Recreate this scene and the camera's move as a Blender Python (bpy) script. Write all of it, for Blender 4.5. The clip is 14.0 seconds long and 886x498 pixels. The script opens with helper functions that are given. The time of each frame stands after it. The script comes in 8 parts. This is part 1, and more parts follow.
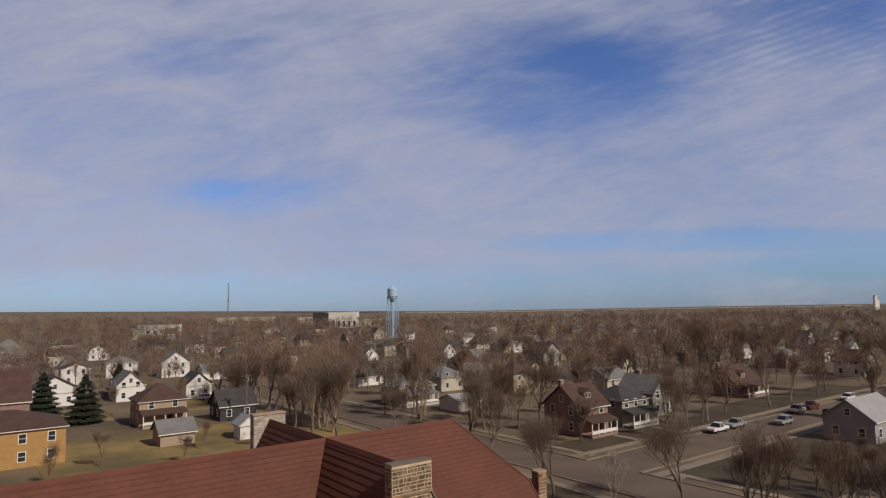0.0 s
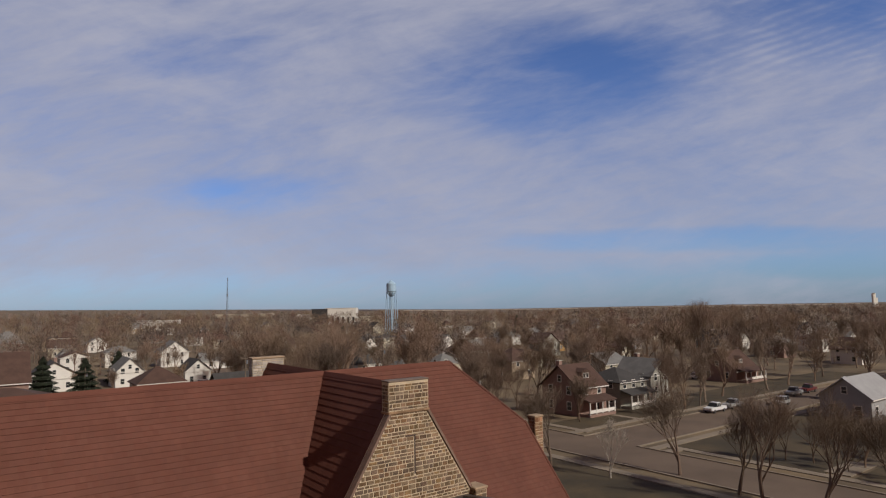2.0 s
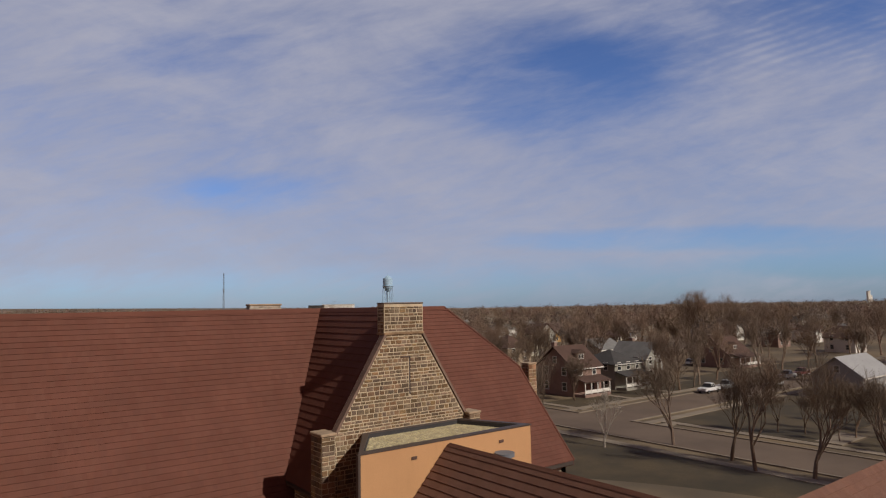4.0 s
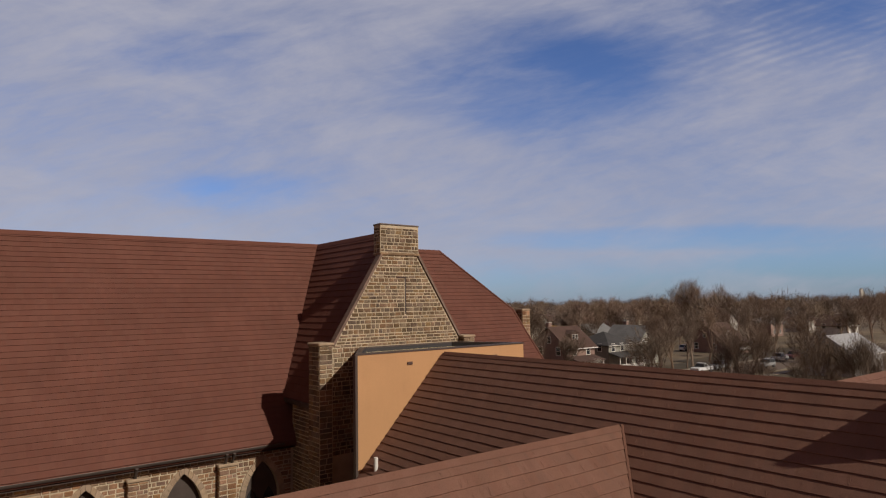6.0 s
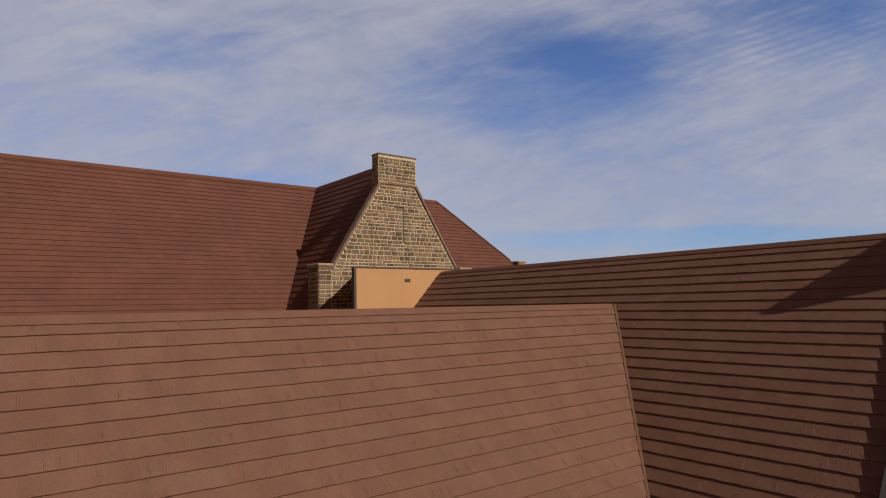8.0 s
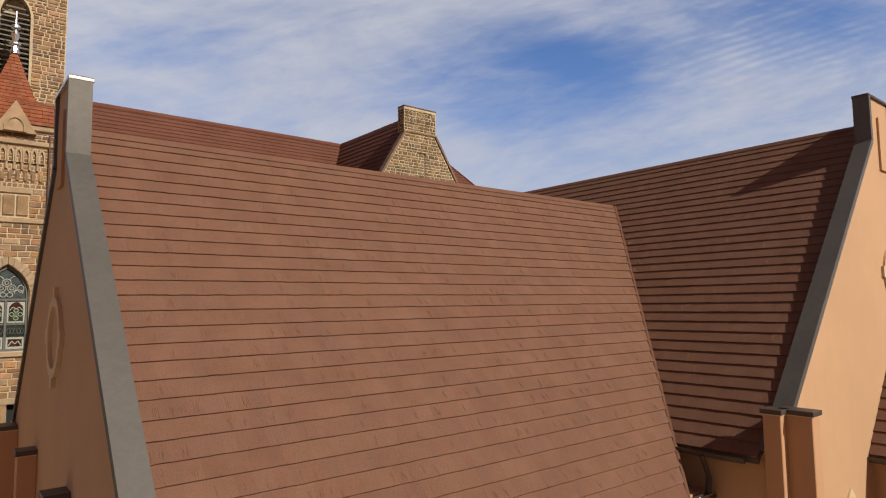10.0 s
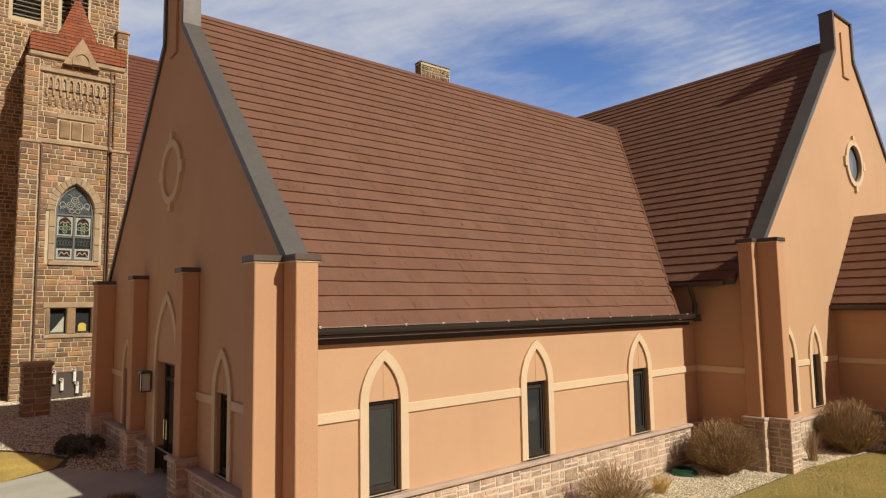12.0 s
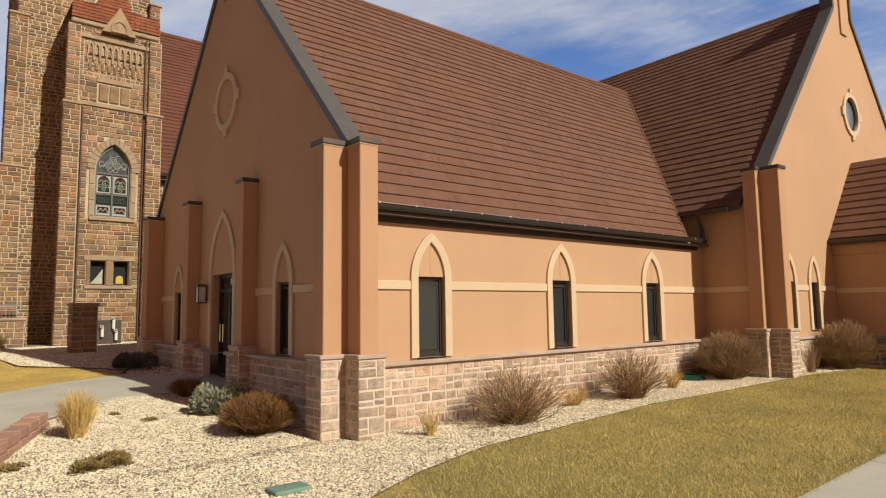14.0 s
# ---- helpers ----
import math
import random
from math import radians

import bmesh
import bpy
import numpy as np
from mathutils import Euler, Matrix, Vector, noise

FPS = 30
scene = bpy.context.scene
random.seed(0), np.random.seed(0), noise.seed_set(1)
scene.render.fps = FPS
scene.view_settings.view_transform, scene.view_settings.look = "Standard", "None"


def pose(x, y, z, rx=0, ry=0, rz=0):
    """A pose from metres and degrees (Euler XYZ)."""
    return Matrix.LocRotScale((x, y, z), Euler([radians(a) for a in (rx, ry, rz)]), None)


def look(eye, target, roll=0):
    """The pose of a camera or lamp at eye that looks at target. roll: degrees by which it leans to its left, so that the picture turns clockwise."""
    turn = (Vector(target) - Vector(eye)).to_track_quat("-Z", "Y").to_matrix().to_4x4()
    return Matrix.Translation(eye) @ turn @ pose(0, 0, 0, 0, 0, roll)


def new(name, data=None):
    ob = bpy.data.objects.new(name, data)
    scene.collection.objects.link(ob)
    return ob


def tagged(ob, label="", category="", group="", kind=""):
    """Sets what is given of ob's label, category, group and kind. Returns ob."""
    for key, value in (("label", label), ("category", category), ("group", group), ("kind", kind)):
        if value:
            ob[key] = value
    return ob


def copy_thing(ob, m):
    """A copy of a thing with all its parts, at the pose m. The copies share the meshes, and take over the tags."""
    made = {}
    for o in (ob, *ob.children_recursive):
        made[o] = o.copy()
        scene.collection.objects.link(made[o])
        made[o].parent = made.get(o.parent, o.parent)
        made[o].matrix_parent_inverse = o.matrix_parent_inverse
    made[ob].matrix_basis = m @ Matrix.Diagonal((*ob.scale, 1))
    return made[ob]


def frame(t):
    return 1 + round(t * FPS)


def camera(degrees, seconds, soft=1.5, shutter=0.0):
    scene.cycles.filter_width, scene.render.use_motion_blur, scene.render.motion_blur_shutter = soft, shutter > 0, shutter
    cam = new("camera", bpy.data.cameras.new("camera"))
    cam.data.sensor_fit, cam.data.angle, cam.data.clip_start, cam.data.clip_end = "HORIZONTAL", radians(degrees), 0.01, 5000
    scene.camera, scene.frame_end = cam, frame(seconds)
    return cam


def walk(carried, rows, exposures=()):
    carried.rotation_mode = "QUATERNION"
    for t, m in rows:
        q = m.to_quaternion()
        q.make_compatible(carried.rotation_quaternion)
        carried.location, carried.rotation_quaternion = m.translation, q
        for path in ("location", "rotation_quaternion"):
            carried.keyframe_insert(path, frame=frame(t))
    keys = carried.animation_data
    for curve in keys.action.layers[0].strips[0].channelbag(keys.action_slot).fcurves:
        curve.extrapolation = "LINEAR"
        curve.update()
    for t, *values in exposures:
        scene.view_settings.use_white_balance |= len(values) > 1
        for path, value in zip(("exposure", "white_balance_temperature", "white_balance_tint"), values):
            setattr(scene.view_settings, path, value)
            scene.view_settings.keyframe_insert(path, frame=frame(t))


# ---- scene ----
# camera and its flight
cam = camera(70.0, 14.0, soft=1.2)
PATH = [
    (0, pose(2.301, -4.500, 23.824, 95.37, 1.10, -36.75)),
    (0.5, pose(2.282, -4.592, 22.960, 95.34, 1.10, -36.75)),
    (1, pose(2.279, -4.619, 22.087, 95.31, 1.09, -36.78)),
    (1.5, pose(2.309, -4.572, 21.212, 95.29, 1.09, -36.81)),
    (2, pose(2.362, -4.508, 20.358, 95.27, 1.09, -36.83)),
    (2.5, pose(2.397, -4.487, 19.532, 95.25, 1.08, -36.84)),
    (3, pose(2.394, -4.517, 18.725, 95.22, 1.08, -36.88)),
    (5.5, pose(1.938, -5.054, 14.417, 95.13, 1.07, -37.54)),
    (6, pose(1.996, -4.966, 13.550, 95.09, 1.06, -37.57)),
    (6.5, pose(2.057, -4.893, 12.721, 95.06, 1.06, -37.62)),
    (7, pose(2.080, -4.863, 11.919, 95.04, 1.06, -37.70)),
    (7.5, pose(2.003, -4.916, 11.119, 95.04, 1.05, -37.79)),
    (8, pose(1.827, -5.053, 10.314, 95.08, 1.05, -37.88)),
    (10.5, look((-2.584, -7.404, 6.123), (-1.319, -5.864, 6.297), -0.8)),
    (11, look((-3.213, -7.757, 5.225), (-1.945, -6.220, 5.400), -0.9)),
    (11.5, look((-3.515, -8.006, 4.324), (-2.247, -6.470, 4.504), -0.9)),
    (12, look((-3.930, -8.286, 3.501), (-2.670, -6.744, 3.685), -0.9)),
    (12.5, look((-4.111, -8.487, 2.958), (-2.858, -6.939, 3.144), -0.9)),
    (13, look((-4.274, -8.632, 2.497), (-3.022, -7.084, 2.684), -0.9)),
    (13.5, look((-4.695, -8.695, 1.967), (-3.441, -7.149, 2.159), -0.8)),
    (14, look((-5.192, -8.757, 1.501), (-3.939, -7.210, 1.694), -0.8)),
]
walk(cam, PATH, exposures=[(0, -0.28, 6500, 10), (3, -0.30, 6600, 10), (5.5, -0.29, 6750, 10), (8, -0.18, 6900, 8), (10.5, 0.26, 7100, 3), (14, 0.30, 7050, 2)])

# ---- sun and sky ----
SUN_EL, SUN_AZ = radians(36.5), radians(13.5)          # azimuth from -Y towards +X
SUN_DIR = Vector((math.sin(SUN_AZ) * math.cos(SUN_EL), -math.cos(SUN_AZ) * math.cos(SUN_EL), math.sin(SUN_EL)))
sun_data = bpy.data.lights.new("sun", "SUN")
sun_data.energy, sun_data.angle, sun_data.color = 4.0, radians(0.6), (1.0, 0.955, 0.875)
sun = new("sun", sun_data)
sun.matrix_world = SUN_DIR.to_track_quat("Z", "Y").to_matrix().to_4x4()

world = bpy.data.worlds.new("sky")
scene.world = world
world.use_nodes = True


class Nodes:
    """Short hand for building a node tree."""

    def __init__(self, tree):
        self.t = tree
        tree.nodes.clear()

    def n(self, kind, **props):
        node = self.t.nodes.new(kind)
        for k, v in props.items():
            if k == "op":
                node.operation = v
            elif k == "blend":
                node.blend_type = v
            elif k == "data":
                node.data_type = v
            elif k == "sky":
                node.sky_type = v
            elif k == "feature":
                node.feature = v
            elif k == "dims":
                node.noise_dimensions = v
        return node

    def link(self, a, b):
        self.t.links.new(a, b)

    def put(self, value, socket):
        if isinstance(value, bpy.types.NodeSocket):
            self.link(value, socket)
        elif value is not None:
            socket.default_value = value

    def math(self, op, a, b=None, c=None):
        m = self.n("ShaderNodeMath", op=op)
        for v, s in zip((a, b, c), m.inputs):
            self.put(v, s)
        return m.outputs[0]

    def vmath(self, op, a, b=None):
        m = self.n("ShaderNodeVectorMath", op=op)
        self.put(a, m.inputs[0])
        self.put(b, m.inputs[1])
        return m.outputs["Value"] if op in ("DOT_PRODUCT", "LENGTH") else m.outputs[0]

    def mix(self, f, a, b, blend="MIX"):
        m = self.n("ShaderNodeMix", data="RGBA", blend=blend)
        self.put(f, m.inputs[0])
        self.put(a, m.inputs[6])
        self.put(b, m.inputs[7])
        return m.outputs[2]

    def noise(self, vec, scale, detail=4.0, rough=0.55, distort=0.0):
        m = self.n("ShaderNodeTexNoise")
        self.put(vec, m.inputs["Vector"])
        m.inputs["Scale"].default_value = scale
        m.inputs["Detail"].default_value = detail
        m.inputs["Roughness"].default_value = rough
        m.inputs["Distortion"].default_value = distort
        return m.outputs["Fac"]

    def ramp(self, f, lo, hi):
        m = self.n("ShaderNodeMapRange")
        m.interpolation_type = "SMOOTHSTEP"
        self.put(f, m.inputs[0])
        m.inputs[1].default_value, m.inputs[2].default_value = lo, hi
        return m.outputs[0]

    def xyz(self, x, y, z):
        m = self.n("ShaderNodeCombineXYZ")
        for v, s in zip((x, y, z), m.inputs):
            self.put(v, s)
        return m.outputs[0]


def build_sky():
    k = Nodes(world.node_tree)
    out, bg = k.n("ShaderNodeOutputWorld"), k.n("ShaderNodeBackground")
    k.link(bg.outputs[0], out.inputs[0])
    sky = k.n("ShaderNodeTexSky", sky="NISHITA")
    sky.sun_disc, sky.sun_elevation, sky.sun_rotation = False, SUN_EL, math.pi - SUN_AZ
    sky.air_density, sky.dust_density, sky.ozone_density = 1.0, 0.4, 2.0
    d = k.n("ShaderNodeTexCoord").outputs["Generated"]
    # sky axes: ahead over the town, to its right, up
    ahead = k.math("MAXIMUM", k.vmath("DOT_PRODUCT", d, (0.60, 0.80, 0)), 0.08)
    u = k.math("DIVIDE", k.vmath("DOT_PRODUCT", d, (0.80, -0.60, 0)), ahead)
    v = k.math("DIVIDE", k.vmath("DOT_PRODUCT", d, (0, 0, 1)), ahead)
    flat = k.xyz(k.math("MULTIPLY", u, 1.0), k.math("MULTIPLY", v, 2.3), 0.0)
    wisps = k.noise(flat, 3.2, 7, 0.62, 0.5)
    broad = k.noise(k.vmath("ADD", flat, (3.1, 1.7, 0)), 1.5, 3, 0.5)
    fine = k.noise(k.xyz(k.math("MULTIPLY", k.math("ADD", u, v), 2.0), k.math("SUBTRACT", k.math("MULTIPLY", v, 9), k.math("MULTIPLY", u, 2.5)), 0.3), 4.5, 5, 0.6, 0.3)

    def hole(cu, cv, ru, rv, gain):
        a = k.math("DIVIDE", k.math("SUBTRACT", u, cu), ru)
        b = k.math("DIVIDE", k.math("SUBTRACT", v, cv), rv)
        r = k.math("ADD", k.math("POWER", k.math("ABSOLUTE", a), 2.0), k.math("POWER", k.math("ABSOLUTE", b), 2.0))
        return k.math("MULTIPLY", k.math("SUBTRACT", 1.0, k.ramp(r, 0.0, 1.0)), gain)

    clear = hole(0.20, 0.37, 0.34, 0.135, 0.30)
    for h in ((0.26, 0.40, 0.16, 0.05, 0.14), (0.60, 0.47, 0.34, 0.12, 0.26), (-0.30, 0.187, 0.17, 0.042, 0.17), (-0.36, 0.198, 0.06, 0.022, 0.10), (0.42, 0.100, 0.42, 0.026, 0.30), (0.70, 0.06, 0.32, 0.035, 0.30), (-0.40, 0.42, 0.22, 0.06, 0.13), (0.0, 0.005, 3.0, 0.080, 0.24)):
        clear = k.math("ADD", clear, hole(*h))
    # fine parallel ripples of high cloud to the right
    ripple = k.math("SINE", k.math("ADD", k.math("MULTIPLY", k.math("SUBTRACT", v, k.math("MULTIPLY", u, 0.36)), 430.0), k.math("MULTIPLY", broad, 30.0)))
    clear = k.math("ADD", clear, k.math("MULTIPLY", k.math("MULTIPLY", ripple, hole(0.60, 0.42, 0.26, 0.12, 0.055)), k.ramp(fine, 0.35, 0.7)))
    cover = k.math("SUBTRACT", 0.60, clear)
    cover = k.math("ADD", cover, k.math("MULTIPLY", k.math("SUBTRACT", wisps, 0.5), 0.42))
    cover = k.math("ADD", cover, k.math("MULTIPLY", k.math("SUBTRACT", broad, 0.5), 0.25))
    cover = k.math("ADD", cover, k.math("MULTIPLY", k.math("SUBTRACT", fine, 0.5), 0.36))
    # behind and overhead, out of view, cloud is thinned to weaken the fill light
    front = k.ramp(k.vmath("DOT_PRODUCT", d, (0.60, 0.80, 0)), -0.35, 0.25)
    cover = k.math("SUBTRACT", cover, k.math("MULTIPLY", k.math("SUBTRACT", 1.0, front), 0.45))
    up = k.ramp(k.vmath("DOT_PRODUCT", d, (0, 0, 1)), 0.50, 0.85)
    cover = k.math("SUBTRACT", cover, k.math("MULTIPLY", up, 0.45))
    amount = k.math("MULTIPLY", k.ramp(cover, 0.10, 0.78), 0.93)
    # away from the view the sky gets an added warm tint, reddening shaded walls
    warm_tint = k.math("MAXIMUM", k.math("SUBTRACT", 1.0, front), up)
    blue = k.mix(1.0, sky.outputs[0], k.mix(warm_tint, k.mix(k.ramp(v, 0.0, 0.11), (0.046, 0.070, 0.122, 1), (0.066, 0.081, 0.123, 1)), (0.088, 0.036, 0.0262, 1)), "MULTIPLY")
    cloud = k.mix(k.ramp(wisps, 0.3, 0.75), (0.410, 0.431, 0.560, 1), (0.492, 0.502, 0.612, 1))
    k.link(k.mix(amount, blue, cloud), bg.inputs[0])
    bg.inputs[1].default_value = 1.0


build_sky()

# ---- materials ----


def material(name, colour, rough=0.8, metal=0.0, vary=0.25, scale=1.0, fine=18.0, bump=0.25, bump_size=0.004, dark=None, island=0.0, obj=0.0, spec=0.4, stain=0.0, rib=0.0):
    """A surface with broad tone changes, fine grain and relief at real-world size."""
    m = bpy.data.materials.new(name)
    m.use_nodes = True
    k = Nodes(m.node_tree)
    out, b = k.n("ShaderNodeOutputMaterial"), k.n("ShaderNodeBsdfPrincipled")
    k.link(b.outputs[0], out.inputs[0])
    place = k.n("ShaderNodeNewGeometry")
    pos = place.outputs["Position"]
    big = k.noise(pos, scale, 5, 0.6)
    small = k.noise(pos, fine, 4, 0.7)
    c = Vector(colour)
    low = tuple(c * (1 - vary)) if dark is None else dark
    col = k.mix(k.ramp(big, 0.3, 0.7), (*low, 1), (*(c * (1 + vary * 0.5)), 1))
    col = k.mix(k.math("MULTIPLY", k.ramp(small, 0.35, 0.65), 0.35), col, (*(c * 0.72), 1))
    if stain:
        streak = k.noise(k.vmath("MULTIPLY", pos, (1.5, 1.5, 0.22)), 1.6, 5, 0.65)
        col = k.mix(k.math("MULTIPLY", k.ramp(streak, 0.48, 0.75), stain), col, (*(c * 0.62), 1))
    if rib:
        ribs = k.noise(k.vmath("MULTIPLY", pos, (1, 1, 0.14)), 34.0, 3, 0.6)
        col = k.mix(k.math("MULTIPLY", k.ramp(ribs, 0.52, 0.72), rib), col, (*(c * 0.45), 1))
        small = k.math("SUBTRACT", small, k.math("MULTIPLY", ribs, 0.8))
    for amount, source in ((island, place.outputs["Random Per Island"]), (obj, None)):
        if amount:
            if source is None:
                source = k.n("ShaderNodeObjectInfo").outputs["Random"]
            hsv = k.n("ShaderNodeHueSaturation")
            k.put(k.math("ADD", 1 - amount, k.math("MULTIPLY", source, 2 * amount)), hsv.inputs["Value"])
            k.put(k.math("ADD", 0.5 - amount * 0.03, k.math("MULTIPLY", k.math("FRACT", k.math("MULTIPLY", source, 7.3)), amount * 0.06)), hsv.inputs["Hue"])
            k.put(k.math("ADD", 1 - amount * 0.5, k.math("MULTIPLY", k.math("FRACT", k.math("MULTIPLY", source, 13.7)), amount)), hsv.inputs["Saturation"])
            k.put(col, hsv.inputs["Color"])
            col = hsv.outputs[0]
    k.put(col, b.inputs["Base Color"])
    k.put(k.math("ADD", rough - 0.08, k.math("MULTIPLY", small, 0.16)), b.inputs["Roughness"])
    b.inputs["Metallic"].default_value = metal
    b.inputs["Specular IOR Level"].default_value = spec
    if bump:
        bp = k.n("ShaderNodeBump")
        bp.inputs["Strength"].default_value = bump
        bp.inputs["Distance"].default_value = bump_size
        k.put(small, bp.inputs["Height"])
        k.link(bp.outputs[0], b.inputs["Normal"])
    return m


def glass_material(name, tint=(0.02, 0.022, 0.024), rough=0.03):
    m = bpy.data.materials.new(name)
    m.use_nodes = True
    k = Nodes(m.node_tree)
    out, b = k.n("ShaderNodeOutputMaterial"), k.n("ShaderNodeBsdfPrincipled")
    k.link(b.outputs[0], out.inputs[0])
    pos = k.n("ShaderNodeNewGeometry").outputs["Position"]
    k.put(k.mix(k.noise(pos, 0.9, 2), (*tint, 1), (*(Vector(tint) * 1.8), 1)), b.inputs["Base Color"])
    b.inputs["Roughness"].default_value, b.inputs["Specular IOR Level"].default_value = rough, 0.7
    return m


STUCCO = material("stucco", (0.520, 0.318, 0.195), 0.9, vary=0.07, scale=0.35, fine=55, bump=0.35, bump_size=0.003, stain=0.10)
STUCCO_BUTT = material("stucco buttress", (0.50, 0.285, 0.168), 0.9, vary=0.07, scale=0.4, fine=55, bump=0.35, bump_size=0.003, stain=0.08)
LINK_STUCCO = material("orange link stucco", (0.52, 0.285, 0.135), 0.9, vary=0.07, scale=0.35, fine=55, bump=0.35, bump_size=0.003, stain=0.12)
CHIMNEY_CAP = material("weathered chimney cap", (0.17, 0.13, 0.105), 0.9, vary=0.25, scale=2, fine=18, bump=0.5)
TRIM = material("stucco trim", (0.62, 0.47, 0.325), 0.88, vary=0.07, scale=0.7, fine=50, bump=0.3, bump_size=0.003, stain=0.08)
COPING = material("grey metal coping", (0.118, 0.108, 0.104), 0.55, metal=0.3, vary=0.12, scale=0.8, fine=9, bump=0.05)
CAP = material("dark metal cap", (0.098, 0.074, 0.063), 0.5, metal=0.3, vary=0.15, scale=1.2, fine=12, bump=0.05)
SHINY = material("bare bright metal", (0.72, 0.74, 0.76), 0.25, metal=1.0, vary=0.08, fine=9, bump=0.05)
SHINGLE = material("stone coated shingle", (0.181, 0.093, 0.066), 0.85, vary=0.10, scale=1.6, fine=42, bump=0.9, bump_size=0.012, obj=0.03, island=0.05, spec=0.1, rib=0.3)
NAVE_TILE = material("red roof shingle", (0.140, 0.0575, 0.041), 0.85, vary=0.13, scale=0.5, fine=40, bump=0.6, bump_size=0.006, island=0.045, spec=0.12, rib=0.15)
TURRET_TILE = material("orange turret tile", (0.25, 0.075, 0.036), 0.85, vary=0.25, scale=1.2, fine=30, bump=0.5, island=0.12)
BASE_STONE = material("pink veneer stone", (0.50, 0.37, 0.285), 0.9, vary=0.32, scale=7.0, fine=20, bump=0.8, bump_size=0.030, obj=0.22, island=0.22)
BASE_CAP = material("stone base cap", (0.47, 0.355, 0.295), 0.85, vary=0.15, scale=2.0, fine=30, bump=0.5, bump_size=0.004)
MORTAR = material("mortar", (0.66, 0.55, 0.44), 0.95, vary=0.12, scale=2.0, fine=60, bump=0.4, bump_size=0.003)
QUARTZ = material("quartzite block", (0.285, 0.168, 0.098), 0.9, vary=0.42, scale=1.3, fine=11, bump=1.0, bump_size=0.03, island=0.34)
# shaded copy of the quartzite: gable and piers are dimmed in the colour
QUARTZ_DIM = material("dimmed brown quartzite", (0.205, 0.135, 0.080), 0.92, vary=0.5, scale=1.6, fine=10, bump=1.0, bump_size=0.03, island=0.36)
PALE_STONE = material("pale weathered stone", (0.42, 0.37, 0.32), 0.9, vary=0.3, scale=2, fine=12, bump=0.8, bump_size=0.02, island=0.3)
RAKE_STONE = material("dark weathered coping stone", (0.20, 0.13, 0.098), 0.9, vary=0.3, scale=2.5, fine=14, bump=0.6, bump_size=0.01)
PIPE = material("red-brown pipe paint", (0.105, 0.058, 0.043), 0.6, vary=0.15, fine=10, bump=0.1)
MEMBRANE = material("dark roof membrane", (0.045, 0.042, 0.042), 0.8, vary=0.2, scale=2, fine=15, bump=0.2)
QUARTZ_DRESS = material("dressed quartzite", (0.37, 0.262, 0.172), 0.85, vary=0.22, scale=2.5, fine=18, bump=0.6, bump_size=0.008, island=0.12)
OLD_MORTAR = material("old pale mortar", (0.52, 0.42, 0.29), 0.95, vary=0.2, scale=1.5, fine=40, bump=0.4)
FRAME = material("bronze window frame", (0.045, 0.036, 0.031), 0.45, metal=0.2, vary=0.1, fine=20, bump=0.05)
GLASS = glass_material("window glass")
GLASS_SKY = glass_material("round window glass", (0.10, 0.12, 0.15), 0.05)
BLIND = material("window blind", (0.026, 0.026, 0.023), 0.7, vary=0.1, fine=10, bump=0.1)
LAWN = material("dormant lawn soil", (0.31, 0.240, 0.085), 0.95, vary=0.35, scale=0.5, fine=22, bump=0.8, bump_size=0.03, dark=(0.22, 0.185, 0.062))
GRASS = material("dormant grass", (0.56, 0.43, 0.16), 0.9, vary=0.3, scale=0.7, fine=2.2, bump=0, island=0.28, dark=(0.385, 0.325, 0.115))
GOLD_GRASS = material("golden grass", (0.66, 0.475, 0.15), 0.9, vary=0.25, scale=0.6, fine=3, bump=0, island=0.18)
GOLD_LAWN = material("golden lawn soil", (0.50, 0.35, 0.10), 0.95, vary=0.3, scale=0.6, fine=20, bump=0.8, bump_size=0.03)
PEBBLE = material("river pebbles", (0.66, 0.565, 0.42), 0.8, vary=0.2, scale=3, fine=40, bump=0.3, island=0.35)
BALLAST = material("yellowish roof ballast", (0.47, 0.40, 0.235), 0.85, vary=0.25, scale=3, fine=30, bump=0.3, island=0.3)
BED = material("pebble bed", (0.27, 0.22, 0.155), 0.95, vary=0.3, scale=9, fine=45, bump=1.0, bump_size=0.02)
CONCRETE = material("concrete", (0.46, 0.43, 0.37), 0.9, vary=0.12, scale=1.1, fine=40, bump=0.3, bump_size=0.003, stain=0.1)
ASPHALT = material("worn road", (0.146, 0.103, 0.072), 0.92, vary=0.22, scale=0.12, fine=8, bump=0.3)
TOWN = material("winter ground", (0.18, 0.13, 0.075), 0.95, vary=0.4, scale=0.05, fine=2.5, bump=0.3, dark=(0.09, 0.068, 0.044))
TOWN_LAWN = material("town lawn", (0.082, 0.058, 0.029), 0.95, vary=0.35, scale=0.12, fine=4, bump=0.3, dark=(0.042, 0.033, 0.019))
YARD = material("golden dormant yard", (0.27, 0.185, 0.066), 0.95, vary=0.4, scale=0.07, fine=3, bump=0.3, dark=(0.10, 0.078, 0.034))
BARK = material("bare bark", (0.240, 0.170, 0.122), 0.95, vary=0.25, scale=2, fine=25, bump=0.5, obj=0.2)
# BARK at 0.72 of its tone, for the nearer trees
BARK_NEAR = material("nearer tree bark", (0.1728, 0.1224, 0.0878), 0.95, vary=0.25, scale=2, fine=25, bump=0.5, obj=0.2)
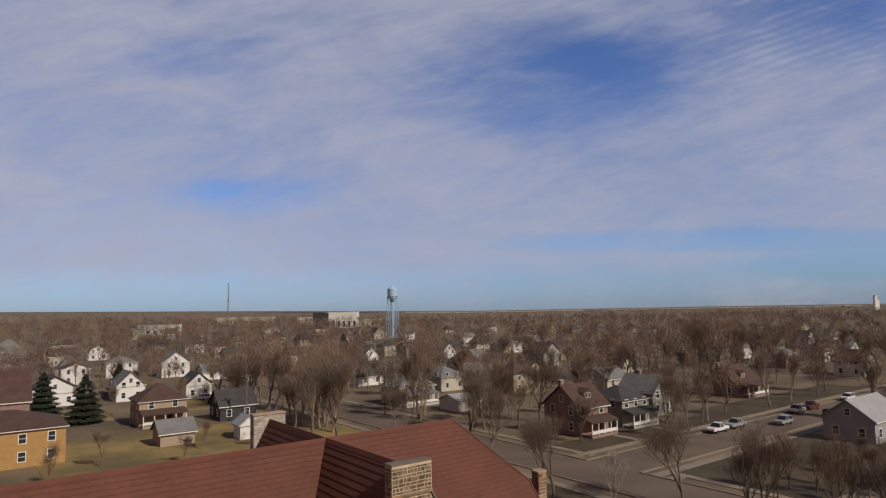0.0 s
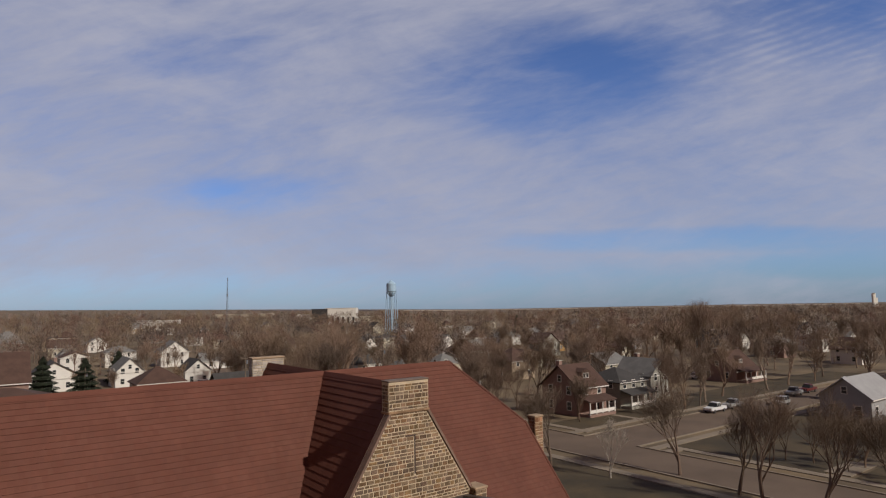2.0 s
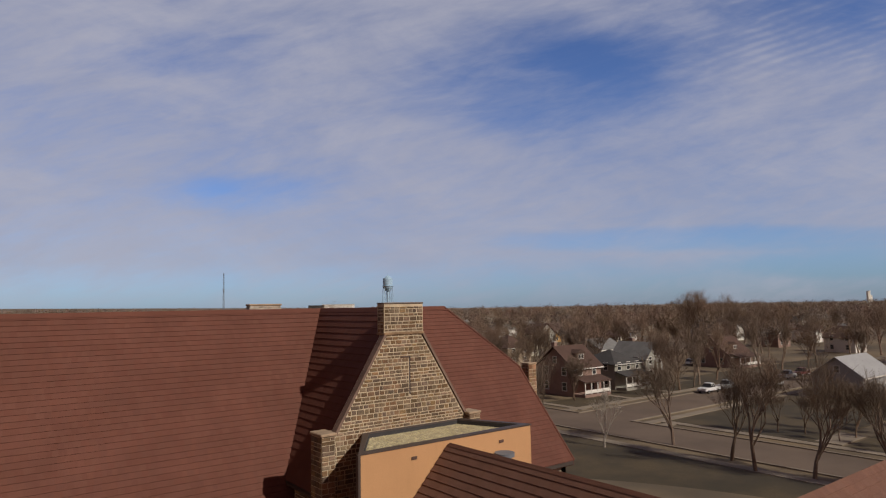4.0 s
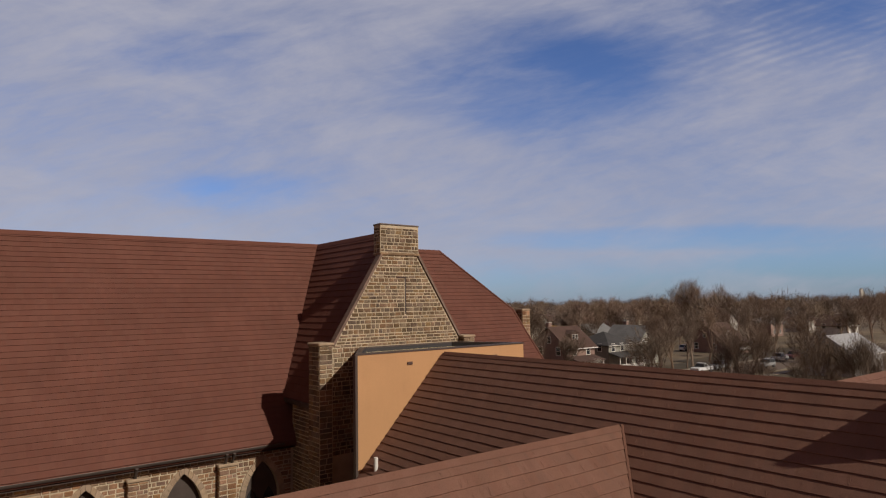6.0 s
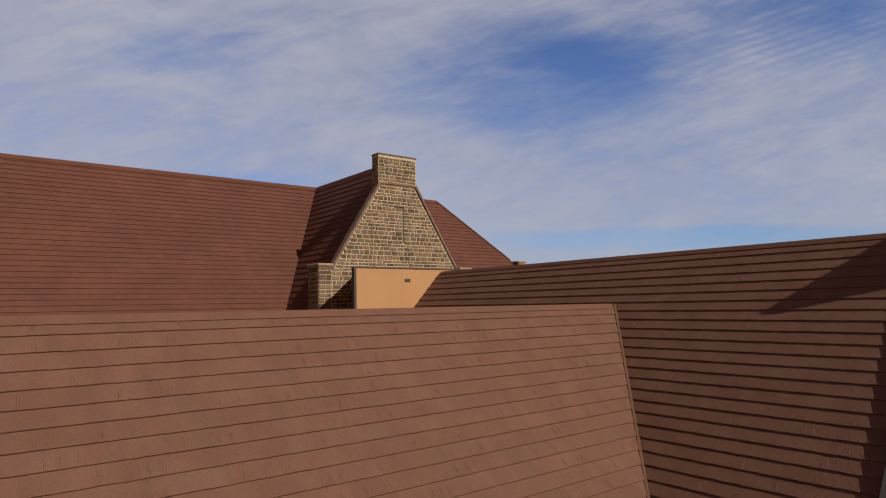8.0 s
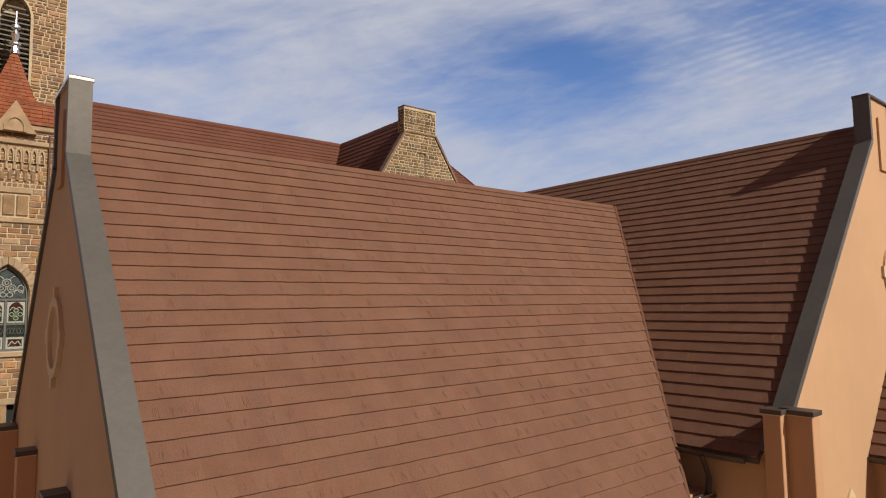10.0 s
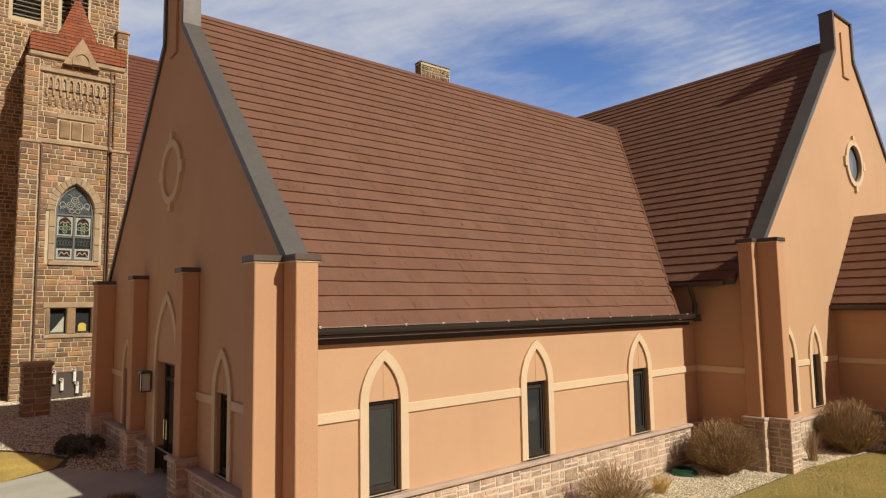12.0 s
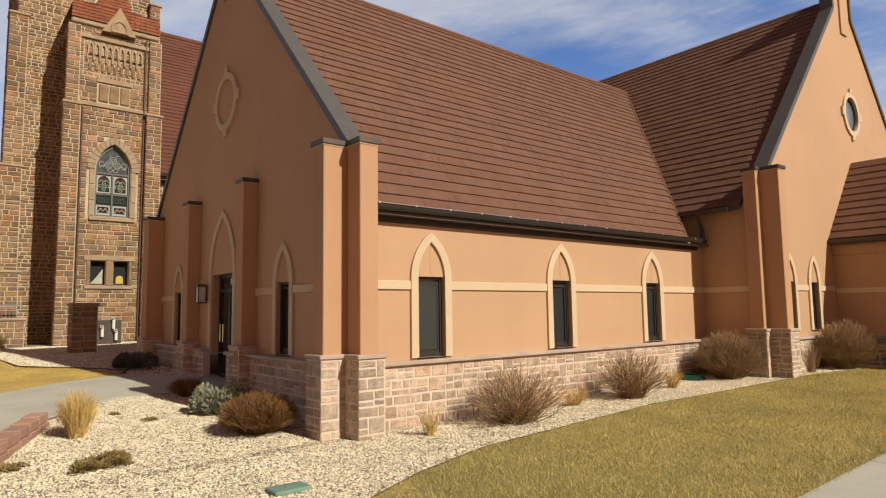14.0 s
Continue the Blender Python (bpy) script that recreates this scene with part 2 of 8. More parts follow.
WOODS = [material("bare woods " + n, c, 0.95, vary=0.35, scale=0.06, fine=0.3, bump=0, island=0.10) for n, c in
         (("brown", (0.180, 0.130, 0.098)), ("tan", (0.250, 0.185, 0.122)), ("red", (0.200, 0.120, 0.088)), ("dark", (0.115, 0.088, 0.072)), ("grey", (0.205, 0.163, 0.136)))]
# haze put into the colour: paler than the nearer woods
FAR_WOODS = material("far woods paled for haze", (0.27, 0.20, 0.165), 0.95, vary=0.3, scale=0.005, fine=0.05, bump=0, island=0.3)
BIRCH = material("birch bark", (0.42, 0.37, 0.31), 0.9, vary=0.3, scale=3, fine=10, bump=0.4)
SPRUCE = material("spruce needles", (0.030, 0.037, 0.020), 0.95, vary=0.3, scale=2, fine=10, bump=0, island=0.3)
TWIG = material("dry shrub twigs", (0.36, 0.235, 0.125), 0.9, vary=0.25, scale=5, fine=40, bump=0, island=0.3)
RUST = material("russet shrub", (0.25, 0.125, 0.045), 0.9, vary=0.3, scale=5, fine=40, bump=0, island=0.3)
STRAW = material("dry ornamental grass", (0.62, 0.43, 0.16), 0.9, vary=0.2, scale=5, fine=40, bump=0, island=0.25)
JUNIPER = material("blue green juniper", (0.34, 0.345, 0.245), 0.9, vary=0.3, scale=8, fine=40, bump=0, island=0.35)
DARKBUSH = material("dark evergreen", (0.11, 0.112, 0.09), 0.9, vary=0.3, scale=8, fine=40, bump=0, island=0.3)
WHITE_PAINT = material("white house paint", (0.72, 0.69, 0.63), 0.8, vary=0.06, scale=0.6, fine=9, bump=0.1)
KERB = material("pink kerb block", (0.40, 0.235, 0.175), 0.9, vary=0.15, scale=3, fine=40, bump=0.4, obj=0.1)

BRICK_TAN = material("tan house brick", (0.27, 0.175, 0.14), 0.9, vary=0.15, scale=1, fine=9, bump=0.2)
ORANGE_BRICK = material("orange brick", (0.40, 0.235, 0.085), 0.9, vary=0.12, scale=1, fine=9, bump=0.2)
CREAM = material("cream siding", (0.48, 0.43, 0.33), 0.85, vary=0.08, scale=1, fine=9, bump=0.1)
GREY_SIDING = material("grey siding", (0.31, 0.295, 0.25), 0.85, vary=0.1, scale=1, fine=9, bump=0.1)
BLUE_GREY = material("blue grey siding", (0.33, 0.325, 0.32), 0.85, vary=0.08, scale=1, fine=9, bump=0.1)
DARK_SIDING = material("dark siding", (0.05, 0.046, 0.045), 0.85, vary=0.15, scale=1, fine=9, bump=0.1)
TAN_SIDING = material("tan siding", (0.36, 0.275, 0.19), 0.85, vary=0.1, scale=1, fine=9, bump=0.1)
ROOF_DARK = material("dark asphalt shingle", (0.06, 0.056, 0.054), 0.95, vary=0.2, scale=0.6, fine=6, bump=0.3)
ROOF_BROWN = material("brown asphalt shingle", (0.088, 0.050, 0.038), 0.95, vary=0.2, scale=0.6, fine=6, bump=0.3)
ROOF_GREY = material("grey asphalt shingle", (0.19, 0.185, 0.175), 0.95, vary=0.2, scale=0.6, fine=6, bump=0.3)
ROOF_PALE = material("pale metal roof", (0.33, 0.325, 0.32), 0.6, vary=0.12, scale=0.6, fine=6, bump=0.2)
TANK = material("pale blue tank paint", (0.36, 0.52, 0.66), 0.6, vary=0.08, scale=0.5, fine=4, bump=0.05)
STEEL = material("mast steel", (0.16, 0.17, 0.19), 0.6, vary=0.1, fine=4, bump=0.05)
FACTORY_WHITE = material("white factory panel", (0.70, 0.68, 0.62), 0.8, vary=0.06, scale=0.05, fine=1, bump=0)
CAR_WHITE = material("white car paint", (0.72, 0.72, 0.71), 0.3, vary=0.04, fine=3, bump=0, spec=0.6)
CAR_SILVER = material("silver car paint", (0.40, 0.40, 0.39), 0.35, metal=0.3, vary=0.04, fine=3, bump=0)
CAR_DARK = material("dark car paint", (0.03, 0.034, 0.045), 0.25, vary=0.1, fine=3, bump=0, spec=0.6)
CAR_RED = material("maroon car paint", (0.12, 0.025, 0.022), 0.3, vary=0.1, fine=3, bump=0, spec=0.6)
RUBBER = material("tyre rubber", (0.02, 0.02, 0.02), 0.9, vary=0.1, fine=20, bump=0.1)
POLE_WOOD = material("weathered pole wood", (0.17, 0.13, 0.10), 0.95, vary=0.2, fine=12, bump=0.3)
MAT = material("olive groundcover", (0.27, 0.20, 0.075), 0.95, vary=0.3, scale=6, fine=30, bump=0, island=0.3)
LANTERN_GLASS = material("milky glass", (0.62, 0.60, 0.52), 0.3, vary=0.06, fine=10, bump=0)
COVER = material("faded green plastic", (0.17, 0.27, 0.22), 0.7, vary=0.12, scale=4, fine=30, bump=0.2)
HOSE = material("green hose", (0.015, 0.10, 0.055), 0.5, vary=0.1, fine=20, bump=0.1)
STREET_CONC = material("street concrete", (0.25, 0.20, 0.145), 0.92, vary=0.2, scale=0.3, fine=6, bump=0.2)

# ---- building helpers ----
rng = random.Random(7)


class Geo:
    """Collects points and faces for one mesh."""

    def __init__(self):
        self.v, self.f = [], []

    def add(self, pts, faces):
        n = len(self.v)
        self.v += [tuple(p) for p in pts]
        self.f += [tuple(i + n for i in f) for f in faces]

    def box(self, x0, x1, y0, y1, z0, z1, taper=0.0):
        t = taper
        self.add([(x0, y0, z0), (x1, y0, z0), (x1, y1, z0), (x0, y1, z0), (x0 + t, y0 + t, z1), (x1 - t, y0 + t, z1), (x1 - t, y1 - t, z1), (x0 + t, y1 - t, z1)],
                 [(0, 3, 2, 1), (4, 5, 6, 7), (0, 1, 5, 4), (1, 2, 6, 5), (2, 3, 7, 6), (3, 0, 4, 7)])

    def prism(self, pts, d):
        """A flat polygon pushed along the vector d."""
        n, d = len(pts), Vector(d)
        a = [Vector(p) for p in pts]
        self.add(a + [p + d for p in a], [tuple(range(n)), tuple(range(2 * n - 1, n - 1, -1))] + [(i, i + n, (i + 1) % n + n, (i + 1) % n) for i in range(n)])

    def tube(self, a, b, ra, rb, n=6, caps=True):
        a, b = Vector(a), Vector(b)
        q = (b - a).to_track_quat("Z", "Y")
        ring = [(math.cos(2 * math.pi * i / n), math.sin(2 * math.pi * i / n)) for i in range(n)]
        pts = [a + q @ Vector((c * ra, s * ra, 0)) for c, s in ring] + [b + q @ Vector((c * rb, s * rb, 0)) for c, s in ring]
        faces = [(i, (i + 1) % n, (i + 1) % n + n, i + n) for i in range(n)]
        if caps:
            faces += [tuple(range(n - 1, -1, -1)), tuple(range(n, 2 * n))]
        self.add(pts, faces)

    def mesh(self, name, mat):
        me = bpy.data.meshes.new(name)
        me.from_pydata(self.v, [], self.f)
        me.materials.append(mat)
        me.update()
        return me


def fix(me):
    bm = bmesh.new()
    bm.from_mesh(me)
    bmesh.ops.recalc_face_normals(bm, faces=bm.faces)
    bm.to_mesh(me)
    bm.free()
    return me


def part(name, geo, mat, parent=None, label="", kind=""):
    """One mesh object, under a thing or a part."""
    me = geo if isinstance(geo, bpy.types.Mesh) else geo.mesh(name, mat)
    if len(me.polygons) < 4000:
        fix(me)
    ob = new(name, me)
    ob.parent = parent
    return tagged(ob, label=label, kind=kind)


def thing(name, label, category, group="", kind="", at=None):
    ob = new(name)
    ob.empty_display_size = 0.2
    if at:
        ob.matrix_world = Matrix.Translation(at)
    return tagged(ob, label, category, group, kind)


def boxed(*b, **k):
    g = Geo()
    g.box(*b, **k)
    return g


def soft_box(x0, x1, y0, y1, z0, z1, r=0.01):
    """A box with small bevelled edges."""
    bm = bmesh.new()
    bmesh.ops.create_cube(bm, size=1)
    for v in bm.verts:
        v.co = Vector(((x0 + x1) / 2 + v.co.x * (x1 - x0), (y0 + y1) / 2 + v.co.y * (y1 - y0), (z0 + z1) / 2 + v.co.z * (z1 - z0)))
    bmesh.ops.bevel(bm, geom=bm.edges[:], offset=r, segments=1, affect="EDGES")
    return bm


def bm_mesh(name, bm, mat):
    me = bpy.data.meshes.new(name)
    bm.to_mesh(me)
    bm.free()
    me.materials.append(mat)
    return me


def plate(name, outline, holes, depth, frame_, mat):
    """A plate with holes: outline and holes in (u, v), pushed inwards by depth; frame_ maps (u, v, w) into the world."""
    bm = bmesh.new()
    edges = []
    for loop in [outline] + list(holes):
        vs = [bm.verts.new((a, b, 0)) for a, b in loop]
        edges += [bm.edges.new((vs[i], vs[(i + 1) % len(vs)])) for i in range(len(vs))]
    bmesh.ops.triangle_fill(bm, use_beauty=True, use_dissolve=False, edges=edges)
    ext = bmesh.ops.extrude_face_region(bm, geom=bm.faces[:])
    for g in ext["geom"]:
        if isinstance(g, bmesh.types.BMVert):
            g.co.z -= depth
    bmesh.ops.recalc_face_normals(bm, faces=bm.faces)
    bm.transform(frame_)
    return bm_mesh(name, bm, mat)


def axes(o, u, v):
    """A frame with origin o, u to the right and v up, w out of the face."""
    u, v = Vector(u).normalized(), Vector(v).normalized()
    w = u.cross(v)
    return Matrix(((u.x, v.x, w.x, o[0]), (u.y, v.y, w.y, o[1]), (u.z, v.z, w.z, o[2]), (0, 0, 0, 1)))




def south(y):
    return axes((0, y, 0), (1, 0, 0), (0, 0, 1))


def west(x):
    """Faces -X: u runs along -Y."""
    return axes((x, 0, 0), (0, -1, 0), (0, 0, 1))


def arch(c, half, z0, spring, apex, n=7):
    """A pointed arch outline."""
    pts = [(c - half, z0), (c + half, z0), (c + half, spring)]
    h = apex - spring
    r = (h * h + half * half) / (2 * half)
    top = math.atan2(h, r - half)
    for i in range(1, n):
        a = top * i / n
        pts.append((c + half - r + r * math.cos(a), spring + r * math.sin(a)))
    pts.append((c, apex))
    for i in range(n - 1, 0, -1):
        a = top * i / n
        pts.append((c - half + r - r * math.cos(a), spring + r * math.sin(a)))
    pts.append((c - half, spring))
    return pts


def rect(a, b, c, d):
    return [(a, c), (b, c), (b, d), (a, d)]


# ---- roofs laid in courses ----


def shake_row(g, m, u0, u1, v0, v1, l0, l1, r0, r1, seed, lift=0.034, grain=False):
    """One course between u0 and u1, made of single shakes with uneven butts; l and r are the roof's side limits at v0 and v1."""
    rr = random.Random(seed)
    u = u0
    while u < u1 - 1e-4:
        w = min(rr.uniform(0.16, 0.30), u1 - u)
        if u1 - u - w < 0.07:
            w = u1 - u
        a, b = u, u + w
        u += w
        drop, up = rr.uniform(0, 0.008), lift + rr.uniform(-0.003, 0.004)
        q = [(a, v0 - drop), (b, v0 - drop), (b, v1), (a, v1)]
        q = [(min(max(x, l0 if i < 2 else l1), r0 if i < 2 else r1), y) for i, (x, y) in enumerate(q)]
        if q[1][0] - q[0][0] < 0.004 and q[2][0] - q[3][0] < 0.004:
            continue
        top = [m @ Vector((x, y, up if i < 2 else 0.006)) for i, (x, y) in enumerate(q)]
        low = [m @ Vector((x, y, -0.01)) for x, y in q]
        g.add(top + low, [(0, 1, 2, 3), (4, 5, 1, 0), (5, 6, 2, 1), (7, 4, 0, 3)])
        if grain and rr.random() < 0.35 and b - a > 0.12:
            c = rr.uniform(a + 0.02, b - 0.07)
            for j in range(rr.randint(1, 4)):
                e, f = v0 + rr.uniform(0.01, 0.10), v0 + rr.uniform(0.12, 0.24)
                x = c + j * rr.uniform(0.018, 0.028)
                h = lambda v: up + (0.006 - up) * (v - v0) / (v1 - v0)
                g.add([m @ Vector(p) for p in ((x, e, h(e) - 0.001), (x + 0.007, e, h(e) + 0.005), (x + 0.014, e, h(e) - 0.001), (x, f, h(f) - 0.001), (x + 0.005, f, h(f) + 0.004), (x + 0.010, f, h(f) - 0.001))], [(0, 1, 4, 3), (1, 2, 5, 4), (0, 2, 1)])


def course_roof(parent, m, left, right, length, mat, course=0.31, single=False, panel=1.08, near=-1e9):
    """Courses of shingles up a slope. left and right give the side limits at a height v."""
    n = round(length / course)
    step = length / n
    rest = Geo()
    for i in range(n):
        v0, v1 = i * step, (i + 1) * step
        l0, l1, r0, r1 = left(v0), left(v1), right(v0), right(v1)
        lo, hi = min(l0, l1), max(r0, r1)
        if hi - lo < 0.02:
            continue
        if not single:
            shake_row(rest, m, lo, hi, v0, v1, l0, l1, r0, r1, i * 31 + 5)
            continue
        u = lo - (i % 3) * panel / 3
        if near > lo:
            shake_row(rest, m, lo, near, v0, v1, l0, l1, r0, r1, i * 31 + 5)
            lo = near
        while u < hi:
            a, b = max(u, lo), min(u + panel, hi)
            if b - a > 0.01:
                g = Geo()
                shake_row(g, Matrix(), a, b, v0, v1, l0, l1, r0, r1, i * 97 + int(u * 50), grain=True)
                if g.f:
                    ob = part("shingle_panel", g, mat, parent)
                    ob.matrix_local = m
            u += panel
    if rest.f:
        part("shingle_cover", rest, mat, parent, kind="stuff")


# ---- masonry ----


def stone(g, m, u0, u1, v0, v1, deep, rr):
    j = lambda: rr.uniform(-0.011, 0.011)
    e = min(0.02, (u1 - u0) * 0.16, (v1 - v0) * 0.16)
    i = lambda: rr.uniform(-0.002, 0.012)
    back = [(u0 + i(), v0 + i()), (u1 - i(), v0 + i()), (u1 - i(), v1 - i()), (u0 + i(), v1 - i())]
    front = [(u0 + e + j(), v0 + e + j()), (u1 - e + j(), v0 + e + j()), (u1 - e + j(), v1 - e + j()), (u0 + e + j(), v1 - e + j())]
    pts = [m @ Vector((a, b, -0.02)) for a, b in back] + [m @ Vector((a, b, deep * 0.6)) for a, b in back] + [m @ Vector((a, b, deep + rr.uniform(-0.3, 0.5) * deep)) for a, b in front]
    g.add(pts, [(0, 1, 5, 4), (1, 2, 6, 5), (2, 3, 7, 6), (3, 0, 4, 7), (4, 5, 9, 8), (5, 6, 10, 9), (6, 7, 11, 10), (7, 4, 8, 11), (8, 9, 10, 11)])


def stones(spans, v0, v1, course=(0.2, 0.3), length=(0.25, 0.6), joint=0.018, seed=1, mixed=False):
    """Lays out stones: yields (u0, u1, v0, v1). spans(v) gives the intervals to fill at a height."""
    rr = random.Random(seed)
    v = v0
    while v < v1 - 0.04:
        h = rr.uniform(*course)
        if v1 - v - h < course[0] * 0.6:
            h = v1 - v
        for lo, hi in spans(v + h / 2):
            u = lo
            while u < hi - 0.03:
                w = rr.uniform(*length)
                if hi - u - w < length[0] * 0.7:
                    w = hi - u
                if mixed and h > 0.19 and rr.random() < 0.6:
                    s = rr.uniform(0.35, 0.65) * h
                    k = rr.uniform(0.35, 0.65) * w if w > 0.34 and rr.random() < 0.5 else w
                    yield u, u + w - joint, v, v + s - joint
                    yield u, u + k - joint, v + s, v + h - joint
                    if k < w:
                        yield u + k, u + w - joint, v + s, v + h - joint
                else:
                    yield u, u + w - joint, v, v + h - joint
                u += w
        v += h


def masonry(parent, m, spans, v0, v1, mat, deep=0.035, single=False, name="stone", **lay):
    g = Geo()
    rr = random.Random(lay.get("seed", 1) + 100)
    for u0, u1, a, b in stones(spans, v0, v1, **lay):
        if single:
            one = Geo()
            stone(one, Matrix(), u0, u1, a, b, deep, rr)
            part(name, one, mat, parent).matrix_local = m
        else:
            stone(g, m, u0, u1, a, b, deep, rr)
    if g.f:
        part("stonework", g, mat, parent, kind="stuff")


def span(a, b):
    return lambda v: [(a, b)]


def ground_z(x, y):
    """The height of the ground: the church yard falls towards its south front."""
    yard = -0.45 + 0.02 * min(max(x, -4), 12) + 0.062 * min(max(y, 0), 7) + 0.028 * min(max(y - 7, 0), 14)
    r = math.hypot(x - 8, y - 8)
    f = min(max((r - 30) / 25, 0), 1)
    far = 0.0
    if y > 300:
        far = 0.0125 * (y - 300) * min(max((y - 1.2 * x) / (abs(y) + 1), 0), 1)
    return yard * (1 - f) + far


# ---- new wing with the west door (ridge along X) ----
A_EAVE_Y, A_EAVE_Z, A_RIDGE_Y, A_RIDGE_Z = -0.19, 3.23, 5.94, 10.21
B_EAVE_X, B_EAVE_Z, B_RIDGE_X, B_RIDGE_Z = 10.58, 4.05, 17.76, 11.63
A_SLOPE = math.hypot(A_RIDGE_Y - A_EAVE_Y, A_RIDGE_Z - A_EAVE_Z)
B_SLOPE = math.hypot(B_RIDGE_X - B_EAVE_X, B_RIDGE_Z - B_EAVE_Z)
B_TAN = (B_RIDGE_Z - B_EAVE_Z) / (B_RIDGE_X - B_EAVE_X)
WIN_X = (1.61, 5.05, 8.39)


def b_face_x(z):
    return B_EAVE_X + (z - B_EAVE_Z) / B_TAN


wing_a = thing("church_wing", "tan stucco church wing with steep brown shingled roof and stone base", "church wing")
wing_b = thing("church_wing", "tan stucco gabled wing with round window and brown shingled roof", "church wing")


def sash_window(parent, m, c, half, z0, z1, blind=False):
    """A bronze double-hung window set in its opening; m maps (u, v, out)."""
    w = part("window", plate("window", rect(c - half, c + half, z0, z1), [rect(c - half + 0.05, c + half - 0.05, z0 + 0.05, z1 - 0.05)], 0.07, m @ pose(0, 0, -0.06), FRAME), FRAME, parent, "dark bronze sash window")
    part("pane", plate("pane", rect(c - half + 0.05, c + half - 0.05, z0 + 0.05, z1 - 0.05), [], 0.012, m @ pose(0, 0, -0.115), GLASS), GLASS, w)
    part("sash", plate("sash", rect(c - half + 0.05, c + half - 0.05, z0 + 0.05, z0 + (z1 - z0) * 0.94), [rect(c - half + 0.09, c + half - 0.09, z0 + 0.11, z0 + (z1 - z0) * 0.9)], 0.03, m @ pose(0, 0, -0.085), FRAME), FRAME, w)
    part("window_sill", plate("window_sill", rect(c - half - 0.01, c + half + 0.01, z0 - 0.035, z0), [], 0.12, m @ pose(0, 0, 0.02), FRAME), FRAME, w)
    if blind:
        z = z0 + 0.12
        while z < z1 - 0.1:
            g = Geo()
            g.prism([m @ Vector((c - half + 0.09, z, -0.09)), m @ Vector((c + half - 0.09, z, -0.09)), m @ Vector((c + half - 0.09, z + 0.022, -0.094)), m @ Vector((c - half + 0.09, z + 0.022, -0.094))], m.to_3x3() @ Vector((0, 0, -0.003)))
            part("blind_slat", g, BLIND, w)
            z += 0.025


def lancet(parent, m, c, half, z0, z1, apex, blind=False, width=0.15):
    """A window in a pointed surround with a plain stucco head."""
    outer = arch(c, half + width, z0, z1 - 0.02, apex)
    inner = arch(c, half, z0 + 0.001, z1 - 0.02, apex - width * 1.15)
    part("window_surround", plate("window_surround", outer, [inner], 0.05, m @ pose(0, 0, 0.045), TRIM), TRIM, parent, "pale pointed-arch stucco surround")
    part("joint", plate("joint", rect(c - 0.008, c + 0.008, z1 + 0.02, apex - width * 1.3), [], 0.004, m @ pose(0, 0, 0.0045), STUCCO_BUTT), STUCCO_BUTT, parent)
    sash_window(parent, m, c, half, z0, z1, blind)


def buttress(parent, x0, x1, y0, y1, ztop, zbase, foot, seed):
    """A stucco pier on a stone foot, with metal cap."""
    p = part("buttress", bm_mesh("buttress", soft_box(x0, x1, y0, y1, zbase - 0.05, ztop, 0.012), STUCCO_BUTT), STUCCO_BUTT, parent, "tan stucco buttress on a stone foot")
    part("metal_cap", bm_mesh("metal_cap", soft_box(x0 - 0.035, x1 + 0.035, y0 - 0.035, y1 + 0.035, ztop - 0.07, ztop + 0.02, 0.008), CAP), CAP, p, "dark metal cap")
    # pale strip puts the reflection of the cap's fold into colour
    part("drip_edge", boxed(x0 - 0.012, x1 + 0.012, y0 - 0.012, y1 + 0.012, ztop - 0.092, ztop - 0.068), TRIM, p, "pale strip for the reflection of the cap fold")
    o = 0.07
    part("foot", boxed(x0 - o, x1 + o, y0 - o, y1 + o, foot, zbase - 0.06), MORTAR, p)
    part("cap_stone", bm_mesh("cap_stone", soft_box(x0 - o - 0.03, x1 + o + 0.03, y0 - o - 0.03, y1 + o + 0.03, zbase - 0.07, zbase, 0.012), BASE_CAP), BASE_CAP, p)
    lay = dict(course=(0.16, 0.28), length=(0.16, 0.36), joint=0.022, mixed=True)
    masonry(p, south(y0 - o), span(x0 - o, x1 + o), foot, zbase - 0.07, BASE_STONE, 0.009, seed=seed, **lay)
    masonry(p, west(x0 - o), span(-(y1 + o), -(y0 - o)), foot, zbase - 0.07, BASE_STONE, 0.009, seed=seed + 1, **lay)
    return p


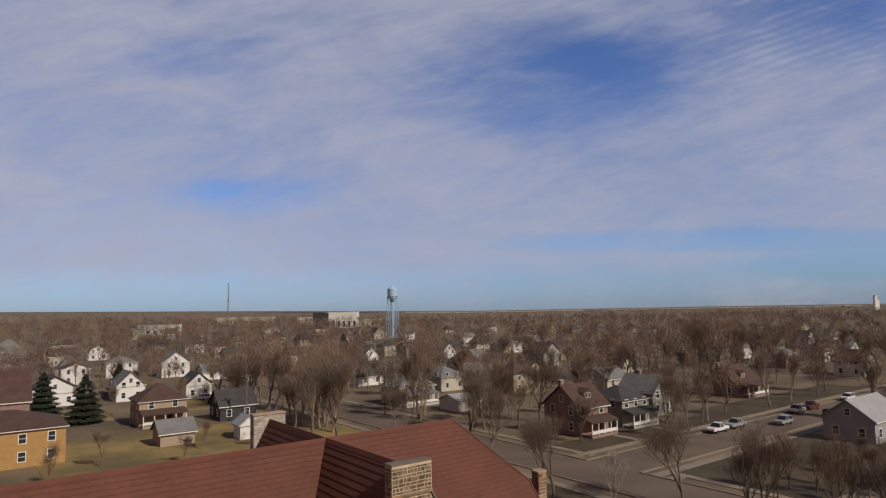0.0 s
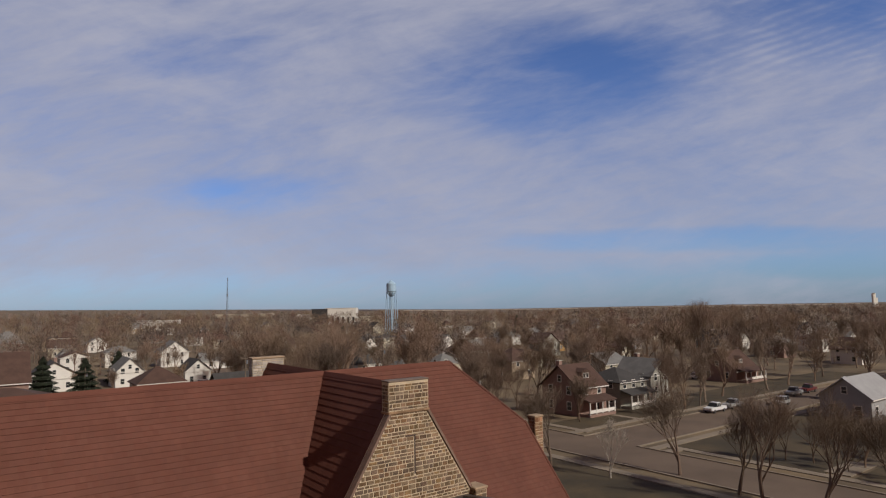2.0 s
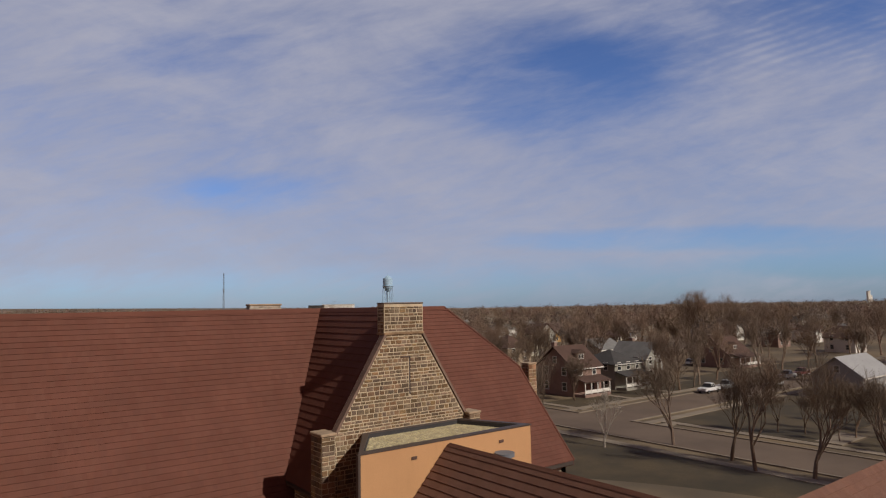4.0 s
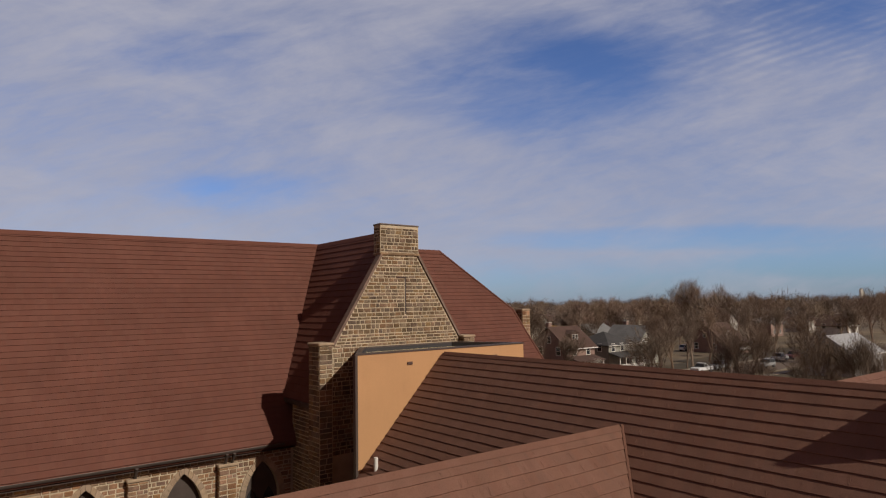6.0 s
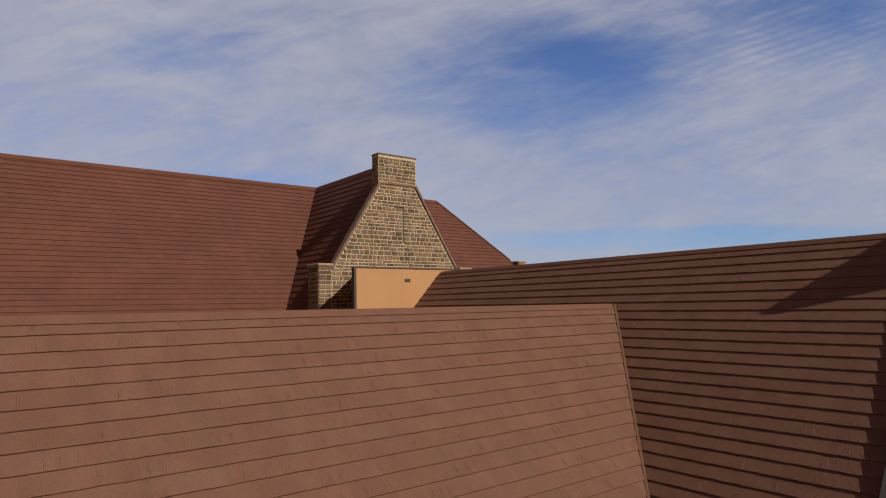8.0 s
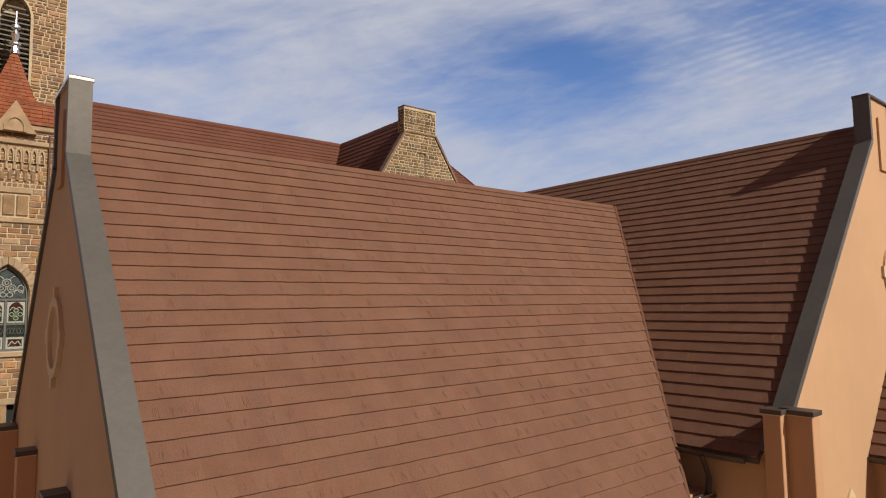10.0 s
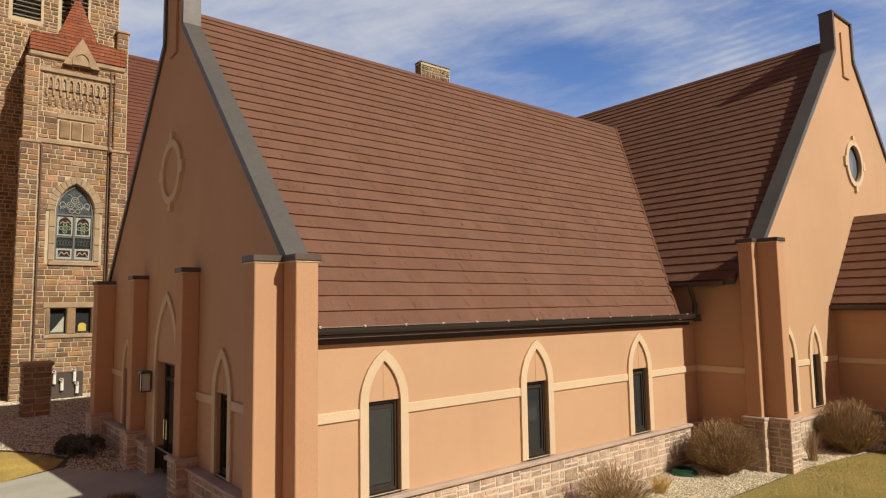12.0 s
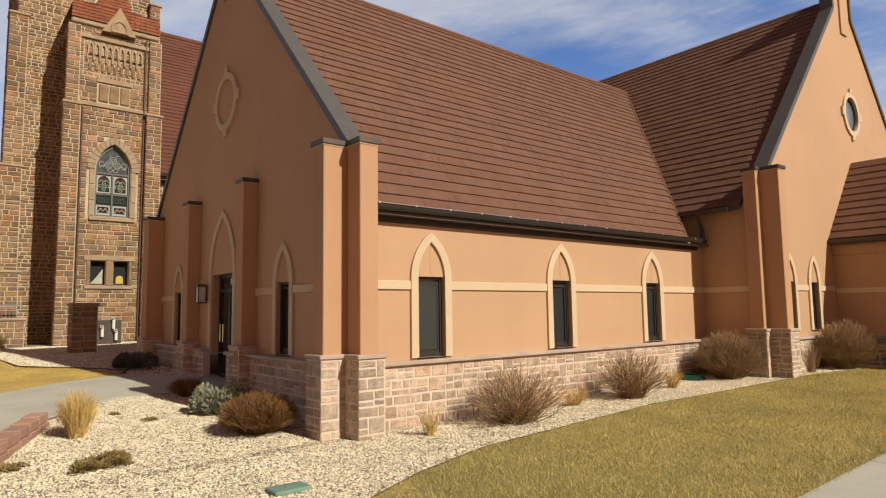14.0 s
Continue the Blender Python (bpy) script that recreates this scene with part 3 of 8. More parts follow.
def build_wing_a():
    T = 0.3
    # south wall: stucco above the stone base, with three window openings
    m = south(0.0)
    holes = [rect(c - 0.295, c + 0.295, 0.705, 2.09) for c in WIN_X]
    wall = part("wall_south", plate("wall_south", rect(0.0, 10.8, 0.60, 3.2), holes, T, m, STUCCO), STUCCO, wing_a)
    for i, c in enumerate(WIN_X):
        lancet(wall, m, c, 0.295, 0.705, 2.09, 2.87, blind=(i == 0))
    for a, b in ((0.35, WIN_X[0] - 0.445), (WIN_X[0] + 0.445, WIN_X[1] - 0.445), (WIN_X[1] + 0.445, WIN_X[2] - 0.445), (WIN_X[2] + 0.445, 10.8)):
        part("belt_course", bm_mesh("belt_course", soft_box(a, b, -0.035, 0.02, 1.86, 2.01, 0.008), TRIM), TRIM, wall, "pale stucco belt course")
    part("base_backing", boxed(0.0, 10.8, -0.07, 0.1, -0.75, 0.60), MORTAR, wall)
    part("base_cap", bm_mesh("base_cap", soft_box(0.2, 10.8, -0.14, 0.05, 0.60, 0.67, 0.012), BASE_CAP), BASE_CAP, wall, "rough pink stone ledge")
    # west gable wall
    m = west(0.10)
    cy = 5.93
    zk = 4.00 + 1.07 * (cy - 0.70)
    rake = [(-0.0, 4.05), (-(cy - 0.70), zk), (-(cy - 0.70), 10.92), (-(cy + 0.70), 10.92), (-(cy + 0.70), zk), (-2 * cy, 4.05)]
    outline = [(-2 * cy, 0.6), (-6.64, 0.6), (-6.64, 2.42), (-5.26, 2.42), (-5.26, 0.6), (0, 0.6)] + rake
    holes = [rect(-2.95, -2.36, 0.705, 2.09), rect(-9.54, -8.95, 0.705, 2.09)]
    gable = part("wall_west", plate("wall_west", outline, holes, 0.30, m, STUCCO), STUCCO, wing_a)
    lancet(gable, m, -2.655, 0.295, 0.705, 2.09, 2.87)
    lancet(gable, m, -9.245, 0.295, 0.705, 2.09, 2.87)
    part("base_backing", boxed(-0.07, 0.1, 0.0, 5.2, -0.75, 0.60), MORTAR, gable)
    part("base_backing", boxed(-0.07, 0.1, 6.7, 11.9, -0.75, 0.60), MORTAR, gable)
    for y0, y1 in ((0.0, 5.2), (6.7, 11.9)):
        part("base_cap", bm_mesh("base_cap", soft_box(-0.14, 0.10, y0, y1, 0.60, 0.67, 0.012), BASE_CAP), BASE_CAP, gable)
    for y0, y1 in ((0.44, 2.21), (3.10, 4.05), (8.03, 8.8), (9.69, 10.93)):
        part("belt_course", bm_mesh("belt_course", soft_box(0.06, 0.12, y0, y1, 1.86, 2.01, 0.008), TRIM), TRIM, gable)
    # door with pointed surround
    part("door_surround", plate("door_surround", arch(-5.95, 0.86, 0.6, 2.42, 3.93), [arch(-5.95, 0.70, 0.601, 2.42, 3.74)], 0.05, m @ pose(0, 0, 0.045), TRIM), TRIM, gable, "pale pointed-arch door surround")
    d = part("door", plate("door", rect(-6.64, -5.26, -0.10, 2.42), [rect(-6.54, -6.0, 0.1, 2.0), rect(-5.9, -5.36, 0.1, 2.0), rect(-6.54, -5.36, 2.08, 2.34)], 0.08, m @ pose(0, 0, -0.16), FRAME), FRAME, gable, "dark framed glass double door")
    part("pane", plate("pane", rect(-6.56, -5.34, 0.08, 2.36), [], 0.01, m @ pose(0, 0, -0.20), GLASS), GLASS, d)
    for y in (5.86, 6.04):
        g = Geo()
        g.tube((-0.0 + 0.09, y, 0.85), (0.09, y, 1.25), 0.014, 0.014, 8)
        part("handle", g, SHINY, d)
    # blind oculus with four keys
    for name, r0, r1, dep, mat in (("oculus_ring", 0.70, 0.54, 0.06, TRIM),):
        out = [(-5.88 + r0 * math.cos(a), 6.52 + r0 * math.sin(a)) for a in [i * math.pi / 16 for i in range(32)]]
        inn = [(-5.88 + r1 * math.cos(a), 6.52 + r1 * math.sin(a)) for a in [i * math.pi / 16 for i in range(32)]]
        ring = part(name, plate(name, out, [inn], dep, m @ pose(0, 0, dep), TRIM), TRIM, gable, "raised stucco ring of a blind oculus")
    for du, dv, a, b in ((0, 0.75, 0.09, 0.11), (0, -0.75, 0.09, 0.11), (0.74, 0, 0.08, 0.13), (-0.74, 0, 0.08, 0.13)):
        part("key", plate("key", rect(-5.88 + du - a, -5.88 + du + a, 6.52 + dv - b, 6.52 + dv + b), [], 0.07, m @ pose(0, 0, 0.065), TRIM), TRIM, ring)
    part("chimney_panel", plate("chimney_panel", rect(-6.20, -5.70, 9.15, 10.5), [], 0.06, m @ pose(0, 0, 0.05), STUCCO_BUTT), STUCCO_BUTT, gable)
    # metal coping on the rakes and bright top of the block
    coping(gable, m, [(-0.09, 4.165), (-(cy - 0.70), zk + 0.02), (-(cy - 0.70), 11.0)], 0.37, 1)
    g = Geo()
    g.prism([(0.37, 0.2, 3.68), (0.37, cy - 0.70, 9.3), (0.37, cy - 0.70, zk), (0.37, 0.2, 4.27)], (0.03, 0, 0))
    part("flashing", g, COPING, gable, "grey metal flashing down to the shingles")
    coping(gable, m, [(-(2 * cy - 0.22), 4.31), (-(cy + 0.70), zk + 0.02), (-(cy + 0.70), 11.0)], 0.37, -1)
    part("block_cap", bm_mesh("block_cap", soft_box(0.03, 0.43, cy - 0.76, cy + 0.76, 10.92, 10.99, 0.01), SHINY), SHINY, gable, "bright bare metal cap")
    # buttresses
    buttress(wing_a, -0.02, 0.32, -0.32, 0.07, 4.25, 0.84, -0.75, 11)
    buttress(wing_a, -0.44, 0.10, 0.09, 0.44, 4.25, 0.84, -0.75, 13)
    buttress(wing_a, -0.22, 0.10, 3.97, 4.34, 4.31, 0.84, -0.6, 15)
    buttress(wing_a, -0.22, 0.10, 7.56, 7.93, 4.33, 0.84, -0.5, 17)
    buttress(wing_a, -0.34, 0.10, 10.85, 11.4, 4.33, 0.84, -0.5, 19)
    # roof: deck and shingles
    roof = thing("roof", "brown stone-coated shingle roof laid in courses", "")
    roof.parent = wing_a
    g = Geo()
    zr = A_RIDGE_Z - 0.02
    d = (0, 0, -0.10)
    g.prism([(0.3, A_EAVE_Y, A_EAVE_Z - 0.02), (b_face_x(A_EAVE_Z), A_EAVE_Y, A_EAVE_Z - 0.02), (b_face_x(zr) , A_RIDGE_Y, zr), (0.3, A_RIDGE_Y, zr)], d)
    g.prism([(0.3, 12.07, A_EAVE_Z - 0.02), (0.3, A_RIDGE_Y, zr), (b_face_x(zr), A_RIDGE_Y, zr), (b_face_x(A_EAVE_Z), 12.07, A_EAVE_Z - 0.02)], d)
    part("deck", g, CAP, roof)
    m = axes((0, A_EAVE_Y, A_EAVE_Z), (1, 0, 0), (0, A_RIDGE_Y - A_EAVE_Y, A_RIDGE_Z - A_EAVE_Z))
    sin = (A_RIDGE_Z - A_EAVE_Z) / A_SLOPE
    lim = lambda v: b_face_x(A_EAVE_Z + v * sin)
    course_roof(roof, m, lambda v: 0.40, lim, A_SLOPE, SHINGLE, single=True)
    m = axes((20, 12.07, A_EAVE_Z), (-1, 0, 0), (0, A_RIDGE_Y - 12.07, A_RIDGE_Z - A_EAVE_Z))
    course_roof(roof, m, lambda v: 20 - lim(v), lambda v: 19.64, A_SLOPE, SHINGLE)
    x = 0.36
    while x < 16.1:
        g = Geo()
        g.prism([(x, A_RIDGE_Y - 0.11, A_RIDGE_Z - 0.07), (x, A_RIDGE_Y, A_RIDGE_Z + 0.065), (x, A_RIDGE_Y + 0.11, A_RIDGE_Z - 0.07), (x, A_RIDGE_Y, A_RIDGE_Z + 0.03)], (0.37, 0, 0))
        part("ridge_cap", g, SHINGLE, roof)
        x += 0.37
    g = Geo()
    g.tube((b_face_x(A_EAVE_Z) - 0.02, A_EAVE_Y, A_EAVE_Z + 0.01), (b_face_x(A_RIDGE_Z) - 0.02, A_RIDGE_Y, A_RIDGE_Z + 0.03), 0.045, 0.045, 6)
    part("valley_flashing", g, SHINGLE, roof, "brown metal valley flashing")
    # gutter with snow-guard screws
    gut = part("gutter", gutter((0.27, A_EAVE_Y - 0.05, A_EAVE_Z - 0.005), (10.55, A_EAVE_Y - 0.05, A_EAVE_Z - 0.005), (0, -1, 0)), FRAME, wing_a, "dark bronze metal gutter")
    for i in range(14):
        g = Geo()
        x = 0.35 + i * 0.74
        g.tube((x, A_EAVE_Y - 0.12, A_EAVE_Z + 0.005), (x, A_EAVE_Y - 0.125, A_EAVE_Z + 0.034), 0.020, 0.016, 8)
        part("screw_head", g, WHITE_PAINT, gut, "bright metal snow-guard screw")
    # extra bright strip stands for the reflection along the lip
    g = Geo()
    g.prism([(0.30, A_EAVE_Y - 0.128, A_EAVE_Z + 0.012), (0.30, A_EAVE_Y - 0.143, A_EAVE_Z + 0.012), (0.30, A_EAVE_Y - 0.143, A_EAVE_Z + 0.024), (0.30, A_EAVE_Y - 0.128, A_EAVE_Z + 0.024)], (10.2, 0, 0))
    part("gutter_lip", g, SHINY, gut, "bright metal strip for the glint along the gutter")
    # dark strip on the wall stands for the shadow below the gutter
    part("frieze_board", boxed(0.30, 10.55, -0.028, 0.01, A_EAVE_Z - 0.245, A_EAVE_Z - 0.15), FRAME, wing_a, "dark brown strip for the shadow under the eave")
    part("soffit", boxed(0.2, 10.8, A_EAVE_Y - 0.02, 0.0, A_EAVE_Z - 0.15, A_EAVE_Z - 0.105), CAP, wing_a)


def gutter(a, b, out):
    """A K-shaped gutter from a to b."""
    a, b, out = Vector(a), Vector(b), Vector(out)
    up = Vector((0, 0, 1))
    prof = [(-0.04, 0.01), (0.0, -0.08), (0.06, -0.08), (0.085, -0.035), (0.10, 0.025), (0.09, 0.025), (0.055, -0.065), (0.01, -0.07), (-0.025, 0.01)]
    g = Geo()
    g.prism([a + out * (p[0] - 0.02) + up * p[1] for p in prof], b - a)
    return g


def coping(parent, m, line, width, out):
    """Folded metal coping along a line on a wall's face, over the wall's top; out: the side of the block it stands on."""
    for (u0, v0), (u1, v1) in zip(line, line[1:]):
        a, b = Vector((u0, v0)), Vector((u1, v1))
        d = (b - a).normalized()
        nrm = Vector((out, 0)) if abs(d.x) < 1e-6 else Vector((-d.y, d.x)) * (1 if d.x > 0 else -1)
        g = Geo()
        pts = [a - nrm * 0.08, b - nrm * 0.08, b + nrm * 0.05, a + nrm * 0.05]
        g.prism([m @ Vector((p.x, p.y, 0.06)) for p in pts], m.to_3x3() @ Vector((0, 0, -width)))
        part("coping", g, COPING, parent, "grey sheet-metal coping")


build_wing_a()


def build_wing_b():
    y0, y1, cx = -1.49, 15.6, 17.72
    m = south(y0)
    k = 1.10
    zk = 5.14 + k * (cx - 0.775 - 11.6)
    lo = 10.8
    zl = 5.14 + k * (lo - 11.6)
    hi = 2 * cx - lo
    outline = [(lo, 0.6), (hi, 0.6), (hi, zl), (cx + 0.775, zk), (cx + 0.775, 12.22), (cx - 0.775, 12.22), (cx - 0.775, zk), (lo, zl)]
    oc, oz = 17.92, 7.68
    ell = [(oc + 0.54 * math.cos(i * math.pi / 16), oz + 0.57 * math.sin(i * math.pi / 16)) for i in range(32)]
    holes = [rect(12.26, 12.74, 0.82, 2.14), rect(13.78, 14.28, 0.82, 2.14), ell]
    gable = part("wall_south", plate("wall_south", outline, holes, 0.3, m, STUCCO), STUCCO, wing_b)
    lancet(gable, m, 12.50, 0.24, 0.82, 2.14, 2.90)
    lancet(gable, m, 14.03, 0.25, 0.82, 2.14, 2.92)
    for a, b in ((12.90, 13.62), (14.44, 15.5)):
        part("belt_course", bm_mesh("belt_course", soft_box(a, b, y0 - 0.035, y0 + 0.02, 1.90, 2.05, 0.008), TRIM), TRIM, gable)
    out = [(oc + 0.70 * math.cos(i * math.pi / 16), oz + 0.73 * math.sin(i * math.pi / 16)) for i in range(32)]
    ring = part("oculus_ring", plate("oculus_ring", out, [ell], 0.06, m @ pose(0, 0, 0.055), TRIM), TRIM, gable, "pale raised ring of the round window")
    for du, dv, a, b in ((0, 0.77, 0.07, 0.09), (0, -0.77, 0.09, 0.10), (0.74, 0, 0.08, 0.14), (-0.74, 0, 0.08, 0.14)):
        part("key", plate("key", rect(oc + du - a, oc + du + a, oz + dv - b, oz + dv + b), [], 0.07, m @ pose(0, 0, 0.065), TRIM), TRIM, ring)
    ell2 = [(oc + (u - oc) * 0.9, oz + (v - oz) * 0.91) for u, v in ell]
    w = part("round_window", plate("round_window", ell, [ell2], 0.06, m @ pose(0, 0, -0.04), FRAME), FRAME, gable, "dark framed oval window")
    part("pane", plate("pane", ell2, [], 0.01, m @ pose(0, 0, -0.07), GLASS_SKY), GLASS_SKY, w)
    part("chimney_panel", plate("chimney_panel", rect(cx - 0.18, cx + 0.30, 10.35, 11.75), [], 0.06, m @ pose(0, 0, 0.055), STUCCO), STUCCO, gable)
    part("base_backing", boxed(lo, hi, y0 - 0.07, y0 + 0.1, -0.75, 0.60), MORTAR, gable)
    part("base_cap", bm_mesh("base_cap", soft_box(lo, 15.5, y0 - 0.14, y0 + 0.05, 0.60, 0.67, 0.012), BASE_CAP), BASE_CAP, gable)
    masonry(gable, south(y0 - 0.07), span(11.3, 15.5), -0.6, 0.60, BASE_STONE, 0.009, course=(0.15, 0.30), length=(0.16, 0.42), joint=0.024, mixed=True, seed=41)
    coping(gable, m, [(lo - 0.1, zl - 0.08), (cx - 0.775, zk + 0.03), (cx - 0.775, 12.24)], 0.38, -1)
    coping(gable, m, [(hi + 0.1, zl - 0.08), (cx + 0.775, zk + 0.03), (cx + 0.775, 12.24)], 0.38, 1)
    part("block_cap", bm_mesh("block_cap", soft_box(cx - 0.83, cx + 0.83, y0 - 0.06, y0 + 0.34, 12.22, 12.29, 0.01), CAP), CAP, gable)
    # west and east walls, back wall hidden by the link
    part("wall_west", boxed(10.8, 11.1, y0 + 0.3, y1, -0.75, 4.3), STUCCO, wing_b)
    part("wall_east", boxed(hi - 0.3, hi, y0 + 0.3, y1, -0.75, 4.3), STUCCO, wing_b)
    part("belt_course", bm_mesh("belt_course", soft_box(10.765, 10.82, y0 + 0.05, -0.0, 1.86, 2.01, 0.008), TRIM), TRIM, wing_b)
    buttress(wing_b, 10.64, 10.95, -1.60, -1.27, 4.95, 0.95, -0.6, 51)
    buttress(wing_b, 10.86, 11.2, -2.06, -1.48, 4.95, 0.95, -0.6, 53)
    # roof
    roof = thing("roof", "brown stone-coated shingle roof laid in courses", "")
    roof.parent = wing_b
    ex = 2 * B_RIDGE_X - B_EAVE_X
    g = Geo()
    ys, d = y0 + 0.3, (0, 0, -0.10)
    g.prism([(B_EAVE_X, ys, B_EAVE_Z - 0.02), (B_RIDGE_X, ys, B_RIDGE_Z - 0.02), (B_RIDGE_X, y1, B_RIDGE_Z - 0.02), (B_EAVE_X, y1, B_EAVE_Z - 0.02)], d)
    g.prism([(ex, ys, B_EAVE_Z - 0.02), (ex, y1, B_EAVE_Z - 0.02), (B_RIDGE_X, y1, B_RIDGE_Z - 0.02), (B_RIDGE_X, ys, B_RIDGE_Z - 0.02)], d)
    part("deck", g, CAP, roof)
    m = axes((B_EAVE_X, 0, B_EAVE_Z), (0, -1, 0), (B_RIDGE_X - B_EAVE_X, 0, B_RIDGE_Z - B_EAVE_Z))
    course_roof(roof, m, lambda v: -y1, lambda v: 1.17, B_SLOPE, SHINGLE, single=True, near=-6.5)
    m = axes((ex, 0, B_EAVE_Z), (0, 1, 0), (B_RIDGE_X - ex, 0, B_RIDGE_Z - B_EAVE_Z))
    course_roof(roof, m, lambda v: -1.17, lambda v: y1, B_SLOPE, SHINGLE)
    y = -1.16
    while y < y1 - 0.2:
        g = Geo()
        g.prism([(B_RIDGE_X - 0.10, y, B_RIDGE_Z - 0.055), (B_RIDGE_X, y, B_RIDGE_Z + 0.065), (B_RIDGE_X + 0.10, y, B_RIDGE_Z - 0.055), (B_RIDGE_X, y, B_RIDGE_Z + 0.03)], (0, 0.37, 0))
        part("ridge_cap", g, SHINGLE, roof)
        y += 0.37
    part("gutter", gutter((B_EAVE_X - 0.07, 0.5, B_EAVE_Z - 0.06), (B_EAVE_X - 0.07, -0.95, B_EAVE_Z - 0.06), (-1, 0, 0)), CAP, wing_b)
    # downspout elbow from the eave to the lower gutter
    g = Geo()
    g.tube((10.42, -0.14, 3.95), (10.62, -0.16, 3.5), 0.05, 0.05, 8)
    g.tube((10.62, -0.16, 3.5), (10.5, -0.2, 3.2), 0.06, 0.06, 8)
    part("downspout", g, CAP, wing_b)


build_wing_b()


def build_wing_c():
    """Low entry wing that runs south from the round-window gable."""
    c = thing("church_wing", "low stucco entry wing with brown shingled roof", "church wing")
    x0, x1, ys, yn = 15.55, 19.7, -12.0, -1.49
    ridge, zr, ze, xe = 17.63, 6.03, 3.43, 15.33
    part("wall_west", boxed(x0, x0 + 0.3, ys, yn, -0.75, 3.4), STUCCO, c)
    part("wall_east", boxed(x1 - 0.3, x1, ys, yn, -0.75, 3.4), STUCCO, c)
    g = Geo()
    g.prism([(x0 + 0.3, ys, -0.75), (x1 - 0.3, ys, -0.75), (x1 - 0.3, ys, 3.4), (ridge, ys, zr - 0.3), (x0 + 0.3, ys, 3.4)], (0, 0.3, 0))
    part("wall_south", g, STUCCO, c)
    part("frieze", boxed(x0 - 0.05, x0, ys, yn - 0.002, 2.95, 3.25), STUCCO_BUTT, c)
    part("belt_course", bm_mesh("belt_course", soft_box(x0 - 0.035, x0 + 0.01, ys, yn - 0.04, 1.83, 1.98, 0.008), TRIM), TRIM, c)
    part("base_cap", bm_mesh("base_cap", soft_box(x0 - 0.14, x0 + 0.01, ys, yn - 0.15, 0.60, 0.67, 0.012), BASE_CAP), BASE_CAP, c)
    part("base_backing", boxed(x0 - 0.07, x0, ys, yn - 0.08, -0.75, 0.6), MORTAR, c)
    masonry(c, west(x0 - 0.07), span(1.6, 8.0), -0.6, 0.60, BASE_STONE, 0.009, course=(0.15, 0.30), length=(0.16, 0.42), joint=0.024, mixed=True, seed=61)
    roof = thing("roof", "brown stone-coated shingle roof", "")
    roof.parent = c
    L = math.hypot(ridge - xe, zr - ze)
    ex = 2 * ridge - xe
    g = Geo()
    g.prism([(xe, ys - 0.2, ze - 0.02), (ridge, ys - 0.2, zr - 0.02), (ridge, yn, zr - 0.02), (xe, yn, ze - 0.02)], (0, 0, -0.16))
    g.prism([(ex, ys - 0.2, ze - 0.02), (ex, yn, ze - 0.02), (ridge, yn, zr - 0.02), (ridge, ys - 0.2, zr - 0.02)], (0, 0, -0.16))
    part("deck", g, CAP, roof)
    course_roof(roof, axes((xe, 0, ze), (0, -1, 0), (ridge - xe, 0, zr - ze)), lambda v: -yn + 0.005, lambda v: -ys + 0.2, L, SHINGLE)
    course_roof(roof, axes((ex, 0, ze), (0, 1, 0), (ridge - ex, 0, zr - ze)), lambda v: ys - 0.2, lambda v: yn - 0.005, L, SHINGLE)
    part("gutter", gutter((xe - 0.04, yn, ze - 0.06), (xe - 0.04, ys, ze - 0.06), (-1, 0, 0)), CAP, c)


build_wing_c()


def build_wing_d():
    """East wing in line with the west one, seen over the ridge."""
    d = thing("church_wing", "stucco east wing with brown shingled roof beyond the ridge", "church wing")
    x1 = 44.0
    part("wall_south", boxed(24.4, x1, 0.0, 0.3, -0.75, 3.2), STUCCO, d)
    part("wall_north", boxed(24.4, x1, 11.6, 11.9, -0.75, 3.2), STUCCO, d)
    g = Geo()
    g.prism([(x1, 0.0, -0.75), (x1, 11.9, -0.75), (x1, 11.9, 3.2), (x1, A_RIDGE_Y, A_RIDGE_Z - 0.2), (x1, 0.0, 3.2)], (-0.3, 0, 0))
    part("wall_east", g, STUCCO, d)
    roof = thing("roof", "brown stone-coated shingle roof", "")
    roof.parent = d
    lim = lambda z: 2 * B_RIDGE_X - b_face_x(z)
    g = Geo()
    g.prism([(lim(A_EAVE_Z), A_EAVE_Y, A_EAVE_Z - 0.02), (x1, A_EAVE_Y, A_EAVE_Z - 0.02), (x1, A_RIDGE_Y, A_RIDGE_Z - 0.02), (lim(A_RIDGE_Z), A_RIDGE_Y, A_RIDGE_Z - 0.02)], (0, 0, -0.2))
    g.prism([(lim(A_EAVE_Z), 12.07, A_EAVE_Z - 0.02), (lim(A_RIDGE_Z), A_RIDGE_Y, A_RIDGE_Z - 0.02), (x1, A_RIDGE_Y, A_RIDGE_Z - 0.02), (x1, 12.07, A_EAVE_Z - 0.02)], (0, 0, -0.2))
    part("deck", g, SHINGLE, roof)
    sin = (A_RIDGE_Z - A_EAVE_Z) / A_SLOPE
    course_roof(roof, axes((0, A_EAVE_Y, A_EAVE_Z), (1, 0, 0), (0, A_RIDGE_Y - A_EAVE_Y, A_RIDGE_Z - A_EAVE_Z)), lambda v: lim(A_EAVE_Z + v * sin), lambda v: x1, A_SLOPE, SHINGLE)


build_wing_d()

# ---- old stone church ----
NAVE_RIDGE_Y, NAVE_RIDGE_Z, NAVE_EAVE_Y, NAVE_EAVE_Z = 27.12, 17.0, 21.2, 7.88
NAVE_X0, NAVE_X1, HIP_X = 2.1, 26.44, 31.35
TR_X, TR_EAVE, TR_Z = 17.93, 13.85, 9.6           # cross gable: ridge line, west eave
church = thing("stone_church", "old quartzite stone church with steep red-brown roof and square tower", "church")


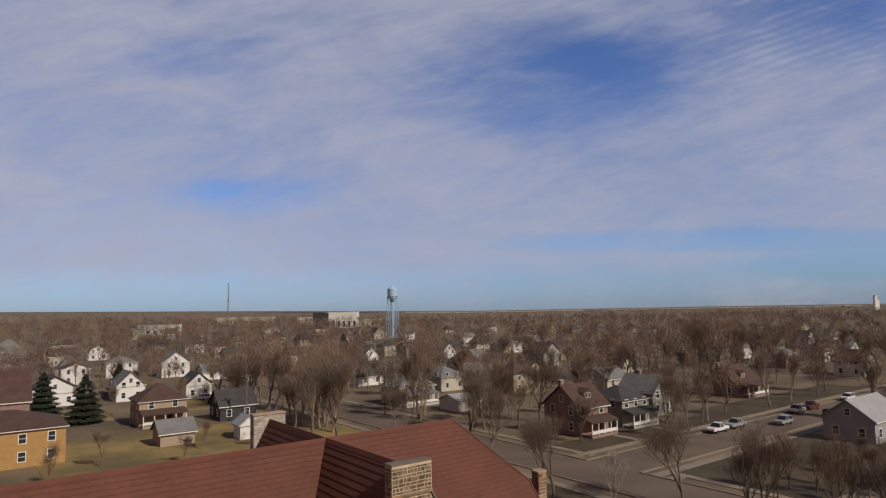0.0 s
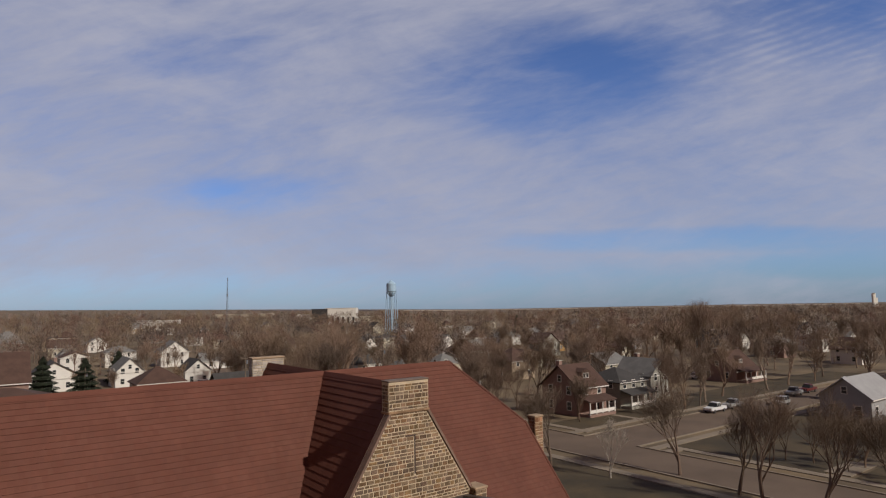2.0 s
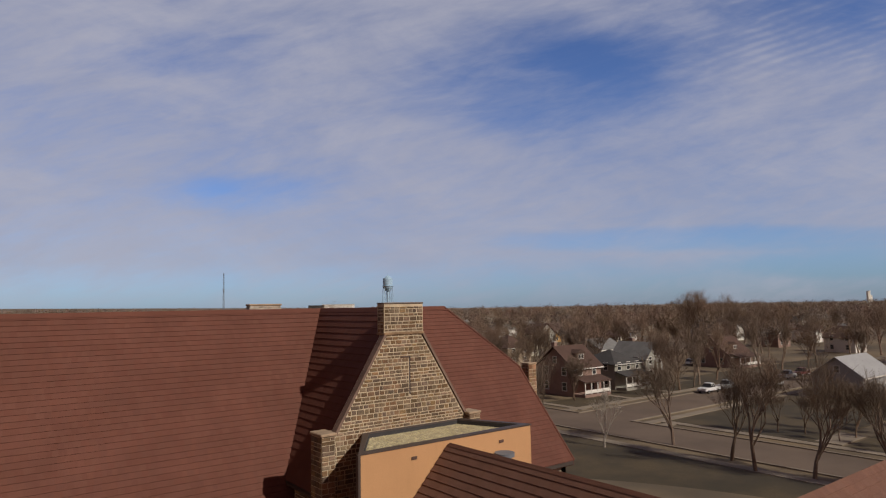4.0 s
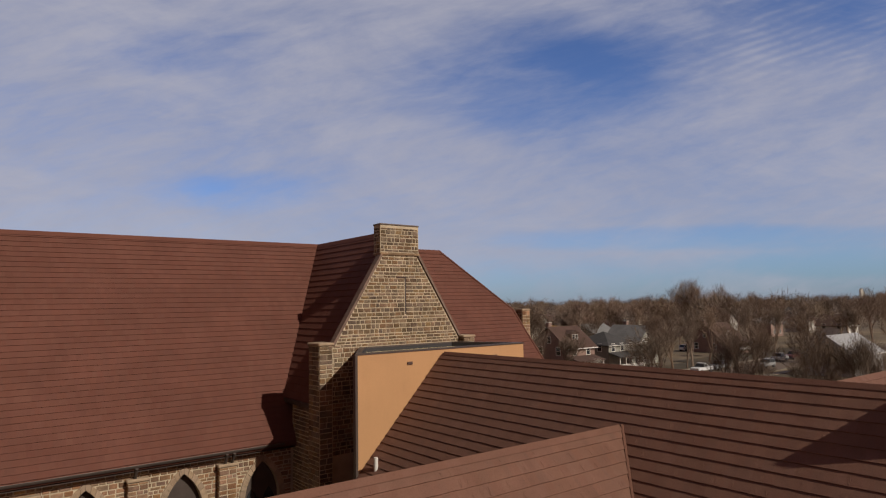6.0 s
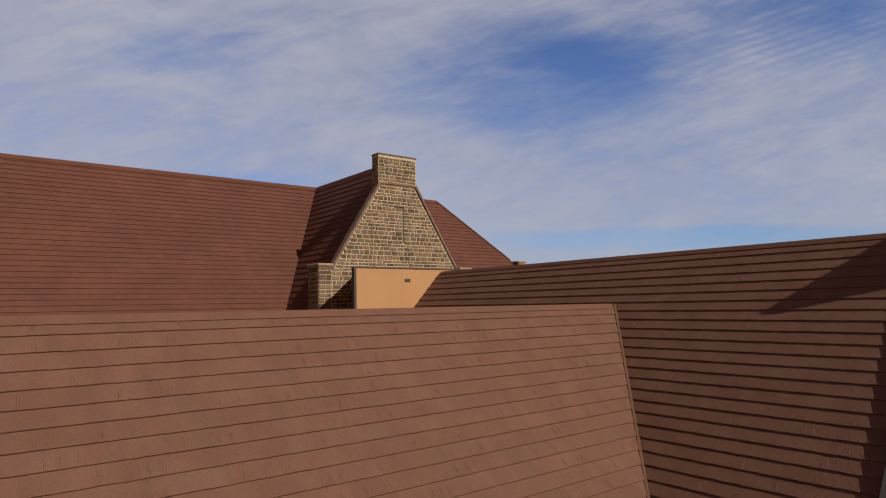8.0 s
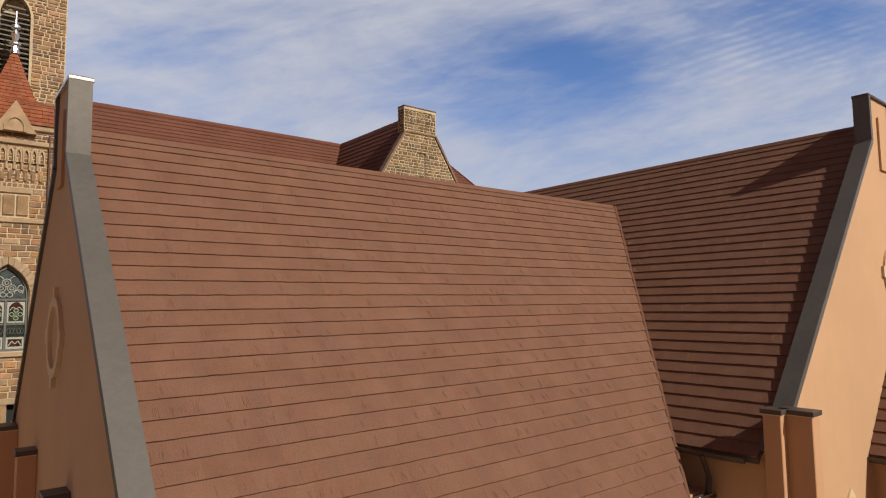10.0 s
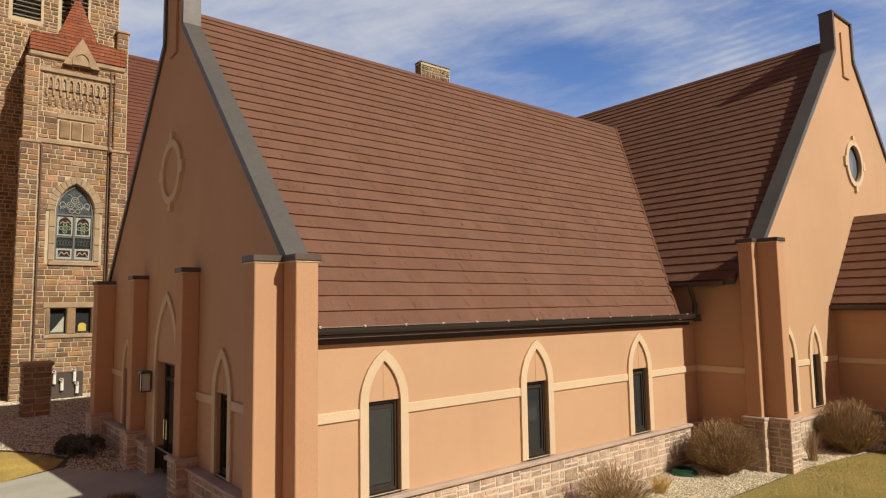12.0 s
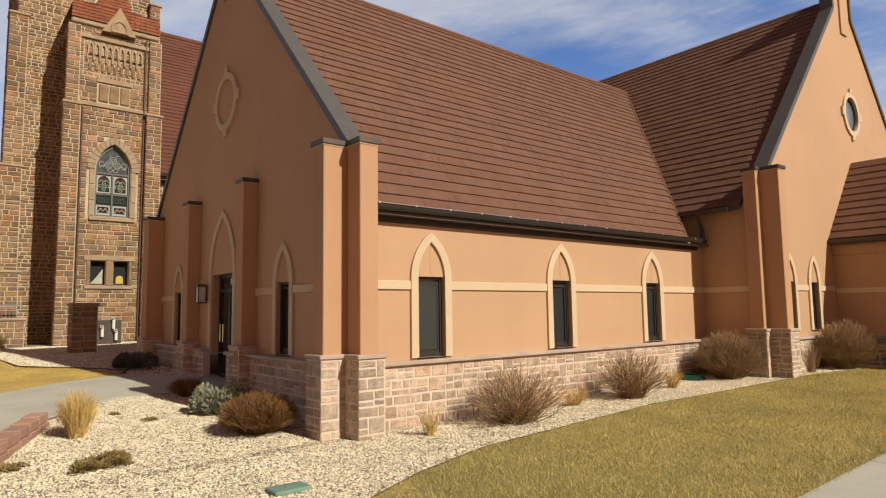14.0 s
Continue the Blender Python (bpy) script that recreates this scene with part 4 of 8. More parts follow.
def arch_hole(c, half, z0, spring, apex):
    """The half-open interval that a pointed arch takes at a height, as a function."""
    h = apex - spring
    r = (h * h + half * half) / (2 * half)

    def at(z):
        if z < z0 or z > apex:
            return None
        if z <= spring:
            return c - half, c + half
        w = half - r + math.sqrt(max(r * r - (z - spring) ** 2, 0))
        return (c - w, c + w) if w > 0.02 else None
    return at


def minus(lo, hi, holes):
    def at(v):
        parts_ = [(lo(v) if callable(lo) else lo, hi(v) if callable(hi) else hi)]
        for hole in holes:
            h = hole(v)
            if h:
                nxt = []
                for a, b in parts_:
                    if h[1] <= a or h[0] >= b:
                        nxt.append((a, b))
                    else:
                        nxt += [p for p in ((a, h[0]), (h[1], b)) if p[1] - p[0] > 0.05]
                parts_ = nxt
        return [p for p in parts_ if p[1] - p[0] > 0.05]
    return at


LAY = dict(course=(0.12, 0.22), length=(0.16, 0.42), joint=0.034)


def build_nave():
    ny = 2 * NAVE_RIDGE_Y - NAVE_EAVE_Y
    wy = NAVE_EAVE_Y + 0.35
    # walls
    m = south(wy)
    spots = [(6.0, 0.75), (9.4, 0.75), (12.6, 0.75)]
    holes = [[(u, v) for u, v in arch(c, h, 2.6, 5.6, 7.15)] for c, h in spots]
    wall = part("wall_south", plate("wall_south", rect(NAVE_X0, 31.0, -0.3, NAVE_EAVE_Z + 0.2), holes, 0.6, m, OLD_MORTAR), OLD_MORTAR, church)
    masonry(wall, m, minus(2.5, 13.9, [arch_hole(c, h + 0.26, 2.5, 5.6, 7.42) for c, h in spots]), 4.2, NAVE_EAVE_Z - 0.1, QUARTZ, 0.022, seed=71, **LAY)
    for c, h in spots:
        voussoirs(wall, m, c, h, 5.6, 7.15, 0.26)
        w = part("arched_window", plate("arched_window", arch(c, h, 2.6, 5.6, 7.15), [arch(c - h / 2, h / 2 - 0.06, 2.7, 5.2, 6.0), arch(c + h / 2, h / 2 - 0.06, 2.7, 5.2, 6.0)], 0.08, m @ pose(0, 0, -0.25), CAP), CAP, wall, "dark pointed church window")
        part("pane", plate("pane", arch(c, h, 2.62, 5.58, 7.1), [], 0.01, m @ pose(0, 0, -0.3), GLASS), GLASS, w)
    for x in (4.2, 7.7, 11.05):
        masonry_pier(wall, x - 0.35, x + 0.35, wy - 0.30, wy, -0.3, 7.2, 73)
    part("wall_north", boxed(NAVE_X0, 31.0, ny - 0.9, ny - 0.35, -0.3, NAVE_EAVE_Z + 0.2), OLD_MORTAR, church)
    part("wall_east", boxed(30.6, 31.0, wy, ny - 0.35, -0.3, NAVE_EAVE_Z + 0.2), OLD_MORTAR, church)
    # roof; the east end is canted and then hipped
    roof = thing("roof", "steep red-brown shingled church roof with hipped end", "")
    roof.parent = church
    L = math.hypot(NAVE_RIDGE_Y - NAVE_EAVE_Y, NAVE_RIDGE_Z - NAVE_EAVE_Z)
    g = Geo()
    e, zt = NAVE_EAVE_Y, NAVE_RIDGE_Z - 0.02
    ze = NAVE_EAVE_Z - 0.02
    d = (0, 0, -0.25)
    kx, kz = 30.4, 13.2
    ky = e + (kz - NAVE_EAVE_Z) * (NAVE_RIDGE_Y - e) / (NAVE_RIDGE_Z - NAVE_EAVE_Z)
    kn = 2 * NAVE_RIDGE_Y - ky
    vk = L * (kz - NAVE_EAVE_Z) / (NAVE_RIDGE_Z - NAVE_EAVE_Z)
    g.prism([(NAVE_X0, e, ze), (HIP_X, e, ze), (kx, ky, kz - 0.02), (NAVE_X1, NAVE_RIDGE_Y, zt), (NAVE_X0, NAVE_RIDGE_Y, zt)], d)
    g.prism([(NAVE_X0, ny, ze), (NAVE_X0, NAVE_RIDGE_Y, zt), (NAVE_X1, NAVE_RIDGE_Y, zt), (kx, kn, kz - 0.02), (HIP_X, ny, ze)], d)
    g.prism([(kx, ky, kz), (kx, kn, kz), (NAVE_X1, NAVE_RIDGE_Y, zt)], d)
    g.prism([(HIP_X, e, ze), (HIP_X, ny, ze), (kx, kn, kz), (kx, ky, kz)], (-0.25, 0, -0.05))
    part("deck", g, NAVE_TILE, roof)
    hipx = lambda v: HIP_X - (HIP_X - kx) * v / vk if v < vk else kx - (kx - NAVE_X1) * (v - vk) / (L - vk)
    course_roof(roof, axes((0, e, NAVE_EAVE_Z), (1, 0, 0), (0, NAVE_RIDGE_Y - e, NAVE_RIDGE_Z - NAVE_EAVE_Z)), lambda v: NAVE_X0, hipx, L, NAVE_TILE, course=0.262)
    course_roof(roof, axes((0, ny, NAVE_EAVE_Z), (-1, 0, 0), (0, NAVE_RIDGE_Y - ny, NAVE_RIDGE_Z - NAVE_EAVE_Z)), lambda v: -hipx(v), lambda v: -NAVE_X0, L, NAVE_TILE, course=0.5)
    g = Geo()
    g.prism([(NAVE_X0, NAVE_RIDGE_Y - 0.15, NAVE_RIDGE_Z - 0.14), (NAVE_X0, NAVE_RIDGE_Y, NAVE_RIDGE_Z + 0.07), (NAVE_X0, NAVE_RIDGE_Y + 0.15, NAVE_RIDGE_Z - 0.14)], (NAVE_X1 - NAVE_X0, 0, 0))
    for a, b in (((NAVE_X1, NAVE_RIDGE_Y, NAVE_RIDGE_Z), (kx, ky, kz)), ((kx, ky, kz), (HIP_X, e, NAVE_EAVE_Z)), ((NAVE_X1, NAVE_RIDGE_Y, NAVE_RIDGE_Z), (kx, kn, kz))):
        g.tube(a, b, 0.08, 0.08, 6)
    part("ridge_cap", g, NAVE_TILE, roof)
    part("gutter", gutter((2.3, e - 0.05, NAVE_EAVE_Z - 0.06), (13.4, e - 0.05, NAVE_EAVE_Z - 0.06), (0, -1, 0)), CAP, church)
    part("soffit", boxed(2.3, 13.9, e, wy, NAVE_EAVE_Z - 0.3, NAVE_EAVE_Z - 0.22), CAP, church)
    part("fascia", boxed(14.0, HIP_X - 0.1, e - 0.06, e - 0.01, NAVE_EAVE_Z - 0.22, NAVE_EAVE_Z - 0.02), CAP, church)
    for x in (10.95, 11.25, 7.6):
        g = Geo()
        g.tube((x, e - 0.1, NAVE_EAVE_Z - 0.15), (x, wy - 0.1, NAVE_EAVE_Z - 0.7), 0.06, 0.06, 8)
        g.tube((x, wy - 0.1, NAVE_EAVE_Z - 0.7), (x, wy - 0.1, 0), 0.06, 0.06, 8)
        part("downspout", g, CAP, church)
    # stone chimney outside the hipped end
    masonry_pier(church, 32.2, 32.9, 25.6, 26.2, -0.3, 13.1, 75, "chimney")
    # cross gable roof
    cr = thing("cross_roof", "steep red-brown shingled cross roof", "")
    cr.parent = church
    k = (NAVE_RIDGE_Z - TR_Z) / (TR_X - TR_EAVE)
    Lc = math.hypot(TR_X - TR_EAVE, NAVE_RIDGE_Z - TR_Z)
    nk = (NAVE_RIDGE_Z - NAVE_EAVE_Z) / (NAVE_RIDGE_Y - NAVE_EAVE_Y)
    vy = lambda v: NAVE_EAVE_Y + (TR_Z + v / Lc * (NAVE_RIDGE_Z - TR_Z) - NAVE_EAVE_Z) / nk
    ys = 19.1
    yn = 2 * NAVE_RIDGE_Y - ys
    course_roof(cr, axes((TR_EAVE, 0, TR_Z), (0, -1, 0), (TR_X - TR_EAVE, 0, NAVE_RIDGE_Z - TR_Z)), lambda v: -yn, lambda v: vy(v) - 2 * NAVE_RIDGE_Y, Lc, NAVE_TILE, course=0.34)
    g = Geo()
    g.prism([(TR_EAVE, yn, TR_Z - 0.02), (TR_X, yn, zt), (2 * TR_X - TR_EAVE, yn, TR_Z - 0.02)], (0, NAVE_RIDGE_Y - yn, 0))
    part("north_deck", g, NAVE_TILE, cr)
    ng = part("north_gable", boxed(14.2, 21.6, yn, yn + 0.5, -0.3, 10.0), OLD_MORTAR, church)
    masonry_pier(ng, 16.9, 18.96, yn - 0.1, yn + 0.5, 14.5, 17.3, 87, "chimney", mat=PALE_STONE)
    for sgn in (1, -1):
        ex = TR_X - sgn * (TR_X - TR_EAVE)
        g = Geo()
        g.prism([(ex, ys, TR_Z - 0.02), (TR_X, ys, zt), (TR_X, NAVE_RIDGE_Y, zt), (ex, vy(0), TR_Z - 0.02)], (0, 0, -0.2))
        part("deck", g, CAP, cr)
        if sgn > 0:
            course_roof(cr, axes((ex, 0, TR_Z), (0, -1, 0), (TR_X - ex, 0, NAVE_RIDGE_Z - TR_Z)), lambda v: -vy(v), lambda v: -ys, Lc, NAVE_TILE, course=0.34)
        else:
            course_roof(cr, axes((ex, 0, TR_Z), (0, 1, 0), (TR_X - ex, 0, NAVE_RIDGE_Z - TR_Z)), lambda v: ys, vy, Lc, NAVE_TILE, course=0.34)
    g = Geo()
    g.prism([(TR_X - 0.13, ys, NAVE_RIDGE_Z - 0.16), (TR_X, ys, NAVE_RIDGE_Z + 0.06), (TR_X + 0.13, ys, NAVE_RIDGE_Z - 0.16)], (0, yn - ys, 0))
    part("ridge_cap", g, NAVE_TILE, cr)
    # gable with chimney head
    gy = 18.885
    m = south(gy)
    line = [(14.66, 12.03), (17.0, 15.80), (16.90, 15.95), (16.90, 17.2), (18.96, 17.2), (18.96, 15.95), (18.86, 15.80), (21.25, 12.03)]
    outline = [(14.0, -0.3), (21.9, -0.3), (21.9, 12.03)] + line[::-1] + [(14.0, 12.03)]
    wall = part("gable_wall", plate("gable_wall", outline, [], 0.55, m, OLD_MORTAR), OLD_MORTAR, church)
    edge = lambda v: 14.0 if v < 12.03 else 14.66 + (v - 12.03) * (17.0 - 14.66) / (15.8 - 12.03) if v < 15.8 else 16.9
    masonry(wall, m, minus(lambda v: edge(v) + 0.03, lambda v: 2 * 17.945 - edge(v) - 0.03, [lambda v: (18.16, 18.24) if 13.2 < v < 14.85 else None]), 7.5, 17.1, QUARTZ_DIM, 0.022, seed=77, **LAY)
    masonry(wall, west(16.90), span(-(gy + 0.5), -gy), 15.95, 17.1, QUARTZ_DIM, 0.022, seed=78, **LAY)
    part("chimney_cap", bm_mesh("chimney_cap", soft_box(16.87, 18.99, gy - 0.035, gy + 0.58, 17.19, 17.26, 0.02), CHIMNEY_CAP), CHIMNEY_CAP, wall, "overhanging stone chimney cap")
    part("corbel", bm_mesh("corbel", soft_box(16.86, 19.0, gy - 0.06, gy + 0.6, 15.84, 15.95, 0.02), QUARTZ), QUARTZ, wall)
    for a, b in (((14.58, 11.95), (16.98, 15.82)), ((21.31, 11.95), (18.90, 15.82))):
        g = Geo()
        a, b = Vector(a), Vector(b)
        dd = (b - a).normalized()
        nn = Vector((-dd.y, dd.x)) * (1 if dd.x > 0 else -1)
        g.prism([m @ Vector((p.x, p.y, 0.07)) for p in (a, b, b + nn * 0.11, a + nn * 0.11)], (0, 0.34, 0))
        part("rake_coping", g, RAKE_STONE, wall, "dark weathered stone coping")
    # dark plates carry the shade of a narrow recess in their colour
    part("slot", plate("slot", rect(17.72, 18.24, 14.84, 14.88), [], 0.05, m @ pose(0, 0, 0.055), CAP), CAP, wall)
    part("slot", plate("slot", rect(18.165, 18.235, 13.2, 14.84), [], 0.02, m @ pose(0, 0, 0.008), CAP), CAP, wall)
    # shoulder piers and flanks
    masonry_pier(wall, 13.68, 14.26, 18.40, 19.35, 3.0, 12.0, 81, "shoulder_pier", mat=QUARTZ_DIM)
    masonry_pier(wall, 21.30, 21.95, 18.55, 19.35, 9.0, 12.0, 83, "shoulder_pier", mat=QUARTZ_DIM)
    fl = part("flank_wall", boxed(13.98, 14.4, 19.3, 21.6, -0.3, TR_Z), OLD_MORTAR, church)
    masonry(fl, west(13.98), span(-21.5, -19.35), 4.0, TR_Z - 0.1, QUARTZ_DIM, 0.022, seed=85, **LAY)
    part("gutter", gutter((TR_EAVE - 0.05, 21.9, TR_Z - 0.06), (TR_EAVE - 0.05, 19.3, TR_Z - 0.06), (-1, 0, 0)), CAP, church)


def voussoirs(parent, m, c, half, spring, apex, deep, n=9, proud=0.05):
    """Wedge stones round a pointed arch."""
    inner, outer = arch(c, half, 0, spring, apex, n)[2:-1], arch(c, half + deep, 0, spring, apex + deep * 1.05, n)[2:-1]
    inner.append((c - half, spring)), outer.append((c - half - deep, spring))
    g = Geo()
    for i in range(len(inner) - 1):
        a, b, p, q = (Vector((*v, 0)) for v in (inner[i], inner[i + 1], outer[i + 1], outer[i]))
        mid = (a + b + p + q) / 4
        pts = [mid + (v - mid) * 0.93 for v in (a, b, p, q)]
        g.prism([m @ Vector((v.x, v.y, proud)) for v in pts], m.to_3x3() @ Vector((0, 0, -0.12)))
    part("arch_surround", g, QUARTZ_DRESS, parent, kind="stuff")


def masonry_pier(parent, x0, x1, y0, y1, z0, z1, seed, name="pier", cap=True, mat=QUARTZ):
    p = part(name, boxed(x0, x1, y0, y1, z0, z1), OLD_MORTAR, parent)
    lay = dict(course=(0.15, 0.25), length=(0.22, 0.45), joint=0.026)
    masonry(p, south(y0), span(x0, x1), z0, z1, mat, 0.022, seed=seed, **lay)
    masonry(p, west(x0), span(-y1, -y0), z0, z1, mat, 0.022, seed=seed + 1, **lay)
    if cap:
        part("cap_stone", bm_mesh("cap_stone", soft_box(x0 - 0.06, x1 + 0.06, y0 - 0.06, y1 + 0.06, z1, z1 + 0.12, 0.03), QUARTZ_DRESS), QUARTZ_DRESS, p)
    return p


build_nave()


def build_link():
    """Flat-roofed stucco link between the old gable and the new wing, wider at its front."""
    link = thing("link_building", "flat-roofed tan stucco link with pebble ballast roof", "building")
    pts = [(13.78, 15.63), (22.35, 15.63), (20.95, 18.88), (15.85, 18.88)]
    inner = [(14.1, 15.93), (22.0, 15.93), (20.75, 18.8), (16.05, 18.8)]
    g = Geo()
    n = 4
    for loop in (pts,):
        g.prism([(x, y, -0.3) for x, y in loop], (0, 0, 11.85))
    part("wall", g, LINK_STUCCO, link)
    g = Geo()
    for i in range(n):
        a, b, c, d = pts[i], pts[(i + 1) % n], inner[(i + 1) % n], inner[i]
        g.prism([(a[0], a[1], 11.551), (b[0], b[1], 11.551), (c[0], c[1], 11.551), (d[0], d[1], 11.551)], (0, 0, 0.22))
    part("parapet", g, LINK_STUCCO, link)
    g = Geo()
    for i in range(n):
        a, b, c, d = pts[i], pts[(i + 1) % n], inner[(i + 1) % n], inner[i]
        ctr = Vector((18.1, 17.2))
        a, b = (Vector(p) + (Vector(p) - ctr).normalized() * 0.06 for p in (a, b))
        g.prism([(a[0], a[1], 11.771), (b[0], b[1], 11.771), (c[0], c[1], 11.771), (d[0], d[1], 11.771)], (0, 0, 0.06))
    part("coping", g, CAP, link, "dark metal parapet coping")
    lining = Geo()
    for i in range(n):
        a, b = Vector((*inner[i], 11.56)), Vector((*inner[(i + 1) % n], 11.56))
        k = (Vector((18.1, 17.3, 11.56)) - (a + b) / 2).normalized() * 0.03
        lining.prism([a, b, b + k, a + k], (0, 0, 0.215))
    part("membrane", lining, MEMBRANE, link, "dark roof membrane up the parapet")
    # ballast
    bed = Geo()
    bed.prism([(x, y, 11.552) for x, y in inner], (0, 0, 0.05))
    part("ballast_bed", bed, BED, link)
    g = Geo()
    rr = random.Random(5)
    for i in range(9000):
        t, s = rr.random(), rr.random()
        x0, x1 = 14.1 + (16.05 - 14.1) * t, 22.0 + (20.75 - 22.0) * t
        pebble(g, x0 + (x1 - x0) * s, 15.95 + 2.83 * t, 11.60, rr.uniform(0.02, 0.045), rr)
    part("ballast", g, BALLAST, link, "pale yellowish pebble ballast", kind="stuff")
    for x in (16.15, 20.6):
        b = part("scupper", boxed(x - 0.12, x + 0.12, 15.59, 15.64, 11.28, 11.39), PIPE, link, "dark roof scupper")
    part("corner_trim", boxed(13.70, 13.80, 15.57, 15.75, 4.0, 11.8), CAP, link, "dark corner downspout")


def pebble(g, x, y, z, r, rr):
    a = rr.uniform(0, 6.28)
    c, s = math.cos(a) * r, math.sin(a) * r
    h = r * rr.uniform(0.5, 0.8)
    k = rr.uniform(0.6, 0.9)
    g.add([(x + c, y + s, z), (x - s * k, y + c * k, z), (x - c, y - s, z), (x + s * k, y - c * k, z), (x + c * 0.1, y, z + h)], [(0, 1, 4), (1, 2, 4), (2, 3, 4), (3, 0, 4)])


build_link()


def build_tower():
    """Stair turret with gablet and orange cap in front of the big bell tower."""
    t = thing("church_tower", "square quartzite church tower with stair turret and orange tiled cap", "church tower")
    # stair turret: south face y 20.1
    y, x0, x1 = 20.1, -1.15, 2.0
    m = south(y)
    win = arch(0.5, 0.66, 5.55, 7.5, 8.6)
    small = [rect(-0.22, 0.34, 2.72, 3.70), rect(0.64, 1.20, 2.72, 3.70)]
    body = part("turret_wall", plate("turret_wall", [(x0, -0.2), (x1, -0.2), (x1, 13.6), (1.1, 13.6), (0.5, 14.3), (-0.1, 13.6), (x0, 13.6)], [win] + small, 0.5, m, OLD_MORTAR), OLD_MORTAR, t)
    part("turret_core", boxed(x0, x1, y + 0.5, 23.2, -0.2, 13.6), OLD_MORTAR, t)
    holes = [arch_hole(0.5, 0.96, 5.4, 7.5, 9.0), lambda v: (-0.36, 1.34) if 2.7 < v < 4.0 else None, lambda v: (-0.75, 1.6) if 11.36 < v < 13.0 else None, lambda v: (-0.2, 1.05) if 10.3 < v < 11.15 else None]
    masonry(body, m, minus(x0, x1, holes), 0.0, 13.5, QUARTZ, 0.026, seed=91, course=(0.15, 0.25), length=(0.22, 0.5), joint=0.026)
    masonry(body, west(x0), span(-22.3, -y), 0.0, 13.5, QUARTZ, 0.026, seed=92, course=(0.15, 0.25), length=(0.22, 0.5), joint=0.026)
    voussoirs(body, m, 0.5, 0.68, 7.5, 8.62, 0.30, 8, 0.07)
    part("window_sill", bm_mesh("window_sill", soft_box(-0.36, 1.36, y - 0.1, y + 0.2, 5.36, 5.53, 0.02), QUARTZ_DRESS), QUARTZ_DRESS, body)
    for a, b in ((5.55, 6.2), (6.2, 6.85), (6.85, 7.5)):
        for xx in (-0.38, 1.18):
            part("jamb_stone", bm_mesh("jamb_stone", soft_box(xx, xx + 0.2, y - 0.05, y + 0.1, a + 0.01, b - 0.01, 0.015), QUARTZ_DRESS), QUARTZ_DRESS, body)
    # stained glass: two lights under a traceried head
    c0 = 0.5
    w = part("stained_glass_window", plate("stained_glass_window", arch(c0, 0.66, 5.55, 7.5, 8.6), [arch(c0, 0.59, 7.40, 7.5, 8.48), rect(c0 - 0.59, c0 - 0.035, 5.62, 7.33), rect(c0 + 0.035, c0 + 0.59, 5.62, 7.33)], 0.08, m @ pose(0, 0, -0.10), LEAD), LEAD, body, "pointed stained-glass window with pale tracery")
    part("head_pane", plate("head_pane", arch(c0, 0.60, 7.38, 7.5, 8.5), [], 0.01, m @ pose(0, 0, -0.17), GLASS_HEAD), GLASS_HEAD, w, "grey-blue leaded glass head")

    def ring(c, z, r, rr_=1.0, n=12, a0=0.0, a1=2 * math.pi, th=0.017, depth=-0.15):
        g = Geo()
        pts = [Vector((c + r * math.cos(a0 + (a1 - a0) * i / n), z + r * rr_ * math.sin(a0 + (a1 - a0) * i / n), depth)) for i in range(n + 1)]
        for a, b in zip(pts, pts[1:]):
            g.tube(m @ a, m @ b, th, th, 4)
        return g

    for dx, dz, r in ((0.0, 0.30, 0.13), (-0.15, 0.10, 0.13), (0.15, 0.10, 0.13), (0.0, 0.30, 0.06), (-0.15, 0.10, 0.06), (0.15, 0.10, 0.06)):
        part("tracery_ring", ring(c0 + dx, 7.66 + dz, r), TRACERY, w)
    for sg in (-1, 1):
        part("tracery_scroll", ring(c0 + sg * 0.36, 7.58, 0.13, 1.0, 9, 0.0, math.pi), TRACERY, w)
        part("tracery_scroll", ring(c0 + sg * 0.24, 8.02, 0.16, 1.0, 8, math.pi * (0.5 if sg > 0 else 0.0), math.pi * (1.0 if sg > 0 else 0.5)), TRACERY, w)
        part("tracery_scroll", ring(c0 + sg * 0.42, 7.75, 0.10, 1.3, 8), TRACERY, w)
        part("tracery_scroll", ring(c0 + sg * 0.10, 7.53, 0.09, 0.9, 8), TRACERY, w)
        c = c0 + sg * 0.3125
        light = part("light", plate("light", rect(c - 0.28, c + 0.28, 5.60, 7.34), [], 0.01, m @ pose(0, 0, -0.18), STAINED), STAINED, w, "stained-glass light with green medallion")
        part("border", plate("border", rect(c - 0.265, c + 0.265, 6.55, 7.32), [arch(c, 0.215, 6.60, 7.02, 7.28)], 0.012, m @ pose(0, 0, -0.160), TRACERY), TRACERY, light, "pale glass border")
        part("red_pane", plate("red_pane", arch(c, 0.205, 6.98, 7.04, 7.25), [], 0.008, m @ pose(0, 0, -0.167), GLASS_RED), GLASS_RED, light)
        part("medallion", plate("medallion", [(c, 7.02), (c - 0.12, 6.86), (c, 6.66), (c + 0.12, 6.86)], [], 0.008, m @ pose(0, 0, -0.167), GLASS_GREEN), GLASS_GREEN, light, "green glass medallion")
        for qx, qz in ((0, 0.135), (0, -0.135), (0.125, 0), (-0.125, 0)):
            part("quatrefoil_lobe", ring(c + qx, 6.84 + qz, 0.068, 1.0, 8, th=0.014), TRACERY, light)
        g = Geo()
